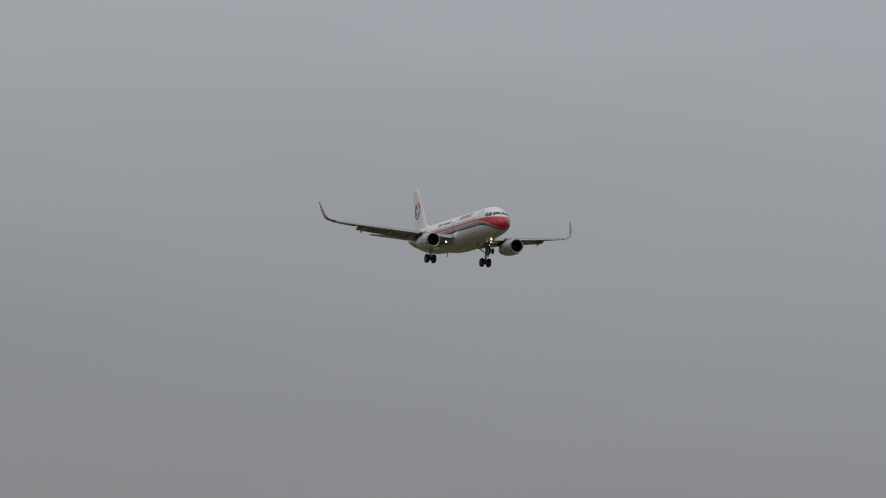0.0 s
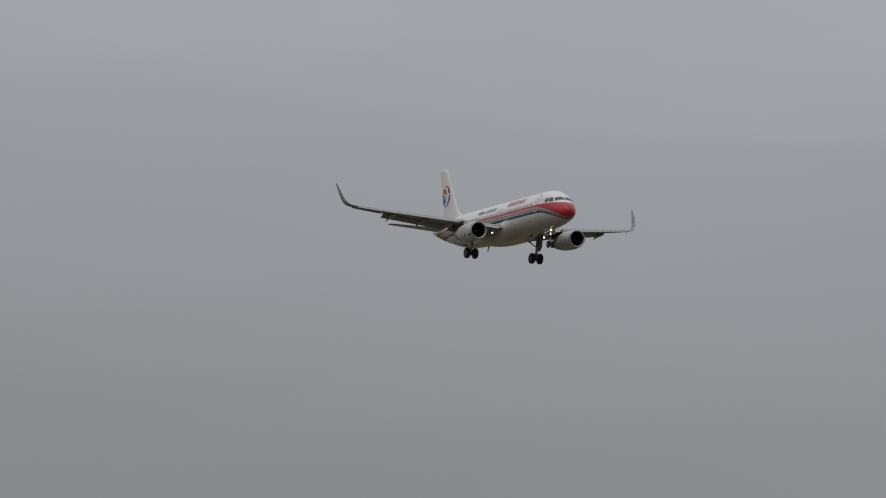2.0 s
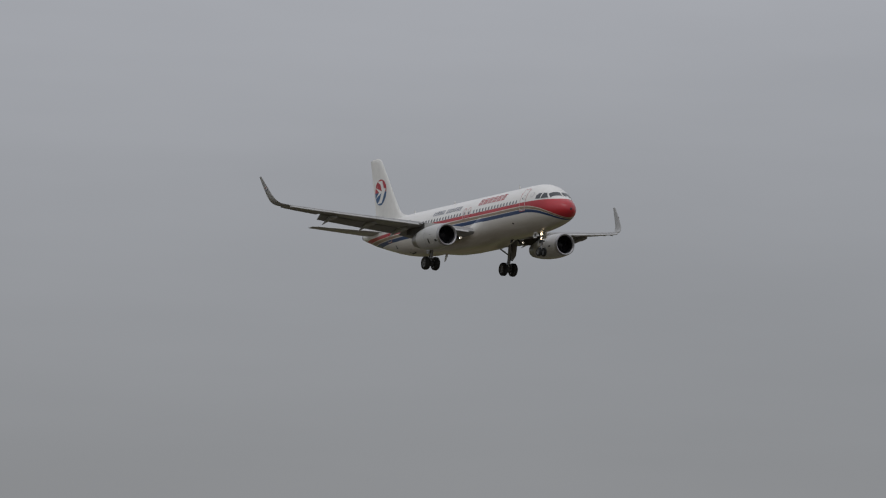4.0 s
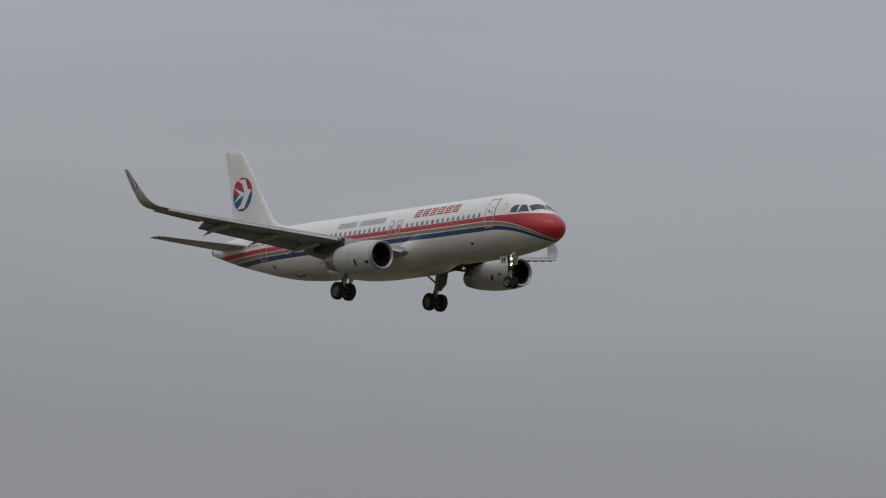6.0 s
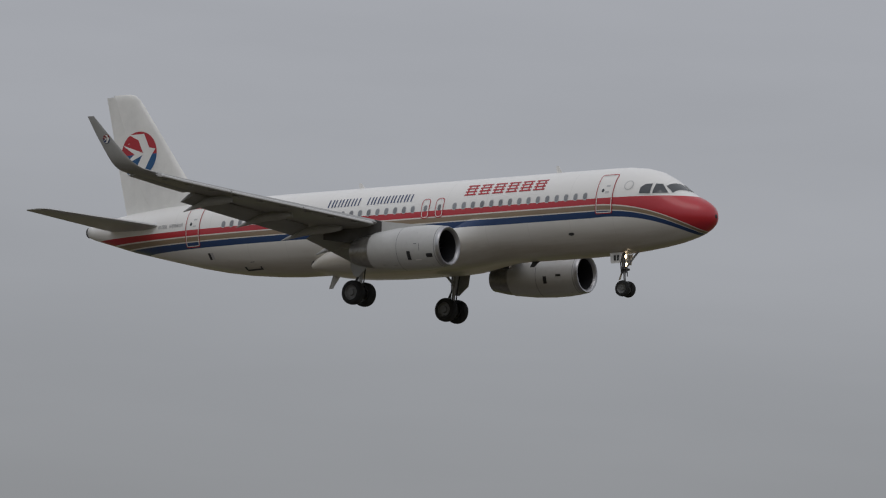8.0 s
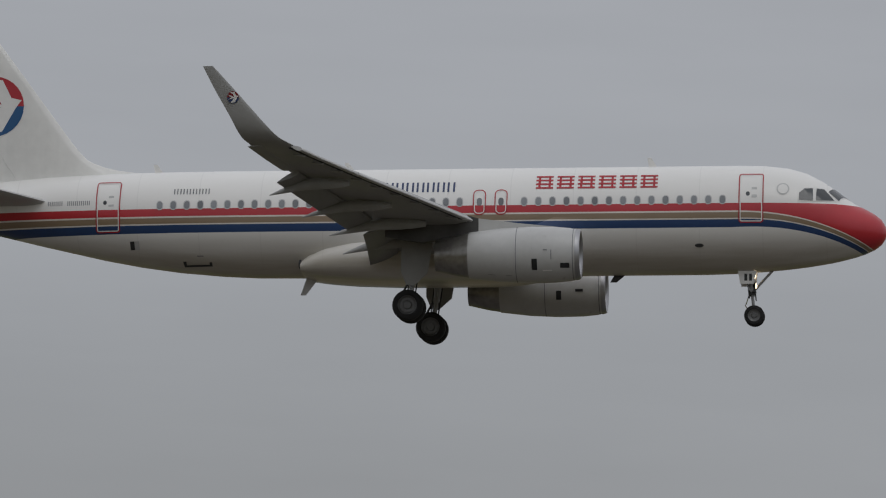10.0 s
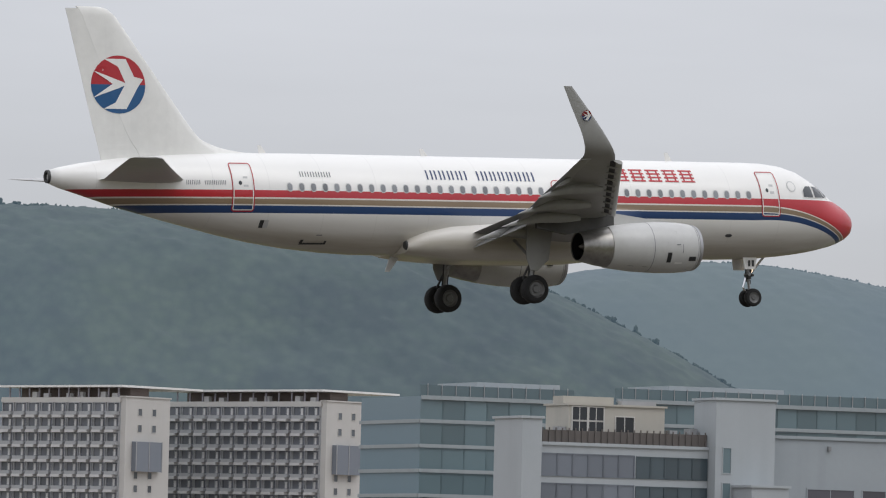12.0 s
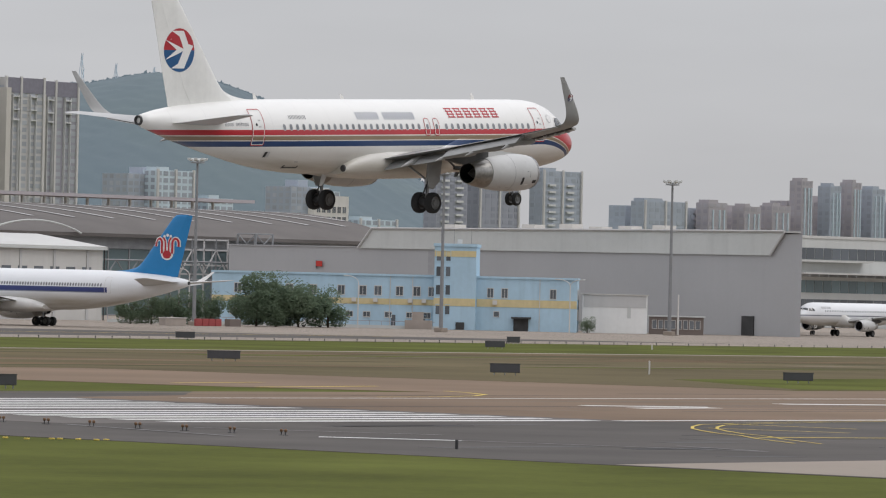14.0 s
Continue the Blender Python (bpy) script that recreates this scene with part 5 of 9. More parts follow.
RIDGE_NEAR = ridge(-15, 1.15, 1.2, (0.3, 0.2, 0.61, 0.75, 0.51, 1.36, 0.88, 0.88, 1.63, 1.68, 1.52, 1.55, 1.45, 1.9, 1.76, 1.85, 2.51, 1.56, 2.42, 2.17, 2.13, 1.96, 2.44, 2.13, 2.21, 2.06, 2.12, 1.92, 1.96, 1.82, 1.89, 1.98, 1.94, 1.88, 1.78, 1.73, 1.5, 1.17, 0.8, 0.48, 0.23, 0.14))
RIDGE_MID = ridge(0, 0.95, 1.05, (0.69, 0.49, 1.19, 1.38, 1.81, 1.92, 2.38, 2.04, 1.85, 2.29, 2.19, 2.22, 2.03, 2.01, 2.14, 1.8, 1.89, 1.53, 1.97, 1.76, 1.95, 1.68, 1.38, 1.2, 0.64))
RIDGE_FAR = ((20.84, 6.48, 2.35), (28.5, 4.26, 2.51), (33.71, 2.74, 2.09), (36.05, 2.0, 1.93), (37.39, 0.92, 0.62), (38.35, 0.5, 0.14), (39.61, 2.83, 2.85), (43.13, 1.51, 1.56), (44.85, 0.35, 0.10), (45.58, 1.53, 1.01), (47.26, 2.44, 1.47))
# the blue emission of each stands in for haze in the air
HAZE_GLOW_NEAR = hill_material("wooded_hill", (0.021, 0.0285, 0.0185), (0.45, 0.70, 0.95), (0.156, 0.086), 0.45, 1.68)
HAZE_GLOW_MID = hill_material("wooded_hill_in_mist", (0.020, 0.026, 0.023), (0.50, 0.74, 0.99), (0.185, 0.175), 0.75, 1.3)
HAZE_GLOW_FAR = hill_material("far_wooded_hill", (0.024, 0.032, 0.027), (0.57, 0.77, 0.97), (0.163, 0.163), 0.85, 1.16)
hill("backdrop_hill", RIDGE_NEAR, -15.0, 32.5, 2600, 560, HAZE_GLOW_NEAR, "green wooded hill with haze added as a blue glow", 1.0, 3.0, 0.5)
hill("backdrop_hill_mid", RIDGE_MID, -1.0, 24.0, 3700, 420, HAZE_GLOW_MID, "blue-green wooded ridge with mist added as a glow", 9.0, 3.0, 0.5)
hill("backdrop_hill_far", RIDGE_FAR, 19.0, 53.0, 4300, 500, HAZE_GLOW_FAR, "wooded hill behind the airport with a blue haze glow", 7.0, 4.0, 0.6)


def ridge_trees():
    """Single crowns that stand out along the skyline of the hills."""
    rng = random.Random(11)
    blob = bmesh.new()
    bmesh.ops.create_icosphere(blob, subdivisions=1, radius=1.0)
    blob.verts.ensure_lookup_table()
    shape, tris = [v.co.copy() for v in blob.verts], [[v.index for v in f.verts] for f in blob.faces]
    blob.free()
    # the crowns share the hills' haze emission
    for name, bumps, a0, a1, far, mat in (("backdrop_ridge_trees", RIDGE_NEAR, -11.5, 30.0, 2600, HAZE_GLOW_NEAR), ("backdrop_ridge_trees_mid", RIDGE_MID, 3.0, 21.0, 3700, HAZE_GLOW_MID), ("backdrop_ridge_trees_far", RIDGE_FAR, 27.0, 49.0, 4300, HAZE_GLOW_FAR)):
        vs, fs, a = [], [], a0
        while a < a1:
            a += rng.uniform(0.003, 0.036) * (1.8 if noise.noise((a * 1.7, far, 0.5)) < -0.1 else 0.8)
            rise = sum(h * math.exp(-((a - c) / w) ** 2) for c, w, h in bumps)
            top = 6.8 + far * math.tan(radians(max(0.05, rise)))
            x, y = (far - 4) * math.sin(radians(a)), (far - 4) * math.cos(radians(a))
            h = (rng.uniform(0.2, 2.0) + (rng.uniform(1.0, 3.2) if rng.random() < 0.10 else 0.0)) * (0.55 if far > 4000 else 1.0)
            for k in range(rng.randint(3, 6)):
                c = Vector((x + rng.uniform(-2.4, 2.4), y + rng.uniform(-2, 2), top - (4.6 if far > 4000 else 3.9) + h * rng.uniform(0.0, 1.0)))
                q = Euler((rng.random() * 0.5, rng.random() * 0.5, rng.random() * 3)).to_matrix() @ Matrix.Diagonal((rng.uniform(0.6, 1.7), rng.uniform(0.6, 1.7), rng.uniform(0.8, 2.1)))
                n = len(vs)
                vs += [tuple(c + q @ (v * rng.uniform(0.75, 1.2))) for v in shape]
                fs += [tuple(n + t for t in tri) for tri in tris]
        me = bpy.data.meshes.new(name)
        me.from_pydata(vs, [], fs)
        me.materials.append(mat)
        tagged(new(name, me), "ragged tree crowns along the hill skyline", "trees", kind="stuff")


ridge_trees()


# ---- buildings
M.update({
    "white_wall": surface("white_render_wall", (0.565, 0.55, 0.52), 0.75, fine=1.2, coarse=0.12, vary=0.06, bump=0.05, streak=0.18),
    "grey_white": surface("pale_grey_cladding", (0.50, 0.495, 0.485), 0.7, fine=1.2, coarse=0.12, vary=0.07, bump=0.05, streak=0.15),
    "warm_white": surface("warm_white_render", (0.60, 0.575, 0.54), 0.8, fine=1.2, coarse=0.15, vary=0.07, bump=0.05, streak=0.2),
    "grey_wall": surface("grey_corrugated_cladding", (0.385, 0.385, 0.39), 0.65, fine=1.5, coarse=0.08, vary=0.05, bump=0.05, streak=0.05),
    "grey_fascia": surface("pale_grey_fascia", (0.53, 0.54, 0.52), 0.65, fine=1.5, coarse=0.1, vary=0.07, bump=0.05, streak=0.15),
    "dark_roof": surface("dark_grey_metal_roof", (0.120, 0.108, 0.100), 0.85, fine=1.2, coarse=0.1, vary=0.14, bump=0.05, streak=0.1),
    "roof_rib": surface("pale_roof_rib", (0.46, 0.45, 0.44), 0.6, vary=0.08),
    "white_roof": surface("white_metal_roof", (0.53, 0.525, 0.50), 0.5, fine=1.0, coarse=0.1, vary=0.07, bump=0.03, streak=0.12),
    "sky_blue": surface("sky_blue_painted_wall", (0.40, 0.555, 0.66), 0.8, fine=1.2, coarse=0.15, vary=0.08, bump=0.05, streak=0.2),
    "cream_band": surface("cream_yellow_painted_band", (0.60, 0.50, 0.28), 0.8, fine=1.2, vary=0.07, streak=0.15),
    "pink": surface("salmon_pink_wall", (0.55, 0.365, 0.335), 0.8, fine=1.0, coarse=0.1, vary=0.07, streak=0.12),
    "beige": surface("beige_tower_wall", (0.52, 0.505, 0.49), 0.8, fine=0.6, coarse=0.04, vary=0.08, streak=0.1),
    "brown": surface("brown_grey_tower_wall", (0.335, 0.325, 0.36), 0.8, fine=0.6, coarse=0.04, vary=0.1, streak=0.1),
    # haze is mixed into the base colour of these four town walls
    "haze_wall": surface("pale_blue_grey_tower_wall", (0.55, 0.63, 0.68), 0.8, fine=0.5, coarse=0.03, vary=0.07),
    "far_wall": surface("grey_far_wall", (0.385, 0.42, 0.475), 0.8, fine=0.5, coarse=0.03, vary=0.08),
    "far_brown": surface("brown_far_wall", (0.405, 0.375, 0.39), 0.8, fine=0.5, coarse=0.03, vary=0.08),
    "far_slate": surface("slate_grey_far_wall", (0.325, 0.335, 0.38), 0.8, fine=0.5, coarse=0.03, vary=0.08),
    "brick_red": surface("dull_red_wall", (0.32, 0.24, 0.22), 0.8, fine=1, coarse=0.1, vary=0.1),
    "office_cream": surface("cream_roof_house_render", (0.44, 0.42, 0.37), 0.8, fine=1.2, coarse=0.15, vary=0.06, bump=0.05, streak=0.15),
    "glass_band": surface("pale_floor_band", (0.29, 0.325, 0.335), 0.6, fine=1.2, vary=0.06, streak=0.1),
    "spandrel": surface("grey_spandrel_panel", (0.27, 0.29, 0.295), 0.6, fine=1.2, vary=0.06),
    "glass_smoke": pane("smoky_curtain_glass", (0.13, 0.145, 0.16), 0.12, 0.12),
    # these three are paled towards their walls to paint in haze
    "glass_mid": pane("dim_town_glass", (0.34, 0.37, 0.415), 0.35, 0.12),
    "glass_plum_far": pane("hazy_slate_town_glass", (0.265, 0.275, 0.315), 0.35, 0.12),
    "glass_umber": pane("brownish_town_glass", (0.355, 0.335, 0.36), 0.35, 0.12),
    "glass_curtain": pane("grey_green_curtain_glass", (0.20, 0.265, 0.27), 0.12, 0.15),
    "glass_blue": pane("blue_grey_facade_glass", (0.17, 0.235, 0.27), 0.12, 0.1),
    "glass_teal": pane("teal_facade_glass", (0.120, 0.172, 0.188), 0.10, 0.22),
    "glass_black": pane("black_window_glass", (0.022, 0.025, 0.03), 0.15, 0.3),
    "glass_dark": pane("dark_window_glass", (0.10, 0.112, 0.125), 0.10, 0.3),
    "glass_grey": pane("grey_window_glass", (0.16, 0.172, 0.185), 0.14, 0.10),
    # far glass, lightened in colour for haze
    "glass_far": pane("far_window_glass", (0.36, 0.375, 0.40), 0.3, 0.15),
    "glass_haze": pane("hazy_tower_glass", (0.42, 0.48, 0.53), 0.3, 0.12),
    "inside": surface("dim_hangar_inside", (0.62, 0.65, 0.70), 0.8, fine=1.0, coarse=0.2, vary=0.15),
    "steel": surface("painted_steel_frame", (0.34, 0.345, 0.35), 0.5, 0.2, fine=3, vary=0.12),
    "mast": surface("galvanised_mast", (0.24, 0.245, 0.25), 0.5, 0.4, fine=3, vary=0.12),
    "banner_blue": surface("bright_blue_banner", (0.07, 0.25, 0.42), 0.6, fine=1.5, vary=0.1),
    "dark_letter": surface("dark_grey_sign_letters", (0.05, 0.052, 0.06), 0.5, vary=0.1),
    "flag_red": surface("red_flag_cloth", (0.5, 0.04, 0.03), 0.8, vary=0.1),
})


def window_unit(w, h, t, depth):
    """A frame with its reveal and pane in one piece; a wide unit has a mullion."""
    bm = bmesh.new()
    ring = lambda x, z0, z1, y: [bm.verts.new(p) for p in ((-x, y, z0), (x, y, z0), (x, y, z1), (-x, y, z1))]
    rings = [ring(w / 2 + t, -t, h + t, 0.02), ring(w / 2 + t, -t, h + t, -depth), ring(w / 2, 0, h, -depth), ring(w / 2, 0, h, -0.03)]
    for a, b in zip(rings, rings[1:]):
        for k in range(4):
            bm.faces.new((a[k], a[(k + 1) % 4], b[(k + 1) % 4], b[k]))
    q = rings[-1]
    if w > 1.2:
        m = max(0.05, t * 0.4)
        lo = [bm.verts.new((x, -0.03, 0)) for x in (-m, m)]
        hi = [bm.verts.new((x, -0.03, h)) for x in (-m, m)]
        bm.faces.new((q[0], lo[0], hi[0], q[3])).material_index = 1
        bm.faces.new((lo[0], lo[1], hi[1], hi[0]))
        bm.faces.new((lo[1], q[1], q[2], hi[1])).material_index = 1
    else:
        bm.faces.new(q).material_index = 1
    return bm


class Block:
    """A building as a thing: a shell of walls on a footprint, and parts set into its front (-y) or its end (-x)."""

    def __init__(self, name, x0, y0, x1, y1, h, wall, label, category="building", group="", roof=None, parapet=0.5):
        self.x0, self.y0, self.x1, self.y1, self.h = x0, y0, x1, y1, h
        self.ob = root(name, pose(x0, y0, 0), label, category, group)
        w, d = x1 - x0, y1 - y0
        self.wall = part("wall", boxes((0, 0, -0.3, w, d, h)), wall, self.ob)
        if roof:
            part("roof", boxes((-0.25, -0.25, h, w + 0.25, d + 0.25, h + parapet)), roof, self.ob)
        self.stock = {}

    def windows(self, face, cols, rows, w, h, mat, name="window", frame=None, depth=0.12):
        """Window units at the column places and sill heights; face 'front' measures along x, 'end' along y."""
        key = (face, w, h, id(mat), name)
        for c in cols:
            for z in rows:
                m = pose(c - self.x0, 0, z) if face == "front" else pose(0, c - self.y0, z, 0, 0, -90)
                if key in self.stock:
                    again(self.stock[key], self.ob, m)
                    continue
                t = min(0.14, w * 0.09)
                bm = window_unit(w, h, t, depth)
                self.stock[key] = link(name, bm, [frame or M["white_wall"], mat], self.ob, "", None, m)

    def band(self, face, a0, a1, z0, z1, mat, name="band", out=0.06):
        if face == "front":
            b = (a0 - self.x0, -out, z0, a1 - self.x0, 0.02, z1)
        else:
            b = (-out, a0 - self.y0, z0, 0.02, a1 - self.y0, z1)
        return part(name, boxes(b), mat, self.ob)

    def box(self, name, x0, y0, z0, x1, y1, z1, mat, label=""):
        return part(name, boxes((x0 - self.x0, y0 - self.y0, z0, x1 - self.x0, y1 - self.y0, z1)), mat, self.ob, label)


def steps(a, b, n):
    return [a + (b - a) * (i + 0.5) / n for i in range(n)]


def airline_hangar():
    """White hangar with an open door, a sign over it and one leaf pushed aside."""
    x0, x1, y0, h = 377.6, 440.5, 640.0, 27.8
    ob = root("hangar", pose(x0, y0, 0), "white hangar with open door and airline sign above", "hangar")
    W = x1 - x0
    part("pier", boxes((0, 0, 0, 2.1, 3, 17.8)), M["office_wall"], ob)
    part("pier", boxes((W - 3.3, 0, 0, W, 3, 17.8)), M["office_wall"], ob)
    part("lintel_wall", boxes((0, 0, 17.8, W, 3, h)), M["office_wall"], ob)
    part("side_wall", boxes((0, 3, 0, 1, 60, 25)), M["office_wall"], ob)
    part("side_wall", boxes((W - 1, 3, 0, W, 60, 25)), M["office_wall"], ob)
    part("back_wall", boxes((1, 41, 0, W - 1, 42, 25)), M["inside"], ob)
    # pale liner, added to throw light back into the hangar
    [part("ceiling_liner", boxes((1, a, 24.4, W - 1, b, 24.8)), M["inside"], ob) for a, b in ((3, 7.5), (12.5, 16.5), (21.5, 25.5), (30.5, 41))]
    for a, b in ((3, 7.5), (12.5, 16.5), (21.5, 25.5), (30.5, 60)):
        part("roof", boxes((0, a, 25, W, b, 25.8)), M["dark_roof"], ob)
    # shadowless roof strips, added so that daylight brightens the inside
    for a, b in ((7.5, 12.5), (16.5, 21.5), (25.5, 30.5)):
        part("skylight", boxes((0, a, 25.2, W, b, 25.3)), M["skylight"], ob, "added roof strip that lets daylight in").visible_shadow = False
    part("floor_slab", boxes((0, 0, 0.02, W, 60, 0.12)), M["concrete"], ob)
    n = 22
    first = None
    for i in range(n):
        m = pose(2.3 + (W - 5.4) * (i + 0.5) / n, -0.02, 20.3)
        if first:
            again(first, ob, m)
        else:
            first = part("clerestory_pane", boxes((-(W - 5.4) / n / 2 + 0.06, -0.05, 0, (W - 5.4) / n / 2 - 0.06, 0.03, 1.65)), M["glass_grey"], ob, "", None, m)
    for a, b, mat, nm in ((44.0, 51.8, M["office_wall"], "door_leaf"), (52.0, 59.4, M["office_wall"], "door_leaf")):
        leaf = part(nm, boxes((a, 1.2, 0.1, b, 1.6, 17.7)), mat, ob)
    part("banner", boxes((52.4, 1.0, 6.0, 57.8, 1.18, 17.2)), M["banner_blue"], ob, "faded blue banner")
    for z in (9.5, 12.2, 14.8):
        part("banner_line", boxes((52.5, 0.94, z, 57.7, 0.99, z + 0.12)), M["office_wall"], ob)
    part("banner_swoosh", slab([(54.2, 0.9, 7.2), (57.7, 0.9, 8.2), (57.7, 0.9, 10.8), (56.4, 0.9, 9.6), (54.0, 0.9, 9.9), (55.4, 0.9, 9.0)], (0, 1, 0), 0.06), M["office_wall"], ob)
    # lettering as plain bars
    for i in range(4):
        part("sign_bar", boxes((7.7 + i * 3.0, -0.16, 24.95, 9.7 + i * 3.0, 0, 25.3), (7.7 + i * 3.0, -0.16, 25.65, 9.7 + i * 3.0, 0, 26.0), (7.7 + i * 3.0, -0.16, 26.35, 9.7 + i * 3.0, 0, 26.7)), M["dark_letter"], ob)
    for i in range(15):
        if i != 7:
            a = 7.5 + i * 0.985
            part("sign_bar", boxes((a, -0.14, 23.05, a + 0.24, 0, 24.05), (a + 0.48, -0.14, 23.05, a + 0.72, 0, 24.05)), M["dark_letter"], ob)
    sunburst(lambda u, v: Vector((5.2 + u * 2.3, -0.12, 25.0 + v * 2.6)), ob, (0, -1, 0), 0.06)
    for u in (14.0, 28.0, 42.0, 62.0):
        part("roof_floodlight", boxes((u, -0.9, h, u + 1.0, 0.2, h + 0.35), (u + 0.4, -0.2, h - 0.2, u + 0.6, 0.0, h + 0.1)), M["mast"], ob)
    # stands and crates in the dim inside
    rng = random.Random(3)
    for i in range(5):
        x = 16 + i * 5.5
        part("work_stand", boxes((x, 30, 0.1, x + rng.uniform(2, 4), 33, rng.uniform(3, 6)), (x + 0.3, 29.6, 0.1, x + 0.6, 30, 7.0)), M["steel"], ob)
    part("parked_fuselage_panel", boxes((33.5, 20, 8.6, 38.5, 21, 10.8)), M["glass_teal"], ob)
    return ob


def sunburst(place, parent, normal, lift):
    """A fan of flame-coloured feathers that rises from a blue curve, as plain shapes."""
    for i in range(8):
        a = radians(12 + i * 15)
        c, s = math.cos(a), math.sin(a)
        tip, w = 0.98 + 0.14 * math.sin(i * 0.75), 0.085
        foot = (-0.05 + 0.24 * c, -0.22 + 0.24 * s)
        bend = 0.16
        pts = [(foot[0] + w * 0.6 * s, foot[1] - w * 0.6 * c), (foot[0] + 0.5 * tip * c + w * s, foot[1] + 0.5 * tip * s - w * c), (foot[0] + tip * math.cos(a + bend), foot[1] + tip * math.sin(a + bend)),
               (foot[0] + 0.5 * tip * c - w * s, foot[1] + 0.5 * tip * s + w * c), (foot[0] - w * 0.6 * s, foot[1] + w * 0.6 * c)]
        part("emblem_feather", slab([place(u, v) for u, v in pts], normal, lift), M["petal_c"] if i < 2 else M["petal_b"] if i < 5 else M["petal_a"], parent)
    curve = ((-0.85, -0.02), (-0.62, -0.34), (-0.20, -0.62), (0.25, -0.62), (0.62, -0.36), (0.84, -0.08), (0.40, -0.20), (0.02, -0.16), (-0.28, -0.26), (-0.58, -0.10))
    part("emblem_curve", slab([place(u, v) for u, v in curve], normal, lift * 1.2), M["logo_blue"], parent)


M["office_wall"] = surface("pale_grey_office_wall", (0.375, 0.405, 0.42), 0.75, fine=1.2, coarse=0.12, vary=0.05, bump=0.05, streak=0.10)
M["skylight"] = pane("milky_skylight_sheet", (0.55, 0.57, 0.58), 0.4, 0.05)
M["petal_a"] = surface("orange_paint", (0.62, 0.18, 0.03), 0.5, vary=0.1, bump=0)
M["petal_c"] = surface("plum_paint", (0.16, 0.05, 0.16), 0.5, vary=0.1, bump=0)
M["petal_b"] = surface("crimson_paint", (0.42, 0.03, 0.06), 0.5, vary=0.1, bump=0)


M["annex_wall"] = surface("cool_grey_annex_paint", (0.312, 0.346, 0.366), 0.75, fine=1.2, coarse=0.12, vary=0.06, bump=0.03, streak=0.12)
M["glass_slate"] = pane("slate_blue_ribbon_glass", (0.165, 0.185, 0.215), 0.12, 0.12)
M["glass_ink"] = pane("inky_ribbon_glass", (0.07, 0.095, 0.11), 0.12, 0.15)
M["glass_plum"] = pane("dark_plum_window_glass", (0.085, 0.083, 0.098), 0.3, 0.2)


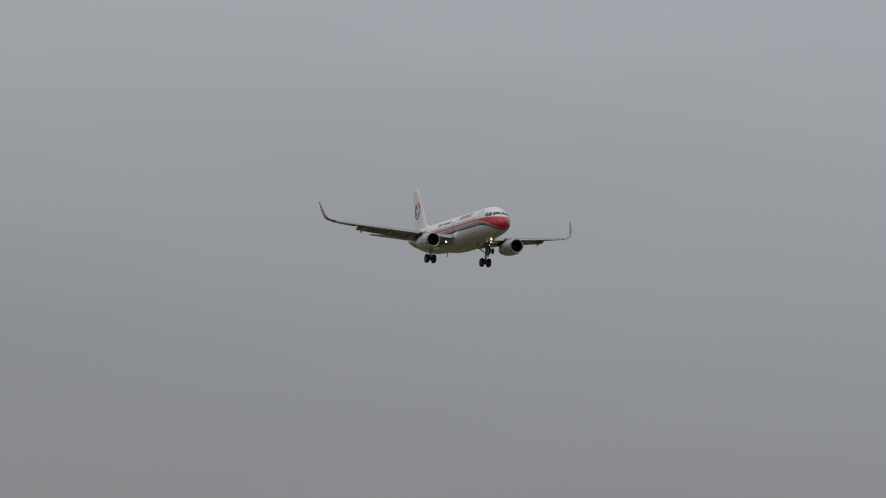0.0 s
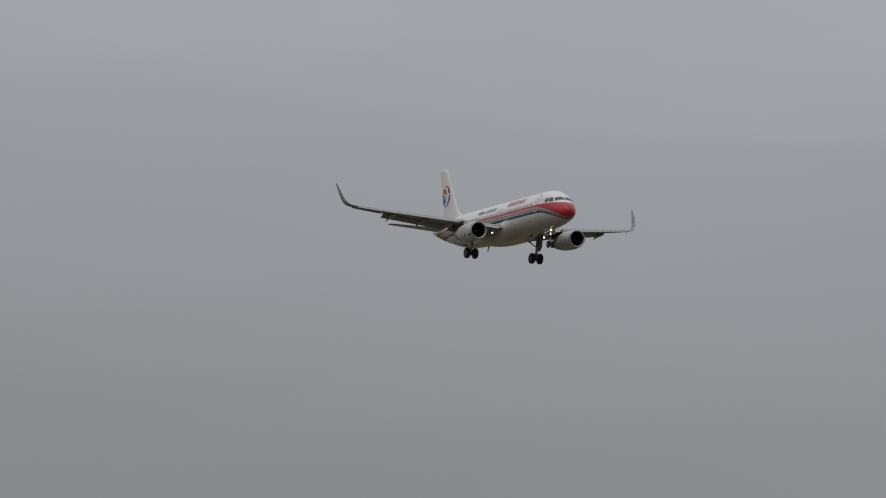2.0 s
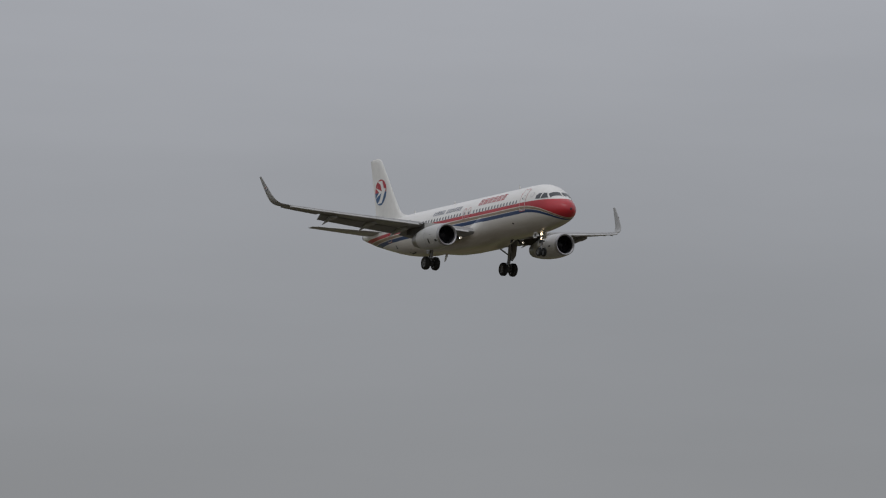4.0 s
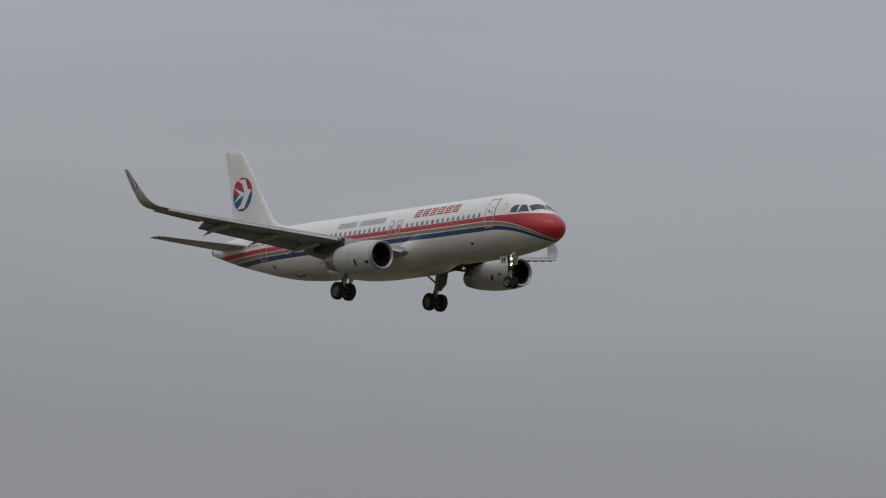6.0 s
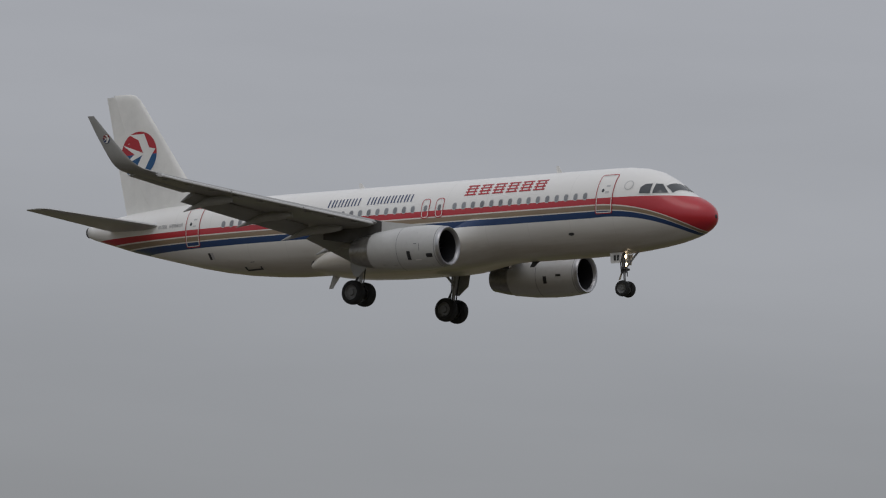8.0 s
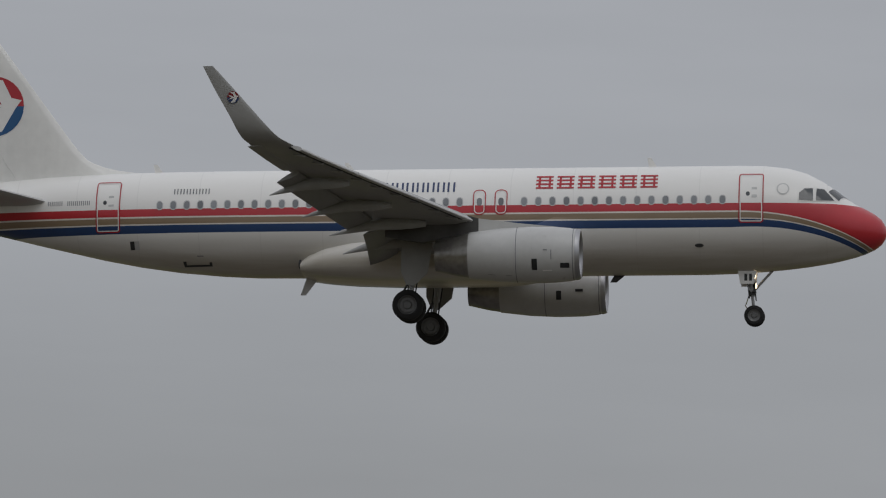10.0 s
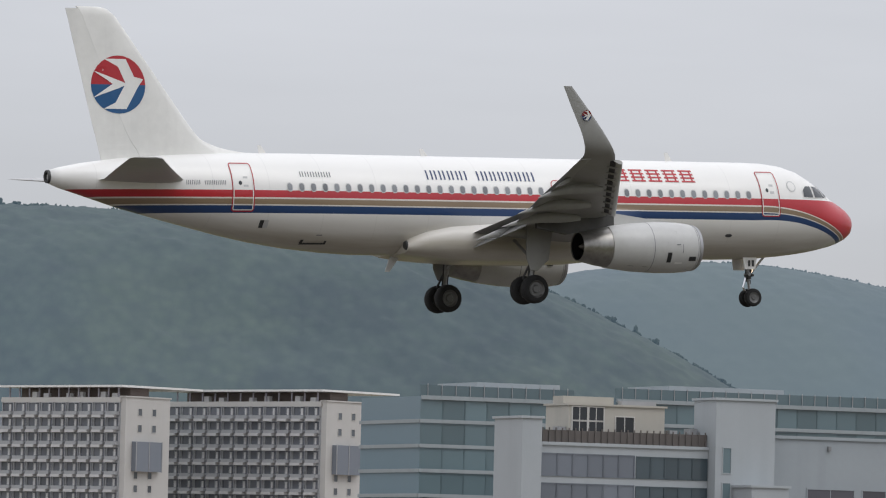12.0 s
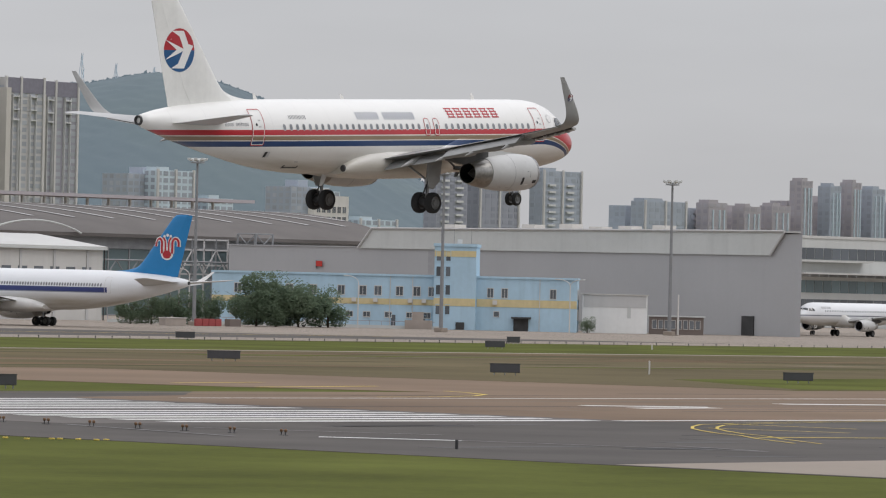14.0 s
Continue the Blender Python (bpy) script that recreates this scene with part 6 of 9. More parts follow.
def offices_by_the_hangar():
    a = Block("hangar_annex", 345.4, 641, 377.5, 690, 25.0, M["annex_wall"], "pale grey hangar annex with ribbon windows", "building", roof=M["annex_wall"], parapet=0.4)
    for c in ((350.3 + 356.9) / 2, (358.2 + 365) / 2, (366.6 + 373.7) / 2):
        a.windows("front", [c], (13.2, 17.1), 6.7, 1.6, M["glass_plum"], frame=M["annex_wall"])
    a.windows("front", [352.2, 359.2, 363.4, 367.6, 371.8], (8.0, 4.0), 2.9, 1.9, M["glass_plum"], frame=M["annex_wall"])
    for x in (353.0, 370.0):
        a.box("wall_lamp", x, 640.6, 23.6, x + 0.4, 641, 24.2, M["mast"])
    b = Block("stair_block", 336.0, 639, 344.4, 645, 29.5, M["office_wall"], "white stair block with slit windows", "building", roof=M["office_wall"], parapet=0.3)
    b.windows("front", [337.6], (4.0, 8.0, 12.0, 16.0, 20.4), 1.1, 3.1, M["glass_teal"], frame=M["office_wall"])
    c = Block("low_block", 338.6, 634, 343.8, 639, 18.6, M["office_wall"], "low white block with paired windows", "building", roof=M["office_wall"], parapet=0.3)
    c.windows("front", [339.9, 342.5], (3.6, 7.6, 11.4, 15.2), 2.1, 1.9, M["glass_plum"], frame=M["office_wall"])
    c.windows("end", [637], (7.6, 11.4, 15.2), 1.6, 1.9, M["glass_plum"], frame=M["office_wall"])
    d = Block("office_building", 312.4, 641, 336.0, 650, 23.2, M["office_wall"], "white office building with ribbon windows and roof rail", "building", roof=M["office_wall"], parapet=0.4)
    for z in (1.0, 4.7, 8.4, 12.1, 15.8, 19.5):
        d.windows("front", steps(312.8, 325.6, 6), (z,), 2.05, 2.6, M["glass_slate"], frame=M["glass_slate"])
        d.windows("front", steps(326.0, 335.8, 5), (z,), 1.9, 2.5, M["glass_ink"], frame=M["glass_ink"])
    for x in steps(312.4, 336.0, 26):
        d.box("roof_rail_post", x, 641, 23.6, x + 0.12, 641.15, 25.4, M["dark_roof"])
    d.box("roof_rail_panel", 312.5, 641.2, 23.6, 335.9, 641.3, 25.1, M["dark_roof"])
    p = Block("roof_house", 317.4, 643, 330.8, 649.5, 28.3, M["office_cream"], "cream roof house with dark windows", "building", roof=M["office_cream"], parapet=0.25)
    p.windows("front", [318.9, 321.2], (24.7, 26.5), 2.0, 1.6, M["glass_black"], frame=M["white_wall"])
    p.windows("front", [325.2], (24.7,), 2.5, 2.3, M["glass_black"], frame=M["white_wall"])
    p.box("water_tank", 317.6, 645, 28.5, 324.6, 648, 29.5, M["office_cream"])
    p.box("roof_duct", 325.4, 644.2, 28.5, 330.2, 645.4, 29.1, M["steel"])
    for x in (316.2, 331.8, 334.6):
        p.box("roof_tank", x, 643.5, 23.6, x + 1.1, 645, 25.6 + 0.3 * (x > 332), M["steel"])
    e = Block("corner_block", 309.6, 640, 312.3, 648, 26.4, M["office_wall"], "plain grey corner block", "building", roof=M["office_wall"], parapet=0.3)
    # long teal glass building behind
    for x0, x1, h, lab in ((360.4, 386.0, 33.4, "teal glass building with white floor bands"), (393.0, 497.0, 34.0, "long teal glass building behind the hangar")):
        g = Block("glass_building", x0, 780, x1, 801.6, h, M["glass_blue"], lab, "building", "teal glass buildings")
        z = h
        g.band("front", x0, x1, h - 0.5, h + 0.1, M["glass_band"], "roof_edge", 0.5)
        while z > 12:
            z -= 3.7
            g.band("front", x0 - 0.2, x1, z - 0.28, z + 0.26, M["glass_band"], "floor_band", 0.3)
            g.band("end", 780, 801.6, z - 0.28, z + 0.26, M["glass_band"], "floor_band", 0.3)
            n = int((x1 - x0) / 3.4)
            wd = (x1 - x0) / n
            g.windows("front", steps(x0, x1, n), (z + 0.4,), wd - 0.2, 2.75, M["glass_teal"], "facade_pane", M["glass_teal"], 0.1)
        for c in steps(x0, x1, int((x1 - x0) / 2.2)):
            g.box("roof_rail_post", c, 780.2, h, c + 0.1, 780.3, h + 1.9, M["steel"])
        g.box("roof_rail_glass", x0, 780.35, h, x1, 780.42, h + 1.7, M["glass_teal"])
        g.box("plant_room", x0 + 12, 786, h, x0 + 32 if x1 > 400 else x0 + 26, 800, h + 2.6, M["office_wall"])


M["hotel_wall"] = surface("grey_hotel_wall", (0.36, 0.37, 0.38), 0.8, fine=1, coarse=0.1, vary=0.06, streak=0.1)
M["hotel_front"] = surface("pale_balcony_front", (0.56, 0.56, 0.555), 0.8, fine=1, coarse=0.1, vary=0.06, streak=0.12)
M["hotel_tower"] = surface("pale_stair_tower_render", (0.50, 0.49, 0.465), 0.8, fine=1, coarse=0.1, vary=0.05, streak=0.12)
M["hotel_glass"] = pane("dim_hotel_glass", (0.15, 0.16, 0.18), 0.15, 0.2)


def balcony_hotel():
    """Two hotel slabs seen at their corners: long balcony fronts that run back, and cream end walls."""
    lab = "grey hotel slab with rows of balconies under a thin white roof"
    for k, (cx, cy, L, h) in enumerate(((475.3, 1187.0, 36.6, 43.5), (523.9, 1187.0, 46.8, 44.2))):
        along = (math.cos(radians(65)), -math.sin(radians(65)))
        b = Block("hotel_wing", 0, 0, L, 14, h, M["hotel_wall"], lab, "building", "hotel wings", M["hotel_tower"], 0.45)
        b.ob.matrix_basis = pose(cx - L * along[0], cy - L * along[1], 0, 0, 0, -65)
        n = round(L / 4.3)
        w = L / n
        z = h - 2.2
        while z > 11:
            b.windows("front", steps(0, L, n), (z,), w - 0.7, 1.9, M["hotel_glass"], "balcony_window", M["hotel_wall"], 0.35)
            for c in steps(0, L, n):
                spots = {"balcony_front": pose(c, 0, z - 0.75), "slab_edge": pose(c - w * 0.1, 0, z - 1.35), "curtain": pose(c + w * 0.16, 0, z + 0.1)}
                for name, spec, mat in (("balcony_front", (-w * 0.40, -1.1, 0, w * 0.40, -0.02, 0.75), "hotel_wall"), ("slab_edge", (-w * 0.33, -1.2, 0, w * 0.33, -0.02, 0.58), "hotel_front"), ("curtain", (-0.25, -0.3, 0, 0.25, -0.05, 1.5), "hotel_front")):
                    if name in b.stock:
                        again(b.stock[name], b.ob, spots[name])
                    else:
                        b.stock[name] = part(name, boxes(spec), M[mat], b.ob, "", None, spots[name])
            z -= 3.32
        b.box("roof_edge", 0, -0.35, h - 0.2, L, 0, h + 0.95, M["hotel_tower"])
        b.box("roof_canopy", -0.5, -0.6, h + 3.2, L + 0.8, 26, h + 3.65, M["shed_white"])
        for c in steps(0, L, 12):
            b.box("canopy_post", c, 0.5, h + 0.4, c + 0.25, 0.8, h + 3.2, M["brown"])
        for i, c in enumerate(steps(3, L - 2, 9)):
            if i % 3:
                b.box("roof_unit", c, 1.0, h + 0.4, c + 1.5, 2.0, h + 1.9 + 0.3 * (i % 2), M["hotel_front"])
        b.box("roof_store", 2, 4, h + 0.4, L - 1, 10, h + 3.1, M["brown_sheet"])
        t = Block("hotel_end_wall", 0, 0, 14.4, 1.5, h + 0.95, M["hotel_tower"], "cream end wall of the hotel with small windows", "building", "hotel end walls", M["hotel_tower"], 0.3)
        t.ob.matrix_basis = pose(cx + along[0] * 1.5, cy + along[1] * 1.5, 0, 0, 0, 25)
        for z in (h - 3.0, h - 6.6, h - 17.0, h - 20.0, h - 23.6):
            t.windows("front", [4.6, 9.2] if h - z < 15 else [3.6, 8.2], (z,), 1.2, 1.5, M["glass_dark"], frame=M["hotel_tower"])
        t.box("glazed_bay", 2.2, -1.4, h - 15.4, 10.6, 0, h - 8.8, M["glass_slate"])
        for c in (2.1, 6.3, 10.5):
            t.box("bay_mullion", c, -1.5, h - 15.5, c + 0.2, -1.38, h - 8.7, M["steel"])
        if k == 0:
            b.box("low_wing", -17, 0, 0, 0, 12, h - 12.6, M["hotel_wall"])
            b.box("low_wing_edge", -17, -0.4, h - 13.4, 0, 0, h - 12.2, M["hotel_tower"])
            for z in (h - 3.0, h - 7.0, h - 11.0):
                b.box("stair_frame", -7.4, 0, z, 0, 0.4, z + 0.4, M["hotel_tower"])
            for c in (-7.4, -3.9):
                b.box("stair_post", c, 0, h - 12.6, c + 0.4, 0.4, h - 2.6, M["hotel_tower"])
            b.box("stair_glass", -7.2, 0.5, h - 12.6, 0, 4, h - 2.8, M["glass_mid"])


def frame_office():
    """Grey portal-framed office with a glass curtain wall."""
    b = Block("framed_office", 481.0, 704, 533.5, 725, 20.6, M["glass_dark"], "grey framed office building with glass curtain wall", "building")
    for x0, x1, z0, z1, nm in ((480.6, 534.6, 20.6, 22.6, "portal_beam"), (532.6, 534.6, 0, 20.6, "portal_leg")):
        b.box(nm, x0, 699.5, z0, x1, 725, z1, M["steel"])
    for x in (486.0, 490.8, 495.3):
        b.box("column", x, 701, 0, x + 0.8, 702, 20.6, M["grey_white"])
    for z in steps(1.0, 20.0, 5):
        b.windows("front", steps(504.0, 532.0, 11), (z - 1.2,), 2.35, 2.5, M["glass_curtain"], "curtain_pane", M["steel"], 0.1)
        b.windows("front", steps(481.5, 503.5, 9), (z - 1.2,), 2.25, 2.6, M["glass_smoke"], "curtain_pane", M["glass_smoke"], 0.1)
        b.band("front", 504.0, 532.2, z - 1.75, z - 1.35, M["spandrel"], "spandrel", 0.10)
    for x in (485.0, 494.0, 503.0, 511.0, 520.0, 527.0, 533.0):
        b.box("roof_floodlight", x, 699.6, 22.6, x + 0.7, 700.4, 23.0, M["mast"])


def white_hangar():
    """White gabled hangar: the gable end looks along the apron, the long side faces it."""
    x0, x1, y0, y1 = 660.5, 711.0, 700.0, 733.0
    ob = root("white_hangar", pose(x0, y0, 0), "long white gabled hangar with small high windows", "hangar")
    W, D = x1 - x0, y1 - y0
    ym = D * 0.5
    ring = [(0, -0.2), (D, -0.2), (D, 12.4), (ym, 14.3), (0, 12.4)]
    part("wall", loft([[(0, y, z) for y, z in ring], [(W, y, z) for y, z in ring]]), M["white_wall"], ob)
    for sgn in (0, 1):
        pts = [(-0.6, -0.7, 12.45), (W + 0.4, -0.7, 12.45), (W + 0.4, ym, 14.55), (-0.6, ym, 14.55)] if not sgn else [(-0.6, D + 0.7, 12.45), (W + 0.4, D + 0.7, 12.45), (W + 0.4, ym, 14.55), (-0.6, ym, 14.55)]
        part("roof_slope", slab(pts, (0, 0, 1), 0.3), M["white_roof"], ob)
    def unit(face, c, z, w, h, mat):
        m = pose(c, 0, z) if face == "front" else pose(0, c, z, 0, 0, -90)
        bm = boxes((-w / 2, -0.05, 0, w / 2, 0.04, h))
        return part("window", bm, mat, ob, "", None, m)
    for c in steps(1.5, D - 1.5, 9):
        for z in (5.6, 8.6):
            unit("end", c, z, 1.9, 0.55, M["glass_grey"])
    for c in (ym - 3.4, ym, ym + 3.4):
        unit("end", c, 11.0, 2.1, 1.2, M["glass_dark"])
    for c in (6.0, 14.0, 24.0):
        unit("end", c, 3.2, 1.2, 0.6, M["glass_dark"])
    for c in steps(2, W - 2, 12):
        for z in (5.6, 8.6):
            unit("front", c, z, 2.2, 0.55, M["glass_grey"])
    for c in steps(10, W, 5):
        part("pilaster", boxes((c, -0.2, 0, c + 0.5, 0, 12)), M["grey_white"], ob)
    part("gutter", boxes((-0.5, -0.9, 12.15, W + 0.3, -0.65, 12.45)), M["grey_fascia"], ob)
    part("corner_pipe", tubes(((W + 0.2, -0.2, 0), (W + 0.2, -0.2, 12.3), 0.12)), M["dark"], ob)


M["cargo_roof"] = surface("dull_white_cargo_roof", (0.43, 0.425, 0.41), 0.6, fine=1.0, coarse=0.1, vary=0.08, bump=0.03, streak=0.15)


def low_workshops():
    b = Block("workshop", 635.2, 722, 659.5, 724.5, 12.0, M["grey_white"], "pale grey workshop with large windows", "building", roof=M["grey_fascia"], parapet=0.3)
    for x in (637.0, 643.6, 650.2):
        b.windows("front", [x], (7.1,), 2.8, 2.1, M["glass_dark"], frame=M["white_wall"])
        b.windows("front", [x], (2.4,), 2.8, 2.1, M["glass_dark"], frame=M["white_wall"])
    b2 = Block("pump_house", 625.8, 716, 633.0, 718, 8.0, M["white_wall"], "small white flat-roofed block", "building", roof=M["white_wall"], parapet=0.2)
    b2.windows("front", [628.0, 631.0], (4.2,), 1.6, 1.6, M["glass_dark"], frame=M["white_wall"])
    b3 = Block("blue_grey_store", 689.0, 820.5, 699.5, 834, 13.7, surface("blue_grey_cladding", (0.19, 0.24, 0.31), 0.7, fine=1.5, vary=0.08), "plain blue-grey store building", "building")
    # long white cargo building with a curved roof
    x0, x1, y0 = 627.0, 742.0, 826.0
    ob = root("cargo_building", pose(x0, y0, 0), "long white cargo building with curved roof", "building")
    W = x1 - x0
    prof = [(u * 40.0, 12.2 + 3.6 * math.sin(math.pi * (0.12 + 0.80 * u))) for u in [i / 10 for i in range(11)]]
    part("wall", boxes((0, 0.6, 0, W, 39, 12.0)), M["white_wall"], ob)
    part("roof", loft([[(x, y, z) for y, z in prof] + [(x, y, z - 0.6) for y, z in reversed(prof)] for x in (-2, W + 1)]), M["cargo_roof"], ob, "", 40)
    part("fascia", boxes((-2, -0.4, 12.3, W + 1, -0.1, 14.3)), M["cargo_roof"], ob)
    for c in steps(60, W, 10):
        if not 78 < c < 97:
            part("window", boxes((c - 1.4, 0.5, 7.6, c + 1.4, 0.65, 9.8)), M["glass_dark"], ob)
    for i in range(6):
        part("glazing_pane", boxes((81.2 + i * 2.3, 0.42, 4.0, 81.2 + i * 2.3 + 2.15, 0.62, 11.3)), M["glass_ink"], ob)
    for z in (11.5, 12.3):
        part("beam_chord", boxes((77, -0.2, z, 101, 0.3, z + 0.16)), M["steel"], ob)
    part("beam_web", tubes(*[((77 + i * 1.5, 0, 11.6 + 0.8 * (i % 2)), (78.5 + i * 1.5, 0, 12.4 - 0.8 * (i % 2)), 0.09) for i in range(16)], seg=5), M["steel"], ob)
    for c in (70, 86, 100):
        part("roof_vent", boxes((c, 16, 15.2, c + 3.2, 20, 16.8)), M["glass_band"], ob)
    for x, w, h, lab in ((667.5, 9.0, 16.6, "small white block with a flat roof"), (683.4, 10.0, 20.0, "white upper block with two windows")):
        t = Block("upper_block", x + 3.0, 862 if w > 9 else 858, x + 3.0 + w * 0.7, 866, h, M["white_wall"], lab, "building", roof=M["white_wall"], parapet=0.3)
        t.windows("front", [x + 3.0 + w * 0.4], (h - 2.2, h - 4.2), 1.0, 0.7, M["glass_dark"], frame=M["white_wall"])
    for i, (x, w) in enumerate(((637.0, 10.0), (648.5, 8.0))):
        t = Block("white_flats", x + 22, 870, x + 22 + w, 885, 16.0 - i, M["white_wall"], "low white flats with small windows", "building", "white flats", M["white_wall"], 0.3)
        t.windows("front", steps(x + 22.5, x + 21.5 + w, 4), (8.0, 11.2), 1.3, 1.4, M["glass_dark"], frame=M["white_wall"])


def striped_tunnels():
    """Blue boarding tunnels with white hoops."""
    for k, (x0, x1, y, z0) in enumerate(((596.0, 624.5, 690.0, 3.4), (590.0, 622.0, 728.0, 3.6))):
        ob = root("boarding_tunnel", pose(x0, y, 0), "pale blue covered walkway with white hoops", "walkway", "boarding tunnels")
        n = 13
        z0 += 0.4
        L = (x1 - x0) / n
        for i in range(n):
            # dark panels stand in for the shaded openings under the walkway
            part("lower_panel", boxes((i * L + 0.1, 3.2, 0, i * L + L - 0.1, 3.5, z0 - 0.3)), M["under_shade"] if i % 4 else M["hotel_wall"], ob)
        for i in range(n):
            mat = M["tunnel_white"] if i % 3 == 1 else M["tunnel_blue"]
            r = 2.0 if i % 3 == 1 else 1.95
            arch = [(r * math.cos(math.pi * a / 8) + 2.0, r * 1.05 * math.sin(math.pi * a / 8) + z0) for a in range(9)]
            part("hood", loft([[(i * L + e, yy, zz) for yy, zz in arch] for e in (0.0, L)]), mat, ob, "", 40)
        for i in range(0, n + 1, 3):
            part("post", tubes(((i * L, 0.2, 0), (i * L, 0.2, z0 + 0.1), 0.12), ((i * L, 3.8, 0), (i * L, 3.8, z0 + 0.1), 0.12), seg=6), M["mast"], ob)
        part("floor_deck", boxes((0, 0.1, z0 - 0.25, x1 - x0, 3.9, z0)), M["steel"], ob)


M["tunnel_blue"] = surface("pale_blue_tunnel_skin", (0.31, 0.43, 0.51), 0.6, fine=2, vary=0.08, streak=0.15)
M["tunnel_white"] = surface("white_tunnel_skin", (0.62, 0.65, 0.67), 0.6, fine=2, vary=0.06, streak=0.15)


def apron_stores():
    """Low sheds and a long dark canopy along the apron."""
    c = root("apron_canopy", pose(516, 700, 0), "long dark canopy with grey flat roof", "canopy")
    part("roof_slab", boxes((0, 0, 6.9, 40.5, 9, 7.9)), M["grey_fascia"], c)
    # a dark sheet stands in for the shade below the roof
    part("back_panel", boxes((0.5, 8.5, 0, 40, 8.8, 6.9)), M["under_shade"], c)
    for i in range(9):
        part("post", boxes((0.6 + i * 4.9, 0.3, 0, 0.95 + i * 4.9, 0.65, 6.9)), M["steel"], c)
    b = Block("brown_store", 398, 556, 431.8, 568, 5.1, M["brown_sheet"], "brown sheet-metal store with flat roof", "shed", roof=M["brown_sheet"], parapet=0.2)
    for x in steps(399, 431, 14):
        b.box("sheet_rib", x, 555.9, 0, x + 0.15, 556, 5.5, M["brown_sheet"])
    e = root("cargo_arch", pose(596, 800, 0), "pale curved roof edge of a cargo shed", "roof")
    pts = [(66 * u, 0, 15.6 - 5.2 * u ** 2.2) for u in [i / 12 for i in range(13)]]
    bm = loft([[p, (p[0], p[1], p[2] - 0.9), (p[0], p[1] + 16, p[2] - 0.3), (p[0], p[1] + 16, p[2] + 0.6)] for p in pts])
    part("roof_edge", bm, M["grey_fascia"], e)
    part("shed_wall", loft([[(p[0], 1.0, -0.2), (p[0], 1.0, p[2] - 1.0), (p[0], 14, p[2] - 1.0), (p[0], 14, -0.2)] for p in pts]), M["hotel_wall"], e)


# dark colour that paints in the shade under roofs and decks
M["under_shade"] = surface("dim_canopy_back", (0.10, 0.10, 0.105), 0.8, fine=1, vary=0.15)
M["brown_sheet"] = surface("brown_sheet_metal", (0.155, 0.125, 0.11), 0.7, fine=1.5, coarse=0.2, vary=0.12, streak=0.2)


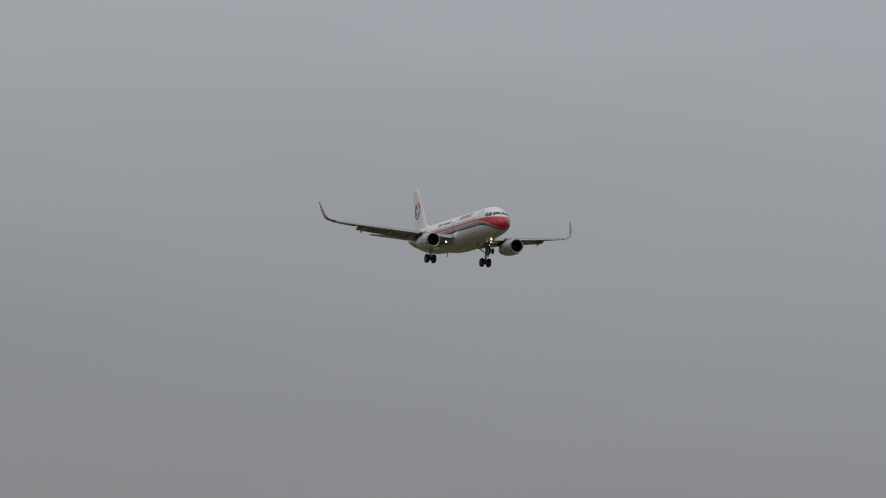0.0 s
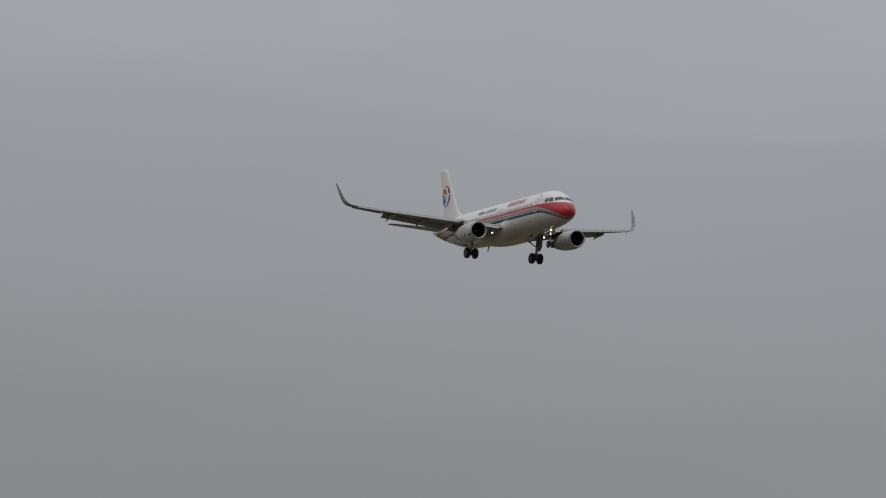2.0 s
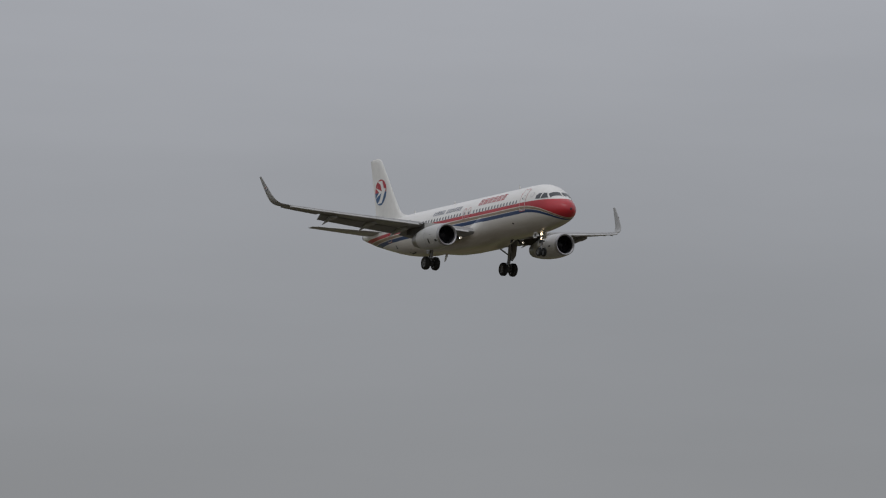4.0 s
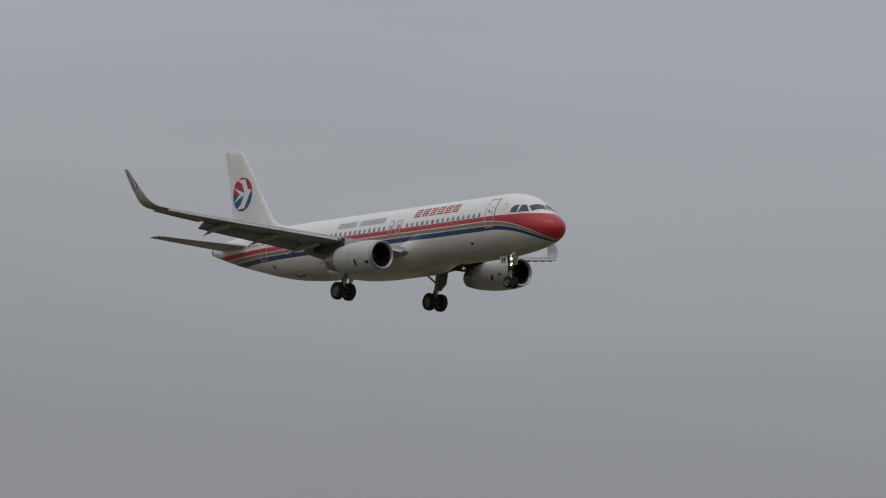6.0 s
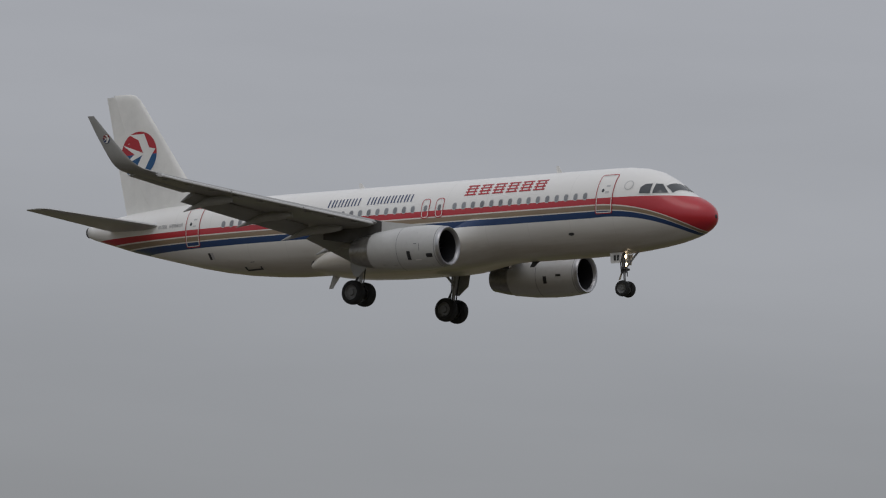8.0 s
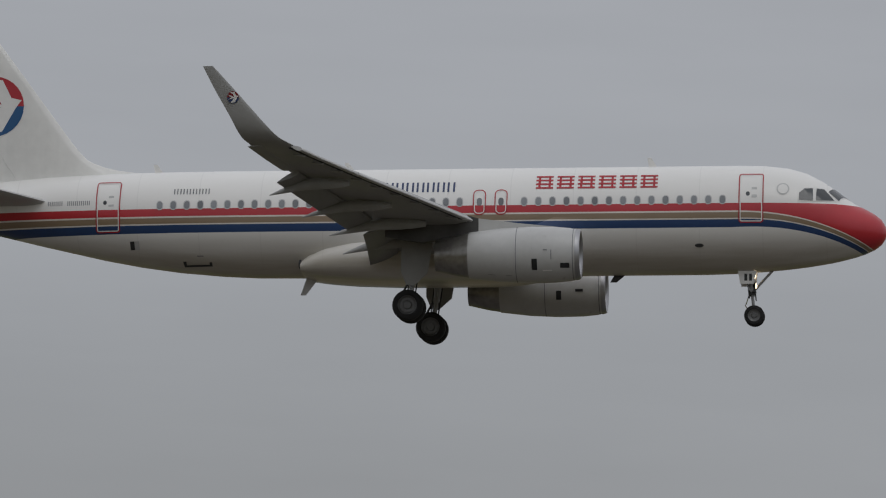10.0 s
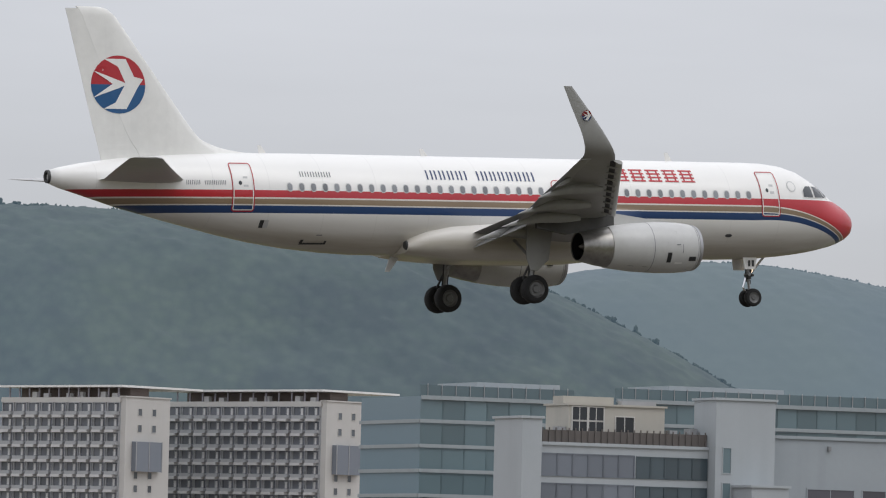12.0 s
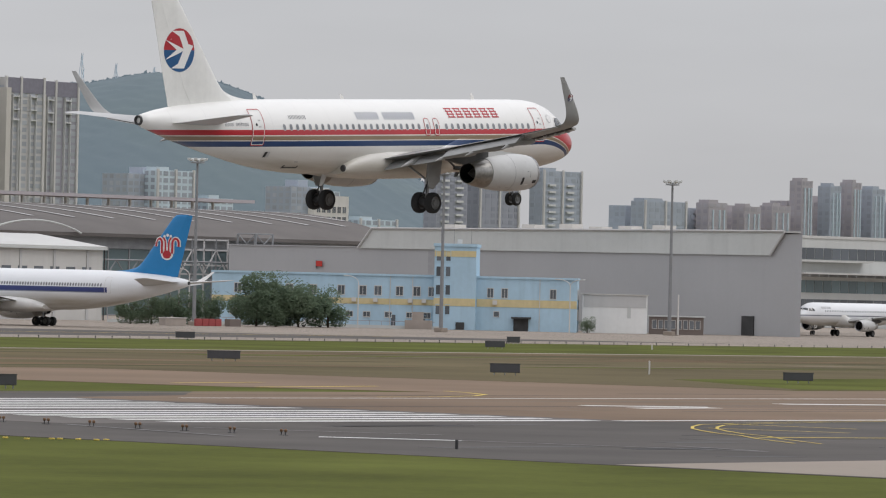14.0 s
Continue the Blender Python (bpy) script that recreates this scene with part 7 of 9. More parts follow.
def arched_hall():
    """Great hall with a low curved roof, pale ribs and glazed wall."""
    x0, x1, y0, y1 = 762.0, 915.0, 822.0, 852.0
    ob = root("terminal_hall", pose(x0, y0, 0), "great grey hall with low curved ribbed roof", "terminal")
    W, D = x1 - x0, y1 - y0
    us = [i / 14 for i in range(15)]
    prof = [(-14 + (D + 14) * u, 16.4 + 6.2 * math.sin(math.pi / 2 * min(1.0, u * 1.12)) ** 0.95 - 0.5 * max(0, u - 0.9) * 10) for u in us]
    part("roof", loft([[(x + (0 if x else -2 * u), y, z) for u, (y, z) in zip(us, prof)] + [(x + (0 if x else -2 * u), y, z - 0.7) for u, (y, z) in reversed(list(zip(us, prof)))] for x in (0, W)]), M["dark_roof"], ob, "", 40)
    for i in range(16):
        c = -32 + (W + 22) * i / 15
        bm = bmesh.new()
        pts = [(c + 34 * (1 - u), y, z + 0.16) for u, (y, z) in zip(us, prof) if 0.5 < c + 34 * (1 - u) < W - 2 and u > 0.24]
        if len(pts) < 3:
            bm.free()
            continue
        a = [bm.verts.new(p) for p in pts]
        b = [bm.verts.new((p[0] + 1.2, p[1], p[2])) for p in pts]
        for q in range(len(pts) - 1):
            bm.faces.new((a[q], a[q + 1], b[q + 1], b[q]))
        part("roof_rib", bm, M["roof_rib"], ob)
    # a second, lower arch over the near eave
    arc = [(26 + 26 * u, -14.4, 16.2 + 2.4 * math.sin(math.pi * u) ** 0.8) for u in us]
    part("eave_arch", tubes(*[(p, q, 0.2) for p, q in zip(arc, arc[1:])], seg=6), M["grey_fascia"], ob)
    part("wall", boxes((6, -10.5, 0, W - 2, D - 4, 13.4)), M["glass_curtain"], ob)
    for c in steps(6, W - 2, 24):
        part("mullion", boxes((c, -10.8, 0, c + 0.3, -10.5, 13.4)), M["steel"], ob)
    part("gable_glazing", slab([(-1.0, -9, 8.0), (-1.0, D - 3, 8.0), (-1.0, D - 4, 21.2), (-1.0, 10, 20.6), (-1.0, 0, 18.6), (-1.0, -9, 16.0)], (1, 0, 0), 0.4), M["glass_teal"], ob)
    part("dark_soffit", boxes((2, -11, 13.42, W - 2, 0, 15.9)), M["steel"], ob)
    # bowed end truss
    for q in range(13):
        (ya, za), (yb, zb) = prof[q], prof[q + 1]
        xa = -0.6 - 2 * us[q]
        part("end_strut", tubes(((xa, ya, za - 0.5), (xa, (ya + yb) / 2, (za + zb) / 2 - 2.3), 0.16), ((xa, (ya + yb) / 2, (za + zb) / 2 - 2.3), (xa, yb, zb - 0.5), 0.16), seg=5), M["steel"], ob)
    low = [(-0.6 - 2 * u, y, z - 2.4) for u, (y, z) in zip(us, prof)]
    part("end_chord", tubes(*[(p, q, 0.2) for p, q in zip(low, low[1:])], seg=6), M["steel"], ob)
    # an open truss stair by the far end
    t = root("truss_tower", pose(846, 790, 0), "open steel truss tower beside the hall", "truss")
    for dx in (0, 5):
        for dy in (0, 5):
            part("leg", tubes(((dx, dy, 0), (dx, dy, 17.0), 0.2), seg=6), M["mast"], t)
    for z in (1, 5, 9, 13):
        part("brace", tubes(((0, 0, z), (5, 0, z + 4), 0.12), ((5, 0, z), (0, 0, z + 4), 0.12), ((0, 0, z + 4), (5, 0, z + 4), 0.12), ((0, 0, z), (0, 5, z + 4), 0.12), ((0, 5, z), (0, 0, z + 4), 0.12), ((0, 0, z + 4), (0, 5, z + 4), 0.12), seg=5), M["mast"], t)
    t2 = root("pipe_bridge", pose(775, 780, 0), "steel lattice pipe bridge", "truss")
    for z in (7.5, 11.0):
        part("chord", tubes(((0, 0, z), (66, 0, z), 0.2), seg=6), M["mast"], t2)
    for i in range(11):
        part("lattice", tubes(((i * 6, 0, 7.5), (i * 6 + 3, 0, 11), 0.13), ((i * 6 + 3, 0, 11), (i * 6 + 6, 0, 7.5), 0.13), seg=5), M["mast"], t2)
    for i in range(5):
        part("post", tubes(((i * 16, 0, 0), (i * 16, 0, 7.5), 0.22), seg=6), M["mast"], t2)
    t3 = root("lattice_frame", pose(812.5, 782, 0), "pale steel lattice frame beside the hangar", "truss")
    for z in (8.6, 10.4, 13.4, 15.4):
        part("rail", boxes((0, 0, z - 0.16, 17.0, 0.3, z + 0.16)), M["roof_rib"], t3)
    for i in range(6):
        part("post", boxes((i * 3.4 - 0.12, 0, 0, i * 3.4 + 0.12, 0.3, 15.6)), M["roof_rib"] if i % 2 else M["mast"], t3)
    for i in range(5):
        a, b = (8.6, 13.4) if i % 2 else (13.4, 8.6)
        part("brace", tubes(((i * 3.4, 0.1, a), (i * 3.4 + 3.4, 0.1, b), 0.15), seg=5), M["roof_rib"], t3)
    h2 = Block("rear_hall", 953, 1002, 1062, 1012, 24.5, M["brick_red"], "dull red building under a thin flat roof", "building")
    h2.box("roof_plate", 948, 998, 27.4, 1068, 1011, 28.2, M["far_brown"])
    for c in steps(955, 1060, 14):
        h2.box("column", c, 1001.4, 0, c + 0.5, 1002, 27.4, M["grey_fascia"])
    h2.windows("front", steps(955, 1060, 20), (14.0, 19.5), 3.2, 2.6, M["glass_dark"], frame=M["brick_red"])


def grey_hangar():
    """The plain grey end wall of a big hangar, with a pale roof edge that rakes down at its front."""
    x0, x1, y0, y1 = 782.0, 880.0, 602.5, 737.0
    ob = root("grey_hangar", pose(x0, y0, 0), "big grey hangar with plain corrugated end wall", "hangar")
    D = y1 - y0
    part("wall", loft([[(x, y + 0.86 * x, z) for y, z in ((0, -0.3), (D, -0.3), (D, 14.05), (101.6, 14.05), (98.5, 17.1), (4, 17.6), (0, 17.8))] for x in (0.0, x1 - x0)]), M["grey_wall"], ob)
    part("fascia", slab([(-0.35, 98.5, 17.5), (-0.35, 3.5, 18.0), (-0.35, 6.6, 13.9), (-0.35, 101.6, 13.95)], (1, 0, 0), 0.3), M["grey_fascia"], ob)
    part("fascia_edge", tubes(((-0.5, 3.5, 18.0), (-0.5, 6.6, 13.9), 0.22), ((-0.5, 98.5, 17.6), (-0.5, 3.5, 18.1), 0.22), ((-0.5, 98.5, 17.6), (-0.5, 101.8, 13.95), 0.22), seg=6), M["roof_rib"], ob)
    part("patch_panel", boxes((-0.09, 74, 7.6, 0, 85, 13.6)), surface("darker_cladding_patch", (0.32, 0.32, 0.325), 0.65, fine=1.5, vary=0.1, streak=0.2), ob)
    part("gate", boxes((-0.3, 10, 0, 0, 12.6, 3.4)), M["dark"], ob)
    part("roof", slab([(-0.4, 0, 17.85), (x1 - x0, 84, 17.85), (x1 - x0, 182.6, 17.2), (-0.4, 98.5, 17.2)], (0, 0, 1), 0.25), M["white_roof"], ob)
    part("low_roof", slab([(-0.2, 101.9, 14.06), (x1 - x0, 186.1, 14.06), (x1 - x0, 218.6, 14.06), (-0.2, D, 14.06)], (0, 0, 1), 0.2), M["grey_wall"], ob)
    for i, y in enumerate((78, 60, 52, 46, 40, 33)):
        part("roof_vent", boxes((6 + i, y + 6, 17.2, 9 + i, y + 9.0, 18.6 + 0.2 * (i % 3))), M["warm_white"], ob)


M["shed_white"] = surface("bright_white_sheet_wall", (0.74, 0.74, 0.72), 0.7, fine=1.2, coarse=0.15, vary=0.06, streak=0.15)


def blue_building():
    """Two-storey sky-blue service building with a cream band and a stair tower."""
    b = Block("blue_building", 745.0, 621.5, 757.0, 706.0, 8.8, M["sky_blue"], "sky-blue two-storey building with cream band", "building", roof=M["sky_blue"], parapet=0.35)
    b.band("end", 621.5, 644.6, 4.0, 5.3, M["cream_band"], "cream_band")
    b.band("end", 652.0, 706.0, 4.0, 5.0, M["cream_band"], "cream_band")
    win = M["glass_dark"]
    ys = [700, 694.5, 688, 682.5, 676, 671, 667.5, 662.5, 658.5, 655.0]
    b.windows("end", ys, (5.6,), 1.5, 1.45, win, frame=M["white_wall"])
    b.windows("end", [701, 692, 683, 674, 670, 665, 660, 656], (1.9,), 1.5, 0.8, win, frame=M["white_wall"])
    b.windows("end", [641.5, 638.2, 627.0], (5.6,), 1.3, 1.5, win, frame=M["white_wall"])
    b.windows("end", [640.0], (2.4,), 1.2, 0.8, win, frame=M["white_wall"])
    for y in (663.8, 657.0):
        b.windows("end", [y], (0.2,), 1.0, 2.1, win, "door", M["sky_blue"])
    b.box("porch", 743.4, 632.0, 2.1, 745, 636.5, 2.4, M["dark"])
    b.box("porch_door", 744.8, 632.6, 0, 745, 636.0, 2.1, M["dark"])
    for y in (673.0, 668.0, 660.0, 656.8, 640.4):
        b.box("air_conditioner", 744.3, y - 0.5, 4.4, 745, y + 0.5, 5.1, M["warm_white"])
    for y in (664.6, 659.4, 654.0, 630.0):
        b.box("rain_pipe", 744.8, y, 0, 744.97, y + 0.15, 8.8, M["white_wall"])
    b.windows("front", [748.5, 753.0], (2.2, 5.6), 1.6, 1.5, win, frame=M["white_wall"])
    t = Block("blue_tower", 742.5, 644.8, 757.0, 654.4, 14.0, M["sky_blue"], "sky-blue stair tower with cream bands", "building", roof=M["sky_blue"], parapet=0.5)
    t.band("end", 644.8, 654.4, 4.0, 5.3, M["cream_band"], "cream_band")
    t.band("end", 644.8, 654.4, 12.3, 13.3, M["cream_band"], "cream_band")
    t.windows("end", [651.2, 653.4], (2.6, 5.9, 9.0, 11.6), 1.0, 1.6, win, frame=M["sky_blue"])
    t.box("kennel_door", 742.2, 647.2, 0.1, 742.5, 649.2, 1.3, M["dark"])
    for y in (646, 650, 653):
        t.box("roof_rod", 744, y, 14.4, 744.1, y + 0.1, 17.0, M["mast"])
    t.box("roof_pot", 746, 648.4, 14.4, 747, 649.4, 15.3, M["white_wall"])
    # both stand turned towards the field, about their common near corner
    turn = pose(745.0, 621.5, 0, 0, 0, 38) @ Matrix.Diagonal((0.9, 0.73, 1, 1)) @ pose(-745.0, -621.5, 0)
    for o in (b.ob, t.ob):
        o.matrix_basis = turn @ o.matrix_basis
    s = Block("white_shed", 0, 0, 11.0, 7, 6.5, M["shed_white"], "plain white shed against the grey hangar", "shed", roof=M["white_wall"], parapet=0.15)
    s.band("front", 0.2, 10.8, 4.4, 6.4, M["grey_white"], "upper_sheeting")
    s.box("dark_stain_panel", 7.6, -0.05, 2.6, 8.2, 0, 6.3, M["grey_fascia"])
    s.ob.matrix_basis = pose(749.5, 624.0, 0, 0, 0, -50)
    g = Block("guard_hut", 0, 0, 9.2, 4, 3.0, M["brown_sheet"], "low brown guard hut with grey windows", "hut", roof=M["grey_fascia"], parapet=0.2)
    g.windows("front", steps(0.4, 8.8, 8), (1.0,), 0.7, 1.4, M["glass_grey"], frame=M["warm_white"])
    g.ob.matrix_basis = pose(757.0, 615.5, 0, 0, 0, -52)
    f = root("flag", pose(781.7, 713.9, 0), "small red flag on the hangar wall", "flag")
    part("cloth", boxes((-0.1, -0.75, 10.46, 0, 0.75, 11.46)), M["flag_red"], f)
    part("bracket", boxes((-0.08, 0.75, 10.06, 0.4, 0.85, 11.56)), M["mast"], f)


def banded_terminal():
    b = Block("banded_terminal", 1036.0, 802, 1120.0, 850, 20.4, M["grey_fascia"], "terminal wing with white roof and dark glass bands", "terminal", roof=M["white_roof"], parapet=0.6)
    for z0, z1, mat in ((15.6, 18.2, M["glass_dark"]), (8.0, 10.8, M["glass_teal"]), (2.0, 6.5, M["glass_dark"])):
        for c in steps(1036, 1120, 26):
            b.box("pane", c - 1.5, 801.9, z0, c + 1.5, 802.05, z1, mat)
    b.box("canopy", 1036, 797, 12.2, 1120, 802, 12.6, M["white_roof"])
    for c in steps(1036, 1120, 24):
        b.box("canopy_rib", c, 797.2, 11.6, c + 0.25, 802, 12.2, M["steel"])
    b.box("roof_shade", 1036, 799, 15.0, 1064, 802, 15.4, M["white_roof"])
    q = root("tail_stand", pose(1046, 770, 0), "white tail dock behind the parked jet", "dock")
    part("mast", boxes((0, 0, 0, 1.4, 1.2, 9.0)), M["white_wall"], q)
    part("arm", boxes((-2.5, 0.2, 8.6, 9.0, 1.0, 9.2)), M["white_wall"], q)


airline_hangar()
offices_by_the_hangar()
balcony_hotel()
frame_office()
white_hangar()
low_workshops()
striped_tunnels()
apron_stores()
arched_hall()
grey_hangar()
blue_building()
banded_terminal()


# ---- the town behind
M["pier"] = surface("pale_warm_pier", (0.57, 0.55, 0.53), 0.8, fine=0.6, coarse=0.05, vary=0.08)
M["top_band"] = surface("dark_purple_grey_parapet", (0.225, 0.215, 0.255), 0.8, fine=0.6, vary=0.08)
M["flank"] = surface("cream_flank_wall", (0.56, 0.525, 0.48), 0.8, fine=0.6, coarse=0.04, vary=0.07, streak=0.08)
# wall colour with mist painted in
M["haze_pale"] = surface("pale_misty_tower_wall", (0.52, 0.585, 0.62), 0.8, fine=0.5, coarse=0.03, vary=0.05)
M["thin_white"] = surface("white_balcony_trim", (0.60, 0.595, 0.59), 0.8, vary=0.06)
def tower(x0, y, w, d, h, wall, glass, label, group, cols, floors, fins=(), cap=True, small=True):
    """A residential tower: bays of windows between piers, floor by floor."""
    b = Block("apartment_tower", x0, y, x0 + w, y + d, h, wall, label, "building", group)
    fh = h / floors
    wd = w / cols
    rows = [fh * i + fh * 0.25 for i in range(floors // 4, floors)]
    # windows: one unit per bay and floor, joined where the tower is far off
    n = max(2, int(d / 4))
    if small:
        bm = bmesh.new()
        for c in steps(0, w, cols):
            for z in rows:
                box_in(bm, c - wd * 0.34, -0.15, z, c + wd * 0.34, 0.1, z + fh * 0.62)
        for c in steps(0, d, n):
            for z in rows:
                box_in(bm, -0.15, c - 1.3, z, 0.1, c + 1.3, z + fh * 0.62)
        tagged(part("window_grid", bm, glass, b.ob), kind="stuff")
    else:
        one = None
        for c in steps(0, w, cols):
            for z in rows:
                m = pose(c, 0, z)
                if one is None:
                    one = part("window", boxes((-wd * 0.34, -0.15, 0, wd * 0.34, 0.1, fh * 0.62)), glass, b.ob, "", None, m)
                else:
                    again(one, b.ob, m)
        for z in rows[::2]:
            for c in steps(0, d, n):
                again(one, b.ob, pose(0, c, z, 0, 0, -90))
    for f in fins:
        part("pier", boxes((f * w - 0.55, -1.0, 0, f * w + 0.55, 0.2, h + 0.6)), M["haze_pale"] if glass is M["glass_haze"] else M["pier"], b.ob)
    if cap:
        part("roof_house", boxes((w * 0.3, d * 0.2, h, w * 0.55, d * 0.7, h + 3.5)), wall, b.ob)
    return b


def town():
    rng = random.Random(21)
    lab = "tall beige and brown apartment tower"
    x = 1694.5
    for i in range(4):
        w = 26.2
        t = tower(x, 1900 + (i % 2) * 4, w, 13, 96 + 2.2 * i, M["brown"], M["glass_far"], lab, "apartment towers", 6, 30, (0.02, 0.34, 0.66, 0.98), False, False)
        part("top_band", boxes((0.6, -0.4, 88 + 2.2 * i, w - 0.6, 0.1, 96 + 2.2 * i)), M["top_band"], t.ob)
        for u in (0.18, 0.5, 0.82):
            part("balcony_edge", boxes((u * w - 2.4, -1.6, 20, u * w - 2.12, 0, 90 + 2 * i)), M["thin_white"], t.ob)
            part("balcony_edge", boxes((u * w + 2.12, -1.6, 20, u * w + 2.4, 0, 90 + 2 * i)), M["thin_white"], t.ob)
            for z in (89 + 2 * i, 80 - (i % 2) * 3, 71):
                part("balcony_band", boxes((u * w - 2.6, -1.7, z, u * w + 2.6, 0, z + 0.6)), M["thin_white"], t.ob)
        if i == 0:
            part("flank_wall", boxes((-0.5, -0.9, 0, 3.4, 12.5, 95.0)), M["flank"], t.ob, "cream end wall")
        x += w + 1.5
    x = 1807.0
    for i in range(4):
        w = 25.5
        t = tower(x, 1899 + (i % 2) * 5, w, 24, 101 - 0.6 * i, M["beige"] if i % 2 == 0 else M["brown"], M["glass_far"], lab, "apartment towers", 5, 31, (0.02, 0.4, 0.98), False, False)
        part("top_band", boxes((0.6, -0.4, 94 - 0.6 * i, w - 0.6, 0.1, 101 - 0.6 * i)), M["top_band"], t.ob)
        for u in (0.25, 0.7):
            part("balcony_edge", boxes((u * w - 2.0, -1.4, 18, u * w - 1.72, 0, 92)), M["thin_white"], t.ob)
            part("balcony_edge", boxes((u * w + 1.72, -1.4, 18, u * w + 2.0, 0, 92)), M["thin_white"], t.ob)
            for z in (86, 92):
                part("balcony_band", boxes((u * w - 2.1, -1.5, z - 0.6 * i, u * w + 2.1, 0, z + 0.6 - 0.6 * i)), M["thin_white"], t.ob)
            part("balcony_band", boxes((u * w - 2.1, -1.5, 80, u * w + 2.1, 0, 80.6)), M["thin_white"], t.ob)
        part("flank_wall", boxes((-0.8, -2.2, 0, 3.6 if i < 2 else 2.2, 8.0, (101, 98, 95, 93)[i])), M["flank"], t.ob, "cream end wall")
        x += w + 2.0
    # towers and low blocks, paled for haze, that stand before the brown ones
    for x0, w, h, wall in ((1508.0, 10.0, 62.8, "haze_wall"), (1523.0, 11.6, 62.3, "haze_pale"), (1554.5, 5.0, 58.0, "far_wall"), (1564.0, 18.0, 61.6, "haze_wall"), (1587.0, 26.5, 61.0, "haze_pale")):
        t = tower(x0, 1760, w, 6, h, M[wall], M["glass_haze"], "apartment tower painted pale for haze", "hazy towers", max(2, int(w / 3.2)), 20, (0.06, 0.5, 0.94), False)
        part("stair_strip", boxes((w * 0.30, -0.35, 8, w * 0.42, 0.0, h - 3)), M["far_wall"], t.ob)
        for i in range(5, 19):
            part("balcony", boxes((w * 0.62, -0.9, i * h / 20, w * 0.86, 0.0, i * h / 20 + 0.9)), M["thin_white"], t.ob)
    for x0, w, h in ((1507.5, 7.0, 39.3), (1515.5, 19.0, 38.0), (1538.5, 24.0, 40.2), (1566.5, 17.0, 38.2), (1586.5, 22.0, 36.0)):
        tower(x0, 1745, w, 6, h, M["haze_wall"], M["glass_haze"], "lower apartment block painted pale for haze", "hazy blocks", int(w / 2.6), 12, (0.2, 0.6))
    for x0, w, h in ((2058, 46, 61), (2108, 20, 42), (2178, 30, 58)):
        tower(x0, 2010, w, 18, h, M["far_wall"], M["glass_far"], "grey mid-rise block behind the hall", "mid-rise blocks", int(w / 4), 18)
    # the far skyline, its walls tinted for haze: left and right end, roof height, wall
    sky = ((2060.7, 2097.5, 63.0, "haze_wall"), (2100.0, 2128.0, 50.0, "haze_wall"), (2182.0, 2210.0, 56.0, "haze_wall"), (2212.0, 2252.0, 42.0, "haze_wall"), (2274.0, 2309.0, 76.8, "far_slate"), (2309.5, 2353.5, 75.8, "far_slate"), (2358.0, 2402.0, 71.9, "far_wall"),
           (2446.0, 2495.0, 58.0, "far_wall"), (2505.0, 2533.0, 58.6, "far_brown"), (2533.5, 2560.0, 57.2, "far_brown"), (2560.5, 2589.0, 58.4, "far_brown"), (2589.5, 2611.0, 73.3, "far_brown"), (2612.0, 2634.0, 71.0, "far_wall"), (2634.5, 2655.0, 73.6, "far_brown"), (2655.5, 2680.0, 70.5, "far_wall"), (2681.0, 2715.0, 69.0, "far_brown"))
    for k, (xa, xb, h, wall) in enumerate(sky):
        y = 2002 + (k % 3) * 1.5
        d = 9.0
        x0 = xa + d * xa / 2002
        t = tower(x0, y, xb - x0, d, h, M[wall], M[{"far_brown": "glass_umber", "far_slate": "glass_plum_far"}.get(wall, "glass_mid")], "far grey town block with haze in its colours", "far town blocks", max(3, int((xb - x0) / 4.5)), max(8, int(h / 3.4)), (0.03, 0.5, 0.97) if xb - x0 > 26 else (), False)
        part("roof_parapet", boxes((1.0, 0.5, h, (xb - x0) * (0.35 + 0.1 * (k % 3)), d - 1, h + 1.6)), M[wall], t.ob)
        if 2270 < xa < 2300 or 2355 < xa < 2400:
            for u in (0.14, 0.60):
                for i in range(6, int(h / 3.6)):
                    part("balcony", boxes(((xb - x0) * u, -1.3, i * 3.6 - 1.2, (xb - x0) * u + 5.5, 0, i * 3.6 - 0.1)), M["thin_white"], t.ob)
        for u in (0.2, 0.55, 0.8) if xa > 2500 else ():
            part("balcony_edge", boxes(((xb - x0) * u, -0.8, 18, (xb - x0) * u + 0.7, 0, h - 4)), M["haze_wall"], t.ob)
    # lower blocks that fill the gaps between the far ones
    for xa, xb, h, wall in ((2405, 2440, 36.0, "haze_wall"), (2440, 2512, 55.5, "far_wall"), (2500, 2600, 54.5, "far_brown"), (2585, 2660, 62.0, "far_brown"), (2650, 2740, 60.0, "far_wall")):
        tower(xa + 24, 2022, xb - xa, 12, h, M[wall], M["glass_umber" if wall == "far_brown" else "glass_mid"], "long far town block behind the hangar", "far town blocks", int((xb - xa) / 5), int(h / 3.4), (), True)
    b = Block("white_low_tower", 1529.5, 1400, 1548.0, 1403, 39.5, M["warm_white"], "white town block with dark windows", "building")
    b.windows("front", steps(1530.5, 1547, 6), (19.0, 22.6, 26.2, 29.8, 33.4), 1.9, 2.2, M["glass_dark"], frame=M["warm_white"])
    b.box("roof_house", 1531, 1400.5, 39.5, 1538, 1402.5, 42.0, M["warm_white"])
    for x0, w, h in ((962.8, 22, 43.5), (986, 24, 44.6)):
        t = tower(x0, 1400, w, 14, h, M["warm_white"], M["glass_umber"], "white flats with pinkish balconies", "white town flats", 6, 13)
        part("roof_edge", boxes((-0.5, -0.6, h, w * 0.4, 14, h + 1.6)), M["white_wall"], t.ob)
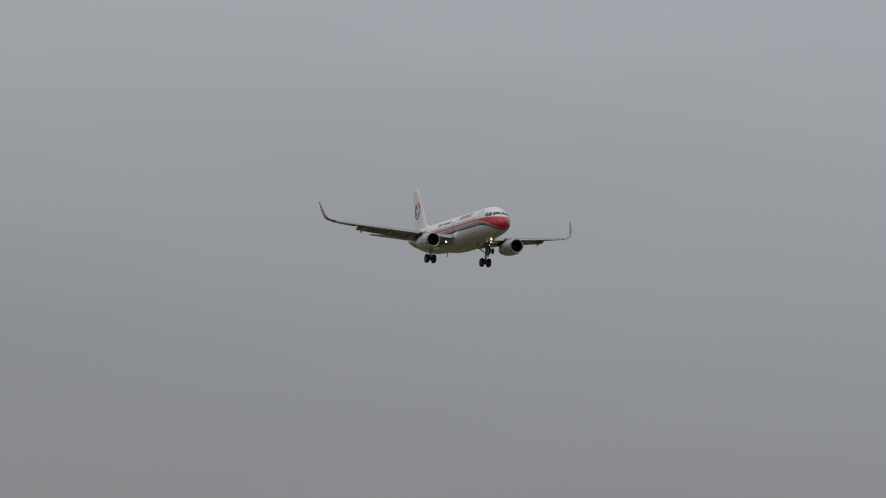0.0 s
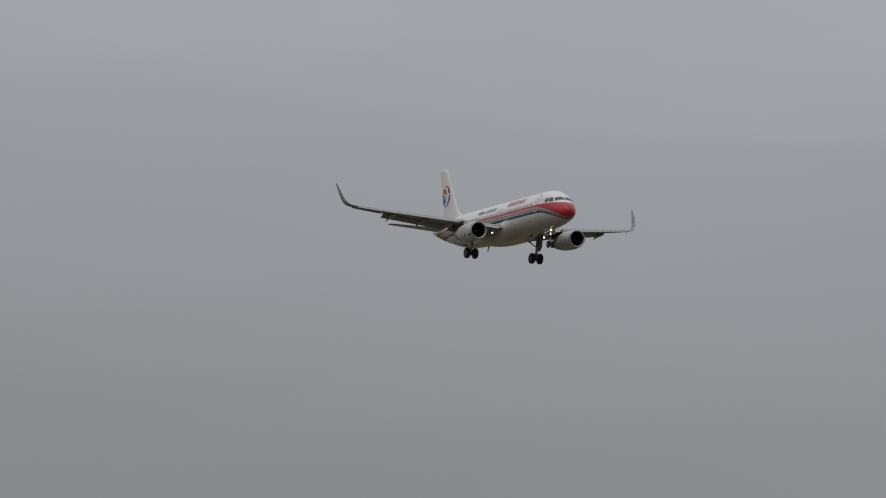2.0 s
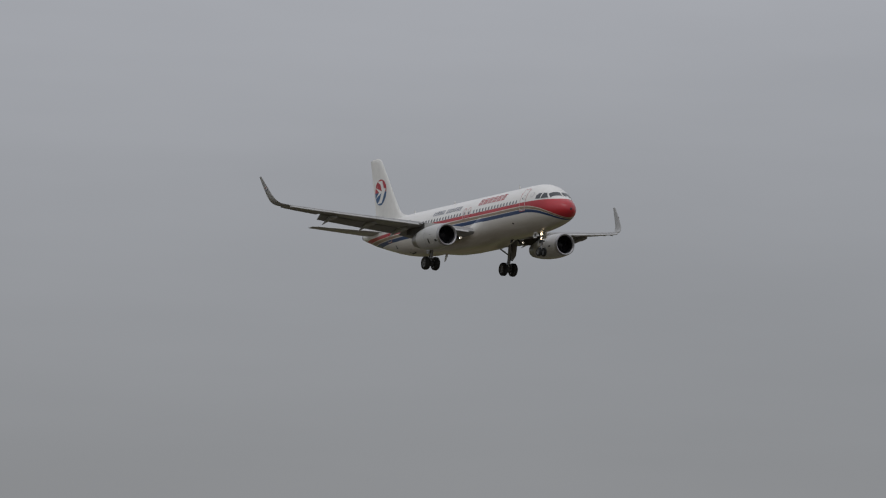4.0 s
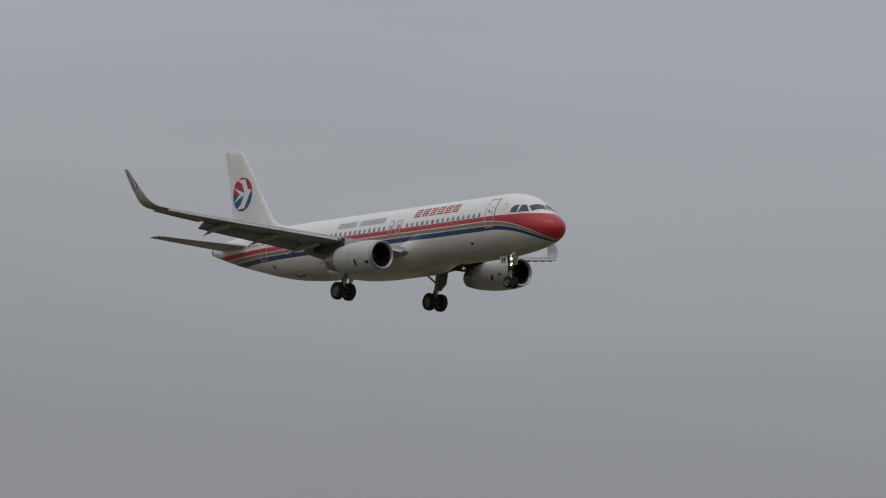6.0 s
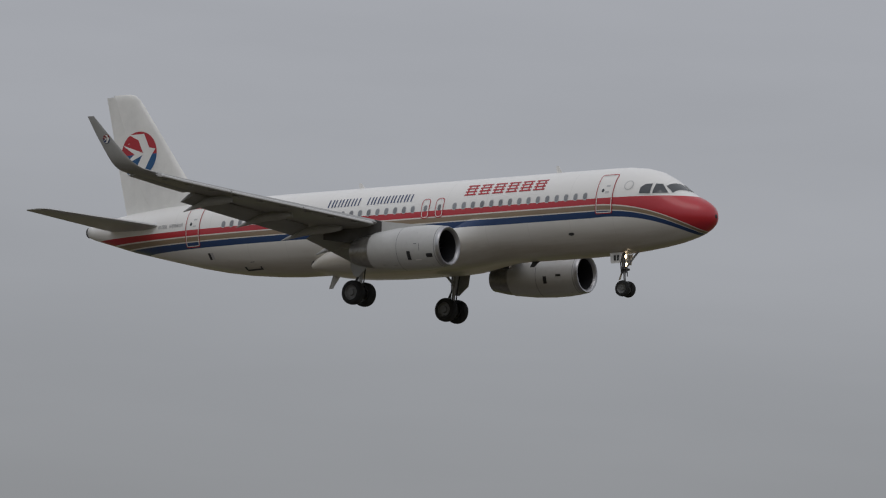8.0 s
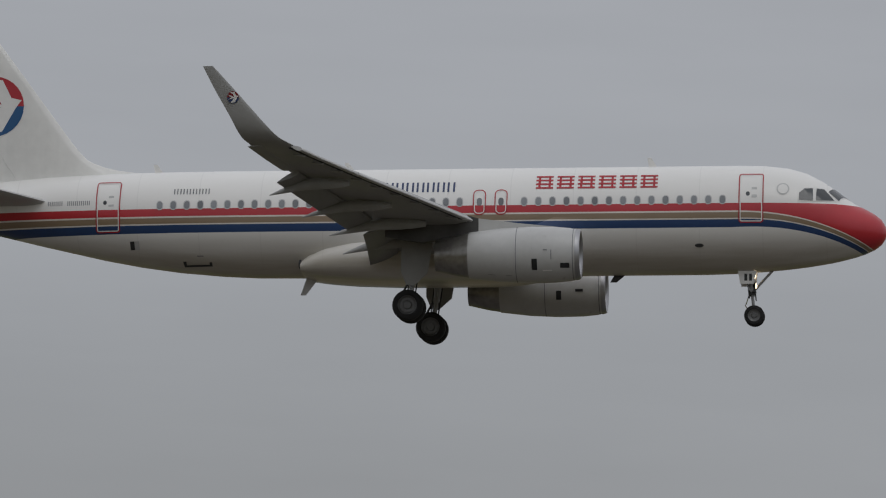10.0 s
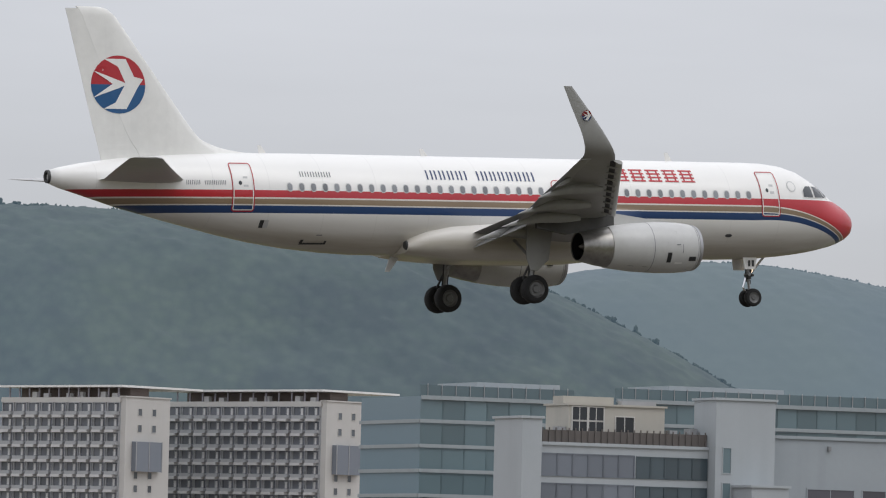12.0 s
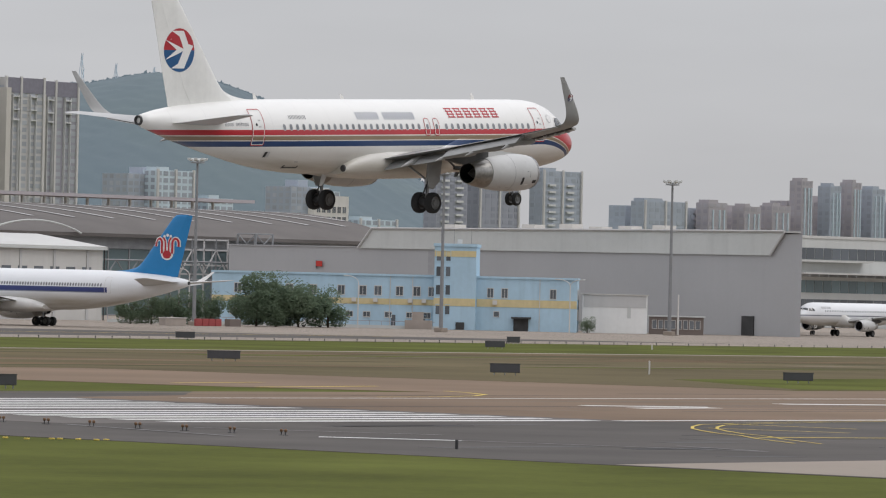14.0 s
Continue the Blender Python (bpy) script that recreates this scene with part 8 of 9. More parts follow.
    p = Block("pink_building", 416.6, 1600, 448.6, 1632, 60.5, M["pink"], "salmon pink block with small windows", "building", roof=M["pink"], parapet=0.6)
    p.windows("front", steps(420, 447, 9), [58.5 - 4.6 * i for i in range(1, 7)], 1.5, 1.2, M["glass_far"], frame=M["pink"])
    p.windows("end", steps(1604, 1630, 3), [58.5 - 4.6 * i for i in range(1, 7)], 1.3, 1.2, M["glass_far"], frame=M["pink"])
    p.box("roof_house", 416.7, 1600.1, 60.5, 420.5, 1631.5, 63.0, M["pink"])
    p.box("roof_house", 438.6, 1600.1, 60.5, 448.5, 1620, 62.3, M["pink"])
    for x in (439.2, 441.0, 444.0, 445.6, 447.6):
        p.box("roof_rod", x, 1601, 62.3, x + 0.25, 1601.3, 64.2, M["thin_white"])
    for x, w, h in ((421.5, 3.4, 1.6), (426.0, 1.2, 0.9), (431.0, 2.0, 1.3), (434.5, 1.2, 0.8)):
        p.box("roof_tank", x, 1602, 60.9, x + w, 1604, 60.9 + h, M["warm_white"])
    w = Block("white_flats_far", 363, 1600, 397, 1616, 47.0, M["warm_white"], "white flats with cluttered flat roof", "building", roof=M["warm_white"], parapet=0.5)
    w.windows("front", steps(364, 396, 11), (29.5, 33.5, 37.5, 41.5), 2.0, 2.2, M["glass_far"], frame=M["warm_white"])
    w.box("roof_house", 364, 1602, 47, 389, 1612, 50.2, M["warm_white"])
    w.box("roof_house", 367, 1604, 50.2, 376, 1610, 52.0, M["warm_white"])
    w.windows("front", steps(378, 388, 4), (44.5,), 1.6, 1.6, M["glass_dark"], frame=M["warm_white"])
    g = Block("green_shed", 352, 1602, 363, 1612, 46.0, surface("faded_green_sheeting", (0.12, 0.26, 0.22), 0.7), "faded green roof shed", "shed")


town()


# ---- trees
def leaf_material(name, colour):
    m, nt, p = nodes_of(name)
    w = Wire(nt)
    geo = nt.nodes.new("ShaderNodeNewGeometry")
    info = nt.nodes.new("ShaderNodeObjectInfo")
    a = w.mix(geo.outputs["Random Per Island"], grey(colour, 0.72), grey(colour, 1.3))
    w.put(p.inputs["Base Color"], w.mix(w.op("MULTIPLY", info.outputs["Random"], 0.35), a, (0.10, 0.085, 0.035)))
    p.inputs["Roughness"].default_value = 0.8
    p.inputs["Specular IOR Level"].default_value = 0.15
    thin = nt.nodes.new("ShaderNodeBsdfTranslucent")
    thin.inputs["Color"].default_value = (*grey(colour, 1.6), 1)
    both = nt.nodes.new("ShaderNodeMixShader")
    both.inputs[0].default_value = 0.4
    nt.links.new(p.outputs[0], both.inputs[1]), nt.links.new(thin.outputs[0], both.inputs[2])
    nt.links.new(both.outputs[0], nt.nodes["Material Output"].inputs["Surface"])
    return m


M["bark"] = surface("brown_bark", (0.10, 0.075, 0.055), 0.9, fine=6, vary=0.25, bump=0.4)
LEAF = {"broad": leaf_material("dark_green_leaves", (0.088, 0.138, 0.086)), "feather": leaf_material("olive_feathery_foliage", (0.155, 0.172, 0.125)), "dome": leaf_material("deep_green_dense_leaves", (0.126, 0.172, 0.114)), "bush": leaf_material("fresh_green_bush_leaves", (0.140, 0.160, 0.088))}


def tree_model(kind, h, spread, seed, label, leaves=900):
    """Tapered trunk with limbs, and a crown of many small leaf sprays with gaps."""
    rng = random.Random(seed)
    ob = root("tree" if h > 3.5 else "bush", pose(0, 0, 0), label, "tree" if h > 3.5 else "bush", "trees on the airfield" if h > 3.5 else "bushes")
    bm = bmesh.new()
    th = h * (0.92 if kind == "feather" else 0.62)
    if kind == "bush":
        th = h * 0.4
    r = 0.02 * h + 0.06
    tube_in(bm, (0, 0, -0.2), (0.1, 0.05, th * 0.5), r, r * 0.7, 8)
    tube_in(bm, (0.1, 0.05, th * 0.48), (-0.05, 0.1, th), r * 0.7, r * 0.2, 8)
    centres = []
    n = 16 if kind == "feather" else 11
    for i in range(n):
        u = (i + 0.5) / n
        z = th * (0.16 + 0.84 * u) if kind == "feather" else (th * (0.1 + 0.5 * u) if kind == "bush" else th * (0.38 + 0.62 * u))
        a = i * 2.4 + rng.uniform(-0.5, 0.5)
        reach = spread * ((1.05 - 0.82 * u) if kind == "feather" else (0.55 + 0.45 * math.sin(math.pi * u))) * rng.uniform(0.7, 1.1) * 0.8
        e = Vector((reach * math.cos(a), reach * math.sin(a), z + h * (0.05 if kind == "feather" else rng.uniform(0.06, 0.3))))
        e.z = min(e.z, h * 0.94)
        tube_in(bm, (0, 0, z * 0.9), e, r * 0.32, r * 0.08, 5)
        centres.append((e, reach))
        centres.append((e * 0.6 + Vector((0, 0, z * 0.42)), reach * 0.8))
    part("trunk", bm, M["bark"], ob, "", 50)
    vs, fs = [], []
    lumps = [(Vector((0, 0, 0.50 * h)), spread * 0.66, 0.46 * h)]
    for k in range(15):
        a = k * 2.4 + rng.uniform(-0.4, 0.4)
        q = spread * rng.uniform(0.35, 0.68)
        lumps.append((Vector((q * math.cos(a), q * math.sin(a), h * rng.uniform(0.20, 0.76))), spread * rng.uniform(0.28, 0.44), h * rng.uniform(0.16, 0.24)))
    spires = [(Vector((0, 0, 0)), h, 0.30 * spread)]
    for k in range(13):
        a = k * 2.4 + rng.uniform(-0.3, 0.3)
        q = spread * rng.uniform(0.2, 0.85)
        spires.append((Vector((q * math.cos(a), q * math.sin(a), 0)), h * rng.uniform(0.62, 1.0) * (1.05 - 0.2 * q / spread), spread * rng.uniform(0.30, 0.48)))
    for k in range(leaves):
        c, reach = centres[rng.randrange(len(centres))]
        s = 0.14 * h if kind != "feather" else 0.10 * h
        p = c + Vector((rng.gauss(0, s * 0.62), rng.gauss(0, s * 0.62), rng.gauss(0.02 * h, s * 0.5)))
        if kind == "bush":
            p.z *= rng.random() ** 0.6
        if kind == "feather":
            base, tall, wide = spires[rng.randrange(len(spires))]
            u = rng.random() ** 0.8
            r = wide * (1.06 - u) ** 0.58 * rng.uniform(0.2, 1.15)
            a = rng.uniform(0, 6.3)
            p = base * (1 - 0.25 * u) + Vector((r * math.cos(a), r * math.sin(a), tall * (0.08 + 0.95 * u)))
        if kind == "dome":
            c, wide, tall = lumps[rng.randrange(len(lumps))]
            d = Vector((rng.gauss(0, 1), rng.gauss(0, 1), rng.gauss(0, 1))).normalized() * rng.uniform(0.72, 1.04)
            p = c + Vector((d.x * wide, d.y * wide, d.z * tall))
        p.z = max((0.04 if kind == "dome" else 0.12) * h if kind != "bush" else 0.1, min(h * (1.06 if kind == "feather" else rng.uniform(0.93, 1.03)), p.z))
        size = h * rng.uniform(0.018, 0.05) * (0.84 if kind == "feather" else (0.46 if kind == "broad" else 0.66))
        q = Euler((rng.uniform(-0.9, 0.9), rng.uniform(-0.9, 0.9), rng.uniform(0, 6.3))).to_matrix()
        shape = ((-1, 0, 0), (-0.3, 0.42, 0.1), (0.5, 0.36, 0), (1, 0, -0.15), (0.45, -0.4, 0.05), (-0.35, -0.36, 0.08)) if kind != "feather" else ((-0.25, 0, -0.9), (0.22, 0.1, -0.5), (0.12, 0, 1.3), (-0.1, 0.1, 1.1), (-0.3, 0, 0.1))
        i0 = len(vs)
        vs += [tuple(p + q @ (Vector(v) * size)) for v in shape]
        fs.append(tuple(range(i0, i0 + len(shape))))
    me = bpy.data.meshes.new("crown")
    me.from_pydata(vs, [], fs)
    me.materials.append(LEAF[kind])
    cr = new("crown", me)
    cr.parent = ob
    return ob


def plant():
    rng = random.Random(8)
    f1 = tree_model("feather", 9.6, 2.4, 1, "olive feathery casuarina tree before the hangar", 6800)
    f2 = tree_model("feather", 8.8, 2.7, 2, "dense olive casuarina tree before the hangar", 6800)
    b1 = tree_model("broad", 9.0, 4.4, 3, "dark green broadleaf tree with uneven crown", 9000)
    b2 = tree_model("broad", 8.0, 4.0, 4, "dark green spreading tree on the airfield", 8500)
    d1 = tree_model("dome", 9.2, 7.0, 11, "dense dark green broadleaf tree with rounded crown", 12000)
    d2 = tree_model("dome", 7.6, 4.2, 12, "smaller rounded dark green tree by the blue building", 6500)
    d3 = tree_model("dome", 3.0, 1.75, 13, "clipped round dark green bush beside the shed", 4200)
    s1 = tree_model("bush", 3.4, 2.4, 5, "fresh green leafy bush", 2200)
    used = {}

    def put(src, x, y, k, rz=0):
        m = pose(x, y, 0, 0, 0, rz) @ Matrix.Scale(k, 4)
        if src.name in used:
            o = copy_thing(src, pose(x, y, 0, 0, 0, rz))
            o.scale = (k, k, k)
        else:
            used[src.name] = True
            src.matrix_basis = m
    # screen of casuarinas and bushes before the hangar
    for i in range(83):
        x = 284 + i * 1.5 + rng.uniform(-1, 1)
        tall = 1.05 + 0.09 * math.sin(i * 0.9) + 0.07 * math.sin(i * 2.3)
        if 294 < x < 310:
            tall *= 1.14
        if 318 < x < 350:
            tall *= 0.88
        if x > 405:
            tall *= 0.80
        put((f1, f2)[i % 2], x, 560 + rng.uniform(-6, 8), tall * rng.uniform(0.9, 1.08), rng.uniform(0, 360))
    for i in range(56):
        put((f2, f1)[i % 2], 285 + i * 2.1 + rng.uniform(-0.8, 0.8), 552 + rng.uniform(-3, 3), (0.74 if 316 < 285 + i * 2.1 < 348 else 0.86) * rng.uniform(0.9, 1.06), rng.uniform(0, 360))
    for i in range(60):
        put(s1, 282 + i * 2.2 + rng.uniform(-1, 1), 540 + rng.uniform(-5, 5), rng.uniform(1.5, 2.2) * (1.2 if i < 16 else 1.0), rng.uniform(0, 360))
    for i in range(9):
        put((b1, b2)[i % 2], 287 + i * 3.3, 549 + rng.uniform(-3, 3), rng.uniform(1.0, 1.2), rng.uniform(0, 360))
    for i in range(12):
        put(s1, 334 + i * 2.3, 541 + rng.uniform(-3, 3), (3.1 - 0.06 * i) * rng.uniform(0.92, 1.08), rng.uniform(0, 360))
    # grove behind the parked jets
    for i in range(22):
        x = 607.0 + i * 2.75 + rng.uniform(-1.5, 1.5)
        y = 795 + rng.uniform(-8, 10)
        put((b1, b2)[i % 2], x, y, rng.uniform(1.36, 1.62) + 0.34 * math.sin((i + 2) / 23 * math.pi) - (0.55 if i > 17 else 0), rng.uniform(0, 360))
    for i in range(8):
        put((b1, b2)[i % 2], 610 + i * 6.1, 782 + rng.uniform(-3, 3), rng.uniform(1.1, 1.35), rng.uniform(0, 360))
    # trees before the blue building
    put(d1, 690.6, 640.0, 1.06, 20)
    put(d1, 686.4, 640.5, 0.86, 200)
    put(d1, 696.0, 640.0, 0.84, 110)
    put(d2, 702.2, 639.0, 0.98, 70)
    put(d2, 678.2, 644.0, 0.88, 150)
    put(d2, 673.6, 646.0, 0.84, 40)
    put(d2, 668.6, 647.0, 0.78, 250)
    put(d2, 664.8, 648.0, 0.66, 10)
    put(d3, 738.4, 613.6, 1.0, 30)


plant()


# ---- lamp masts, lamps, antennas
def masts():
    def mast(x, y, h):
        ob = root("floodlight_mast", pose(x, y, 0), "tall grey floodlight mast on the apron", "lamp mast", "floodlight masts")
        part("pole", tubes(((0, 0, 0), (0, 0, h), 0.34, 0.17), seg=12), M["mast"], ob, "", 40)
        part("base_block", boxes((-0.8, -0.8, 0, 0.8, 0.8, 0.7), bevel=0.08), M["concrete"], ob)
        crown = part("crown", spin([(h - 0.5, 0.25), (h - 0.45, 1.15), (h - 0.3, 1.15), (h - 0.25, 0.25)], 14, "Z"), M["mast"], ob)
        for i in range(8):
            a = 2 * math.pi * i / 8
            c, s = math.cos(a), math.sin(a)
            part("floodlight", slab([(1.0 * c - 0.28 * s, 1.0 * s + 0.28 * c, h - 0.2), (1.0 * c + 0.28 * s, 1.0 * s - 0.28 * c, h - 0.2), (1.6 * c + 0.28 * s, 1.6 * s - 0.28 * c, h + 0.05), (1.6 * c - 0.28 * s, 1.6 * s + 0.28 * c, h + 0.05)], (0, 0, 1), 0.32), M["grey_fascia"], crown)
        return ob
    first = mast(583.8, 640, 26.6)
    copy_thing(first, pose(671.2, 640, 0, 0, 0, 31))
    second = mast(684.0, 598.4, 25.3)
    copy_thing(second, pose(741.3, 598.4, 0, 0, 0, 17))
    thin = root("thin_pole", pose(742.3, 597.4, 0), "thin white pole before the grey hangar", "pole")
    part("rod", tubes(((0, 0, 0), (0, 0, 6.8), 0.16, 0.12), seg=8), M["white_wall"], thin)
    part("foot", boxes((-0.3, -0.3, 0, 0.3, 0.3, 0.15), bevel=0.02), M["concrete"], thin)

    def street(x, y, h, arms):
        ob = root("street_lamp", pose(x, y, 0), "slim pale street lamp with curved arm", "street lamp", "street lamps")
        part("pole", tubes(((0, 0, 0), (0, 0, h - 0.8), 0.12, 0.08), seg=8), M["white_wall"], ob)
        for s in arms:
            pts = [(0, s * 2.6 * (1 - math.cos(t)), h - 0.8 + 1.1 * math.sin(t)) for t in (0, 0.4, 0.8, 1.2, 1.57)]
            part("arm", tubes(*[(a, b, 0.06) for a, b in zip(pts, pts[1:])], seg=6), M["white_wall"], ob)
            part("lamp_head", boxes((-0.15, min(s * 2.4, s * 3.2), h + 0.2, 0.15, max(s * 2.4, s * 3.2), h + 0.38), bevel=0.03), M["grey_fascia"], ob)
    for x, y, h, arms in ((710, 639.5, 8.4, (1,)), (742, 620.5, 8.6, (1, -1)), (693.5, 662.5, 9.0, (1,)), (596, 735, 9.0, (1,)), (577, 745, 9.4, (-1,)), (640, 752, 9.5, (1, -1)), (628, 740, 9.5, (1,))):
        street(x, y, h, arms)
    # radar and radio towers on the hill
    # the haze-tinted wall colour again, so the hilltop towers look distant
    steel = M["haze_wall"]

    def spire(bearing, far, z0, h, w, head):
        x, y = far * math.sin(radians(bearing)), far * math.cos(radians(bearing))
        ob = root("radar_tower" if head else "radio_mast", pose(x, y, z0), "grey radar tower on the hilltop" if head else "slender lattice radio mast on the hill", "radar tower" if head else "radio mast", "hilltop towers")
        if head:
            part("shaft", tubes(((0, 0, -12), (0, 0, h * 0.62), w * 0.34, w * 0.24), seg=8), steel, ob)
            for k, (rr, zz) in enumerate(((0.9, 0.62), (1.3, 0.80)) if head == 1 else ()):
                part("platform", spin([(h * zz, 0.0), (h * zz, w * rr * 0.6), (h * (zz + 0.07), w * rr * 0.6), (h * (zz + 0.07), 0)], 12, "Z"), steel, ob)
            if head == 1:
                for dx, dy in ((-1, -1), (1, -1), (1, 1), (-1, 1)):
                    part("leg", tubes(((dx * w * 0.42, dy * w * 0.42, -10), (dx * w * 0.3, dy * w * 0.3, h * 0.64), 0.55, 0.45), seg=5), steel, ob)
                part("antenna_bar", boxes((-w * 0.5, -0.5, h * 0.9, w * 0.5, 0.5, h * 1.0)), steel, ob)
            if head == 2:
                part("block", boxes((-w * 0.55, -w * 0.5, -8, w * 0.55, w * 0.5, h * 0.5)), steel, ob)
                part("radome", spin([(h * 0.74 - w * 0.66 * math.cos(math.pi * i / 9), w * 0.66 * math.sin(math.pi * i / 9)) for i in range(10)], 14, "Z"), M["far_wall"], ob, "round grey radome", True)
                part("annex", boxes((-w * 1.1, -w * 0.4, -8, -w * 0.55, w * 0.4, h * 0.22)), steel, ob)
        else:
            for dx, dy in ((-w, -w), (w, -w), (w, w), (-w, w)):
                part("leg", tubes(((dx, dy, -10), (0, 0, h), 0.4, 0.2), seg=5), steel, ob)
            for k in range(4):
                z = h * k / 4
                f = 1 - k / 4
                part("brace", tubes(((-w * f, -w * f, z), (w * f * 0.75, -w * f * 0.75, z + h / 4), 0.25), ((w * f, -w * f, z), (-w * f * 0.75, -w * f * 0.75, z + h / 4), 0.25), seg=5), steel, ob)
    for bearing, z0, h, w, head in ((35.90, 270, 27, 9, 1), (37.74, 259, 29, 11, 2), (37.93, 256, 22, 2.5, 0), (38.46, 241, 22, 2.5, 0), (42.31, 166, 25, 10, 1), (45.19, 130, 46, 4, 0), (45.53, 131, 38, 4, 0), (45.91, 151, 16, 3, 0), (47.85, 106, 30, 3, 0), (35.75, 278, 18, 2, 0)):
        spire(bearing, 4290, z0, h, w, head)


masts()


# ---- parked aircraft
def parked(name, label, plan, m, body, fin, lettering, emblem, bogie=False, eng=1.0, finlet=None, group=""):
    mats = standard_mats(body=body, tip=finlet or M["white"], slat=M["wing"], outline=M["frame"])
    drop = 0.30
    ob = root(name, m, label, "airplane", group)
    hull = build_hull(plan, ob, body, 32)
    build_fairing(plan, ob, M["white"])
    f = build_fin(plan, ob, fin, fin)
    for side in (-1, 1):
        build_wing(plan, ob, side, {**mats, "tip": M["white"]} if side < 0 else mats, True, "wing")
        if plan.blunt:
            build_engine(plan, ob, side, mats, 10.0, 5.2, -1.5, eng)
        else:
            build_engine(plan, ob, side, mats, fat=eng)
        build_main_gear(plan, ob, side, mats, drop, bogie)
        build_tailplane(plan, ob, side, M["tail_grey"])
        for mat, x0, x1, z0, z1, n, gaps in lettering:
            bars("letter_bar", plan, hull, mat, x0, x1, z0, z1, side, n, gaps, 0.7)
        emblem(f, side)
        hull_door(plan, hull, mats, 4.7, 5.3, -0.25, 1.35, side, 0.03, False)
        hull_door(plan, hull, mats, 29.2, 29.8, -0.25, 1.35, side, 0.03, False)
    cabin_windows(plan, ob, hull, mats, ((6.2, 28.8 if bogie else 27.4),), 0.533 / plan.sx, 0.56)
    flight_deck_windows(plan, hull, mats)
    build_nose_gear(plan, ob, mats, drop)
    part("tail_exhaust", spin([(0.0, 0.27), (-0.15, 0.25), (-0.15, 0.0)], 16), M["dark"], hull, "", 40, Matrix.Translation(plan.out(37.33, 0, 0.93, 1)))
    return ob


def wave_paint(ob, plan):
    """A blue wave that sweeps from the tail to the chin, and a blue tail end, on both sides."""
    hull = [o for o in ob.children if o.name.startswith("fuselage")][0]
    for side in (-1, 1):
        on = lambda u, v: plan.hull(u, v, side, 0.022)
        top = [(28.0, -1.40), (24.8, -0.92), (21.2, 0.02), (16.8, 0.45), (12.3, 0.45), (9.2, 0.12), (6.5, -0.75), (5.0, -1.5)]
        low = [(5.0, -1.62), (7.0, -1.85), (9.2, -1.92), (11.2, -1.6), (12.4, -0.9), (13.6, -0.42), (16.8, -0.35), (21.2, -0.5), (24.8, -1.2), (28.0, -1.5)]
        rows = []
        for i in range(31):
            x = 28.0 - 22.8 * i / 30
            hi, lo = interp(-x, [-p[0] for p in top], [p[1] for p in top]), interp(x, [p[0] for p in low], [p[1] for p in low])
            rows.append([on(x, lo + (hi - lo) * k / 4) for k in range(5)])
        part("blue_wave", loft(rows, False, False), M["wave_blue"], hull, "painted blue wave")
        rows = []
        for i in range(9):
            x = 30.5 + 6.6 * i / 8
            b, t = interp(x, HULL_X, HULL_B), interp(x, HULL_X, HULL_T)
            rows.append([on(x, b + 0.03 + (min(t - 0.1, -0.9 + 2.2 * i / 8) - b) * k / 4) for k in range(5)])
        part("blue_tail_end", loft(rows, False, False), M["wave_blue"], hull, "blue painted tail end")


M["wave_blue"] = surface("bright_wave_blue_paint", (0.04, 0.24, 0.45), 0.4, fine=3, vary=0.08, bump=0.01)


M["letter_grey"] = surface("slate_lettering_paint", (0.16, 0.17, 0.19), 0.5, vary=0.08)


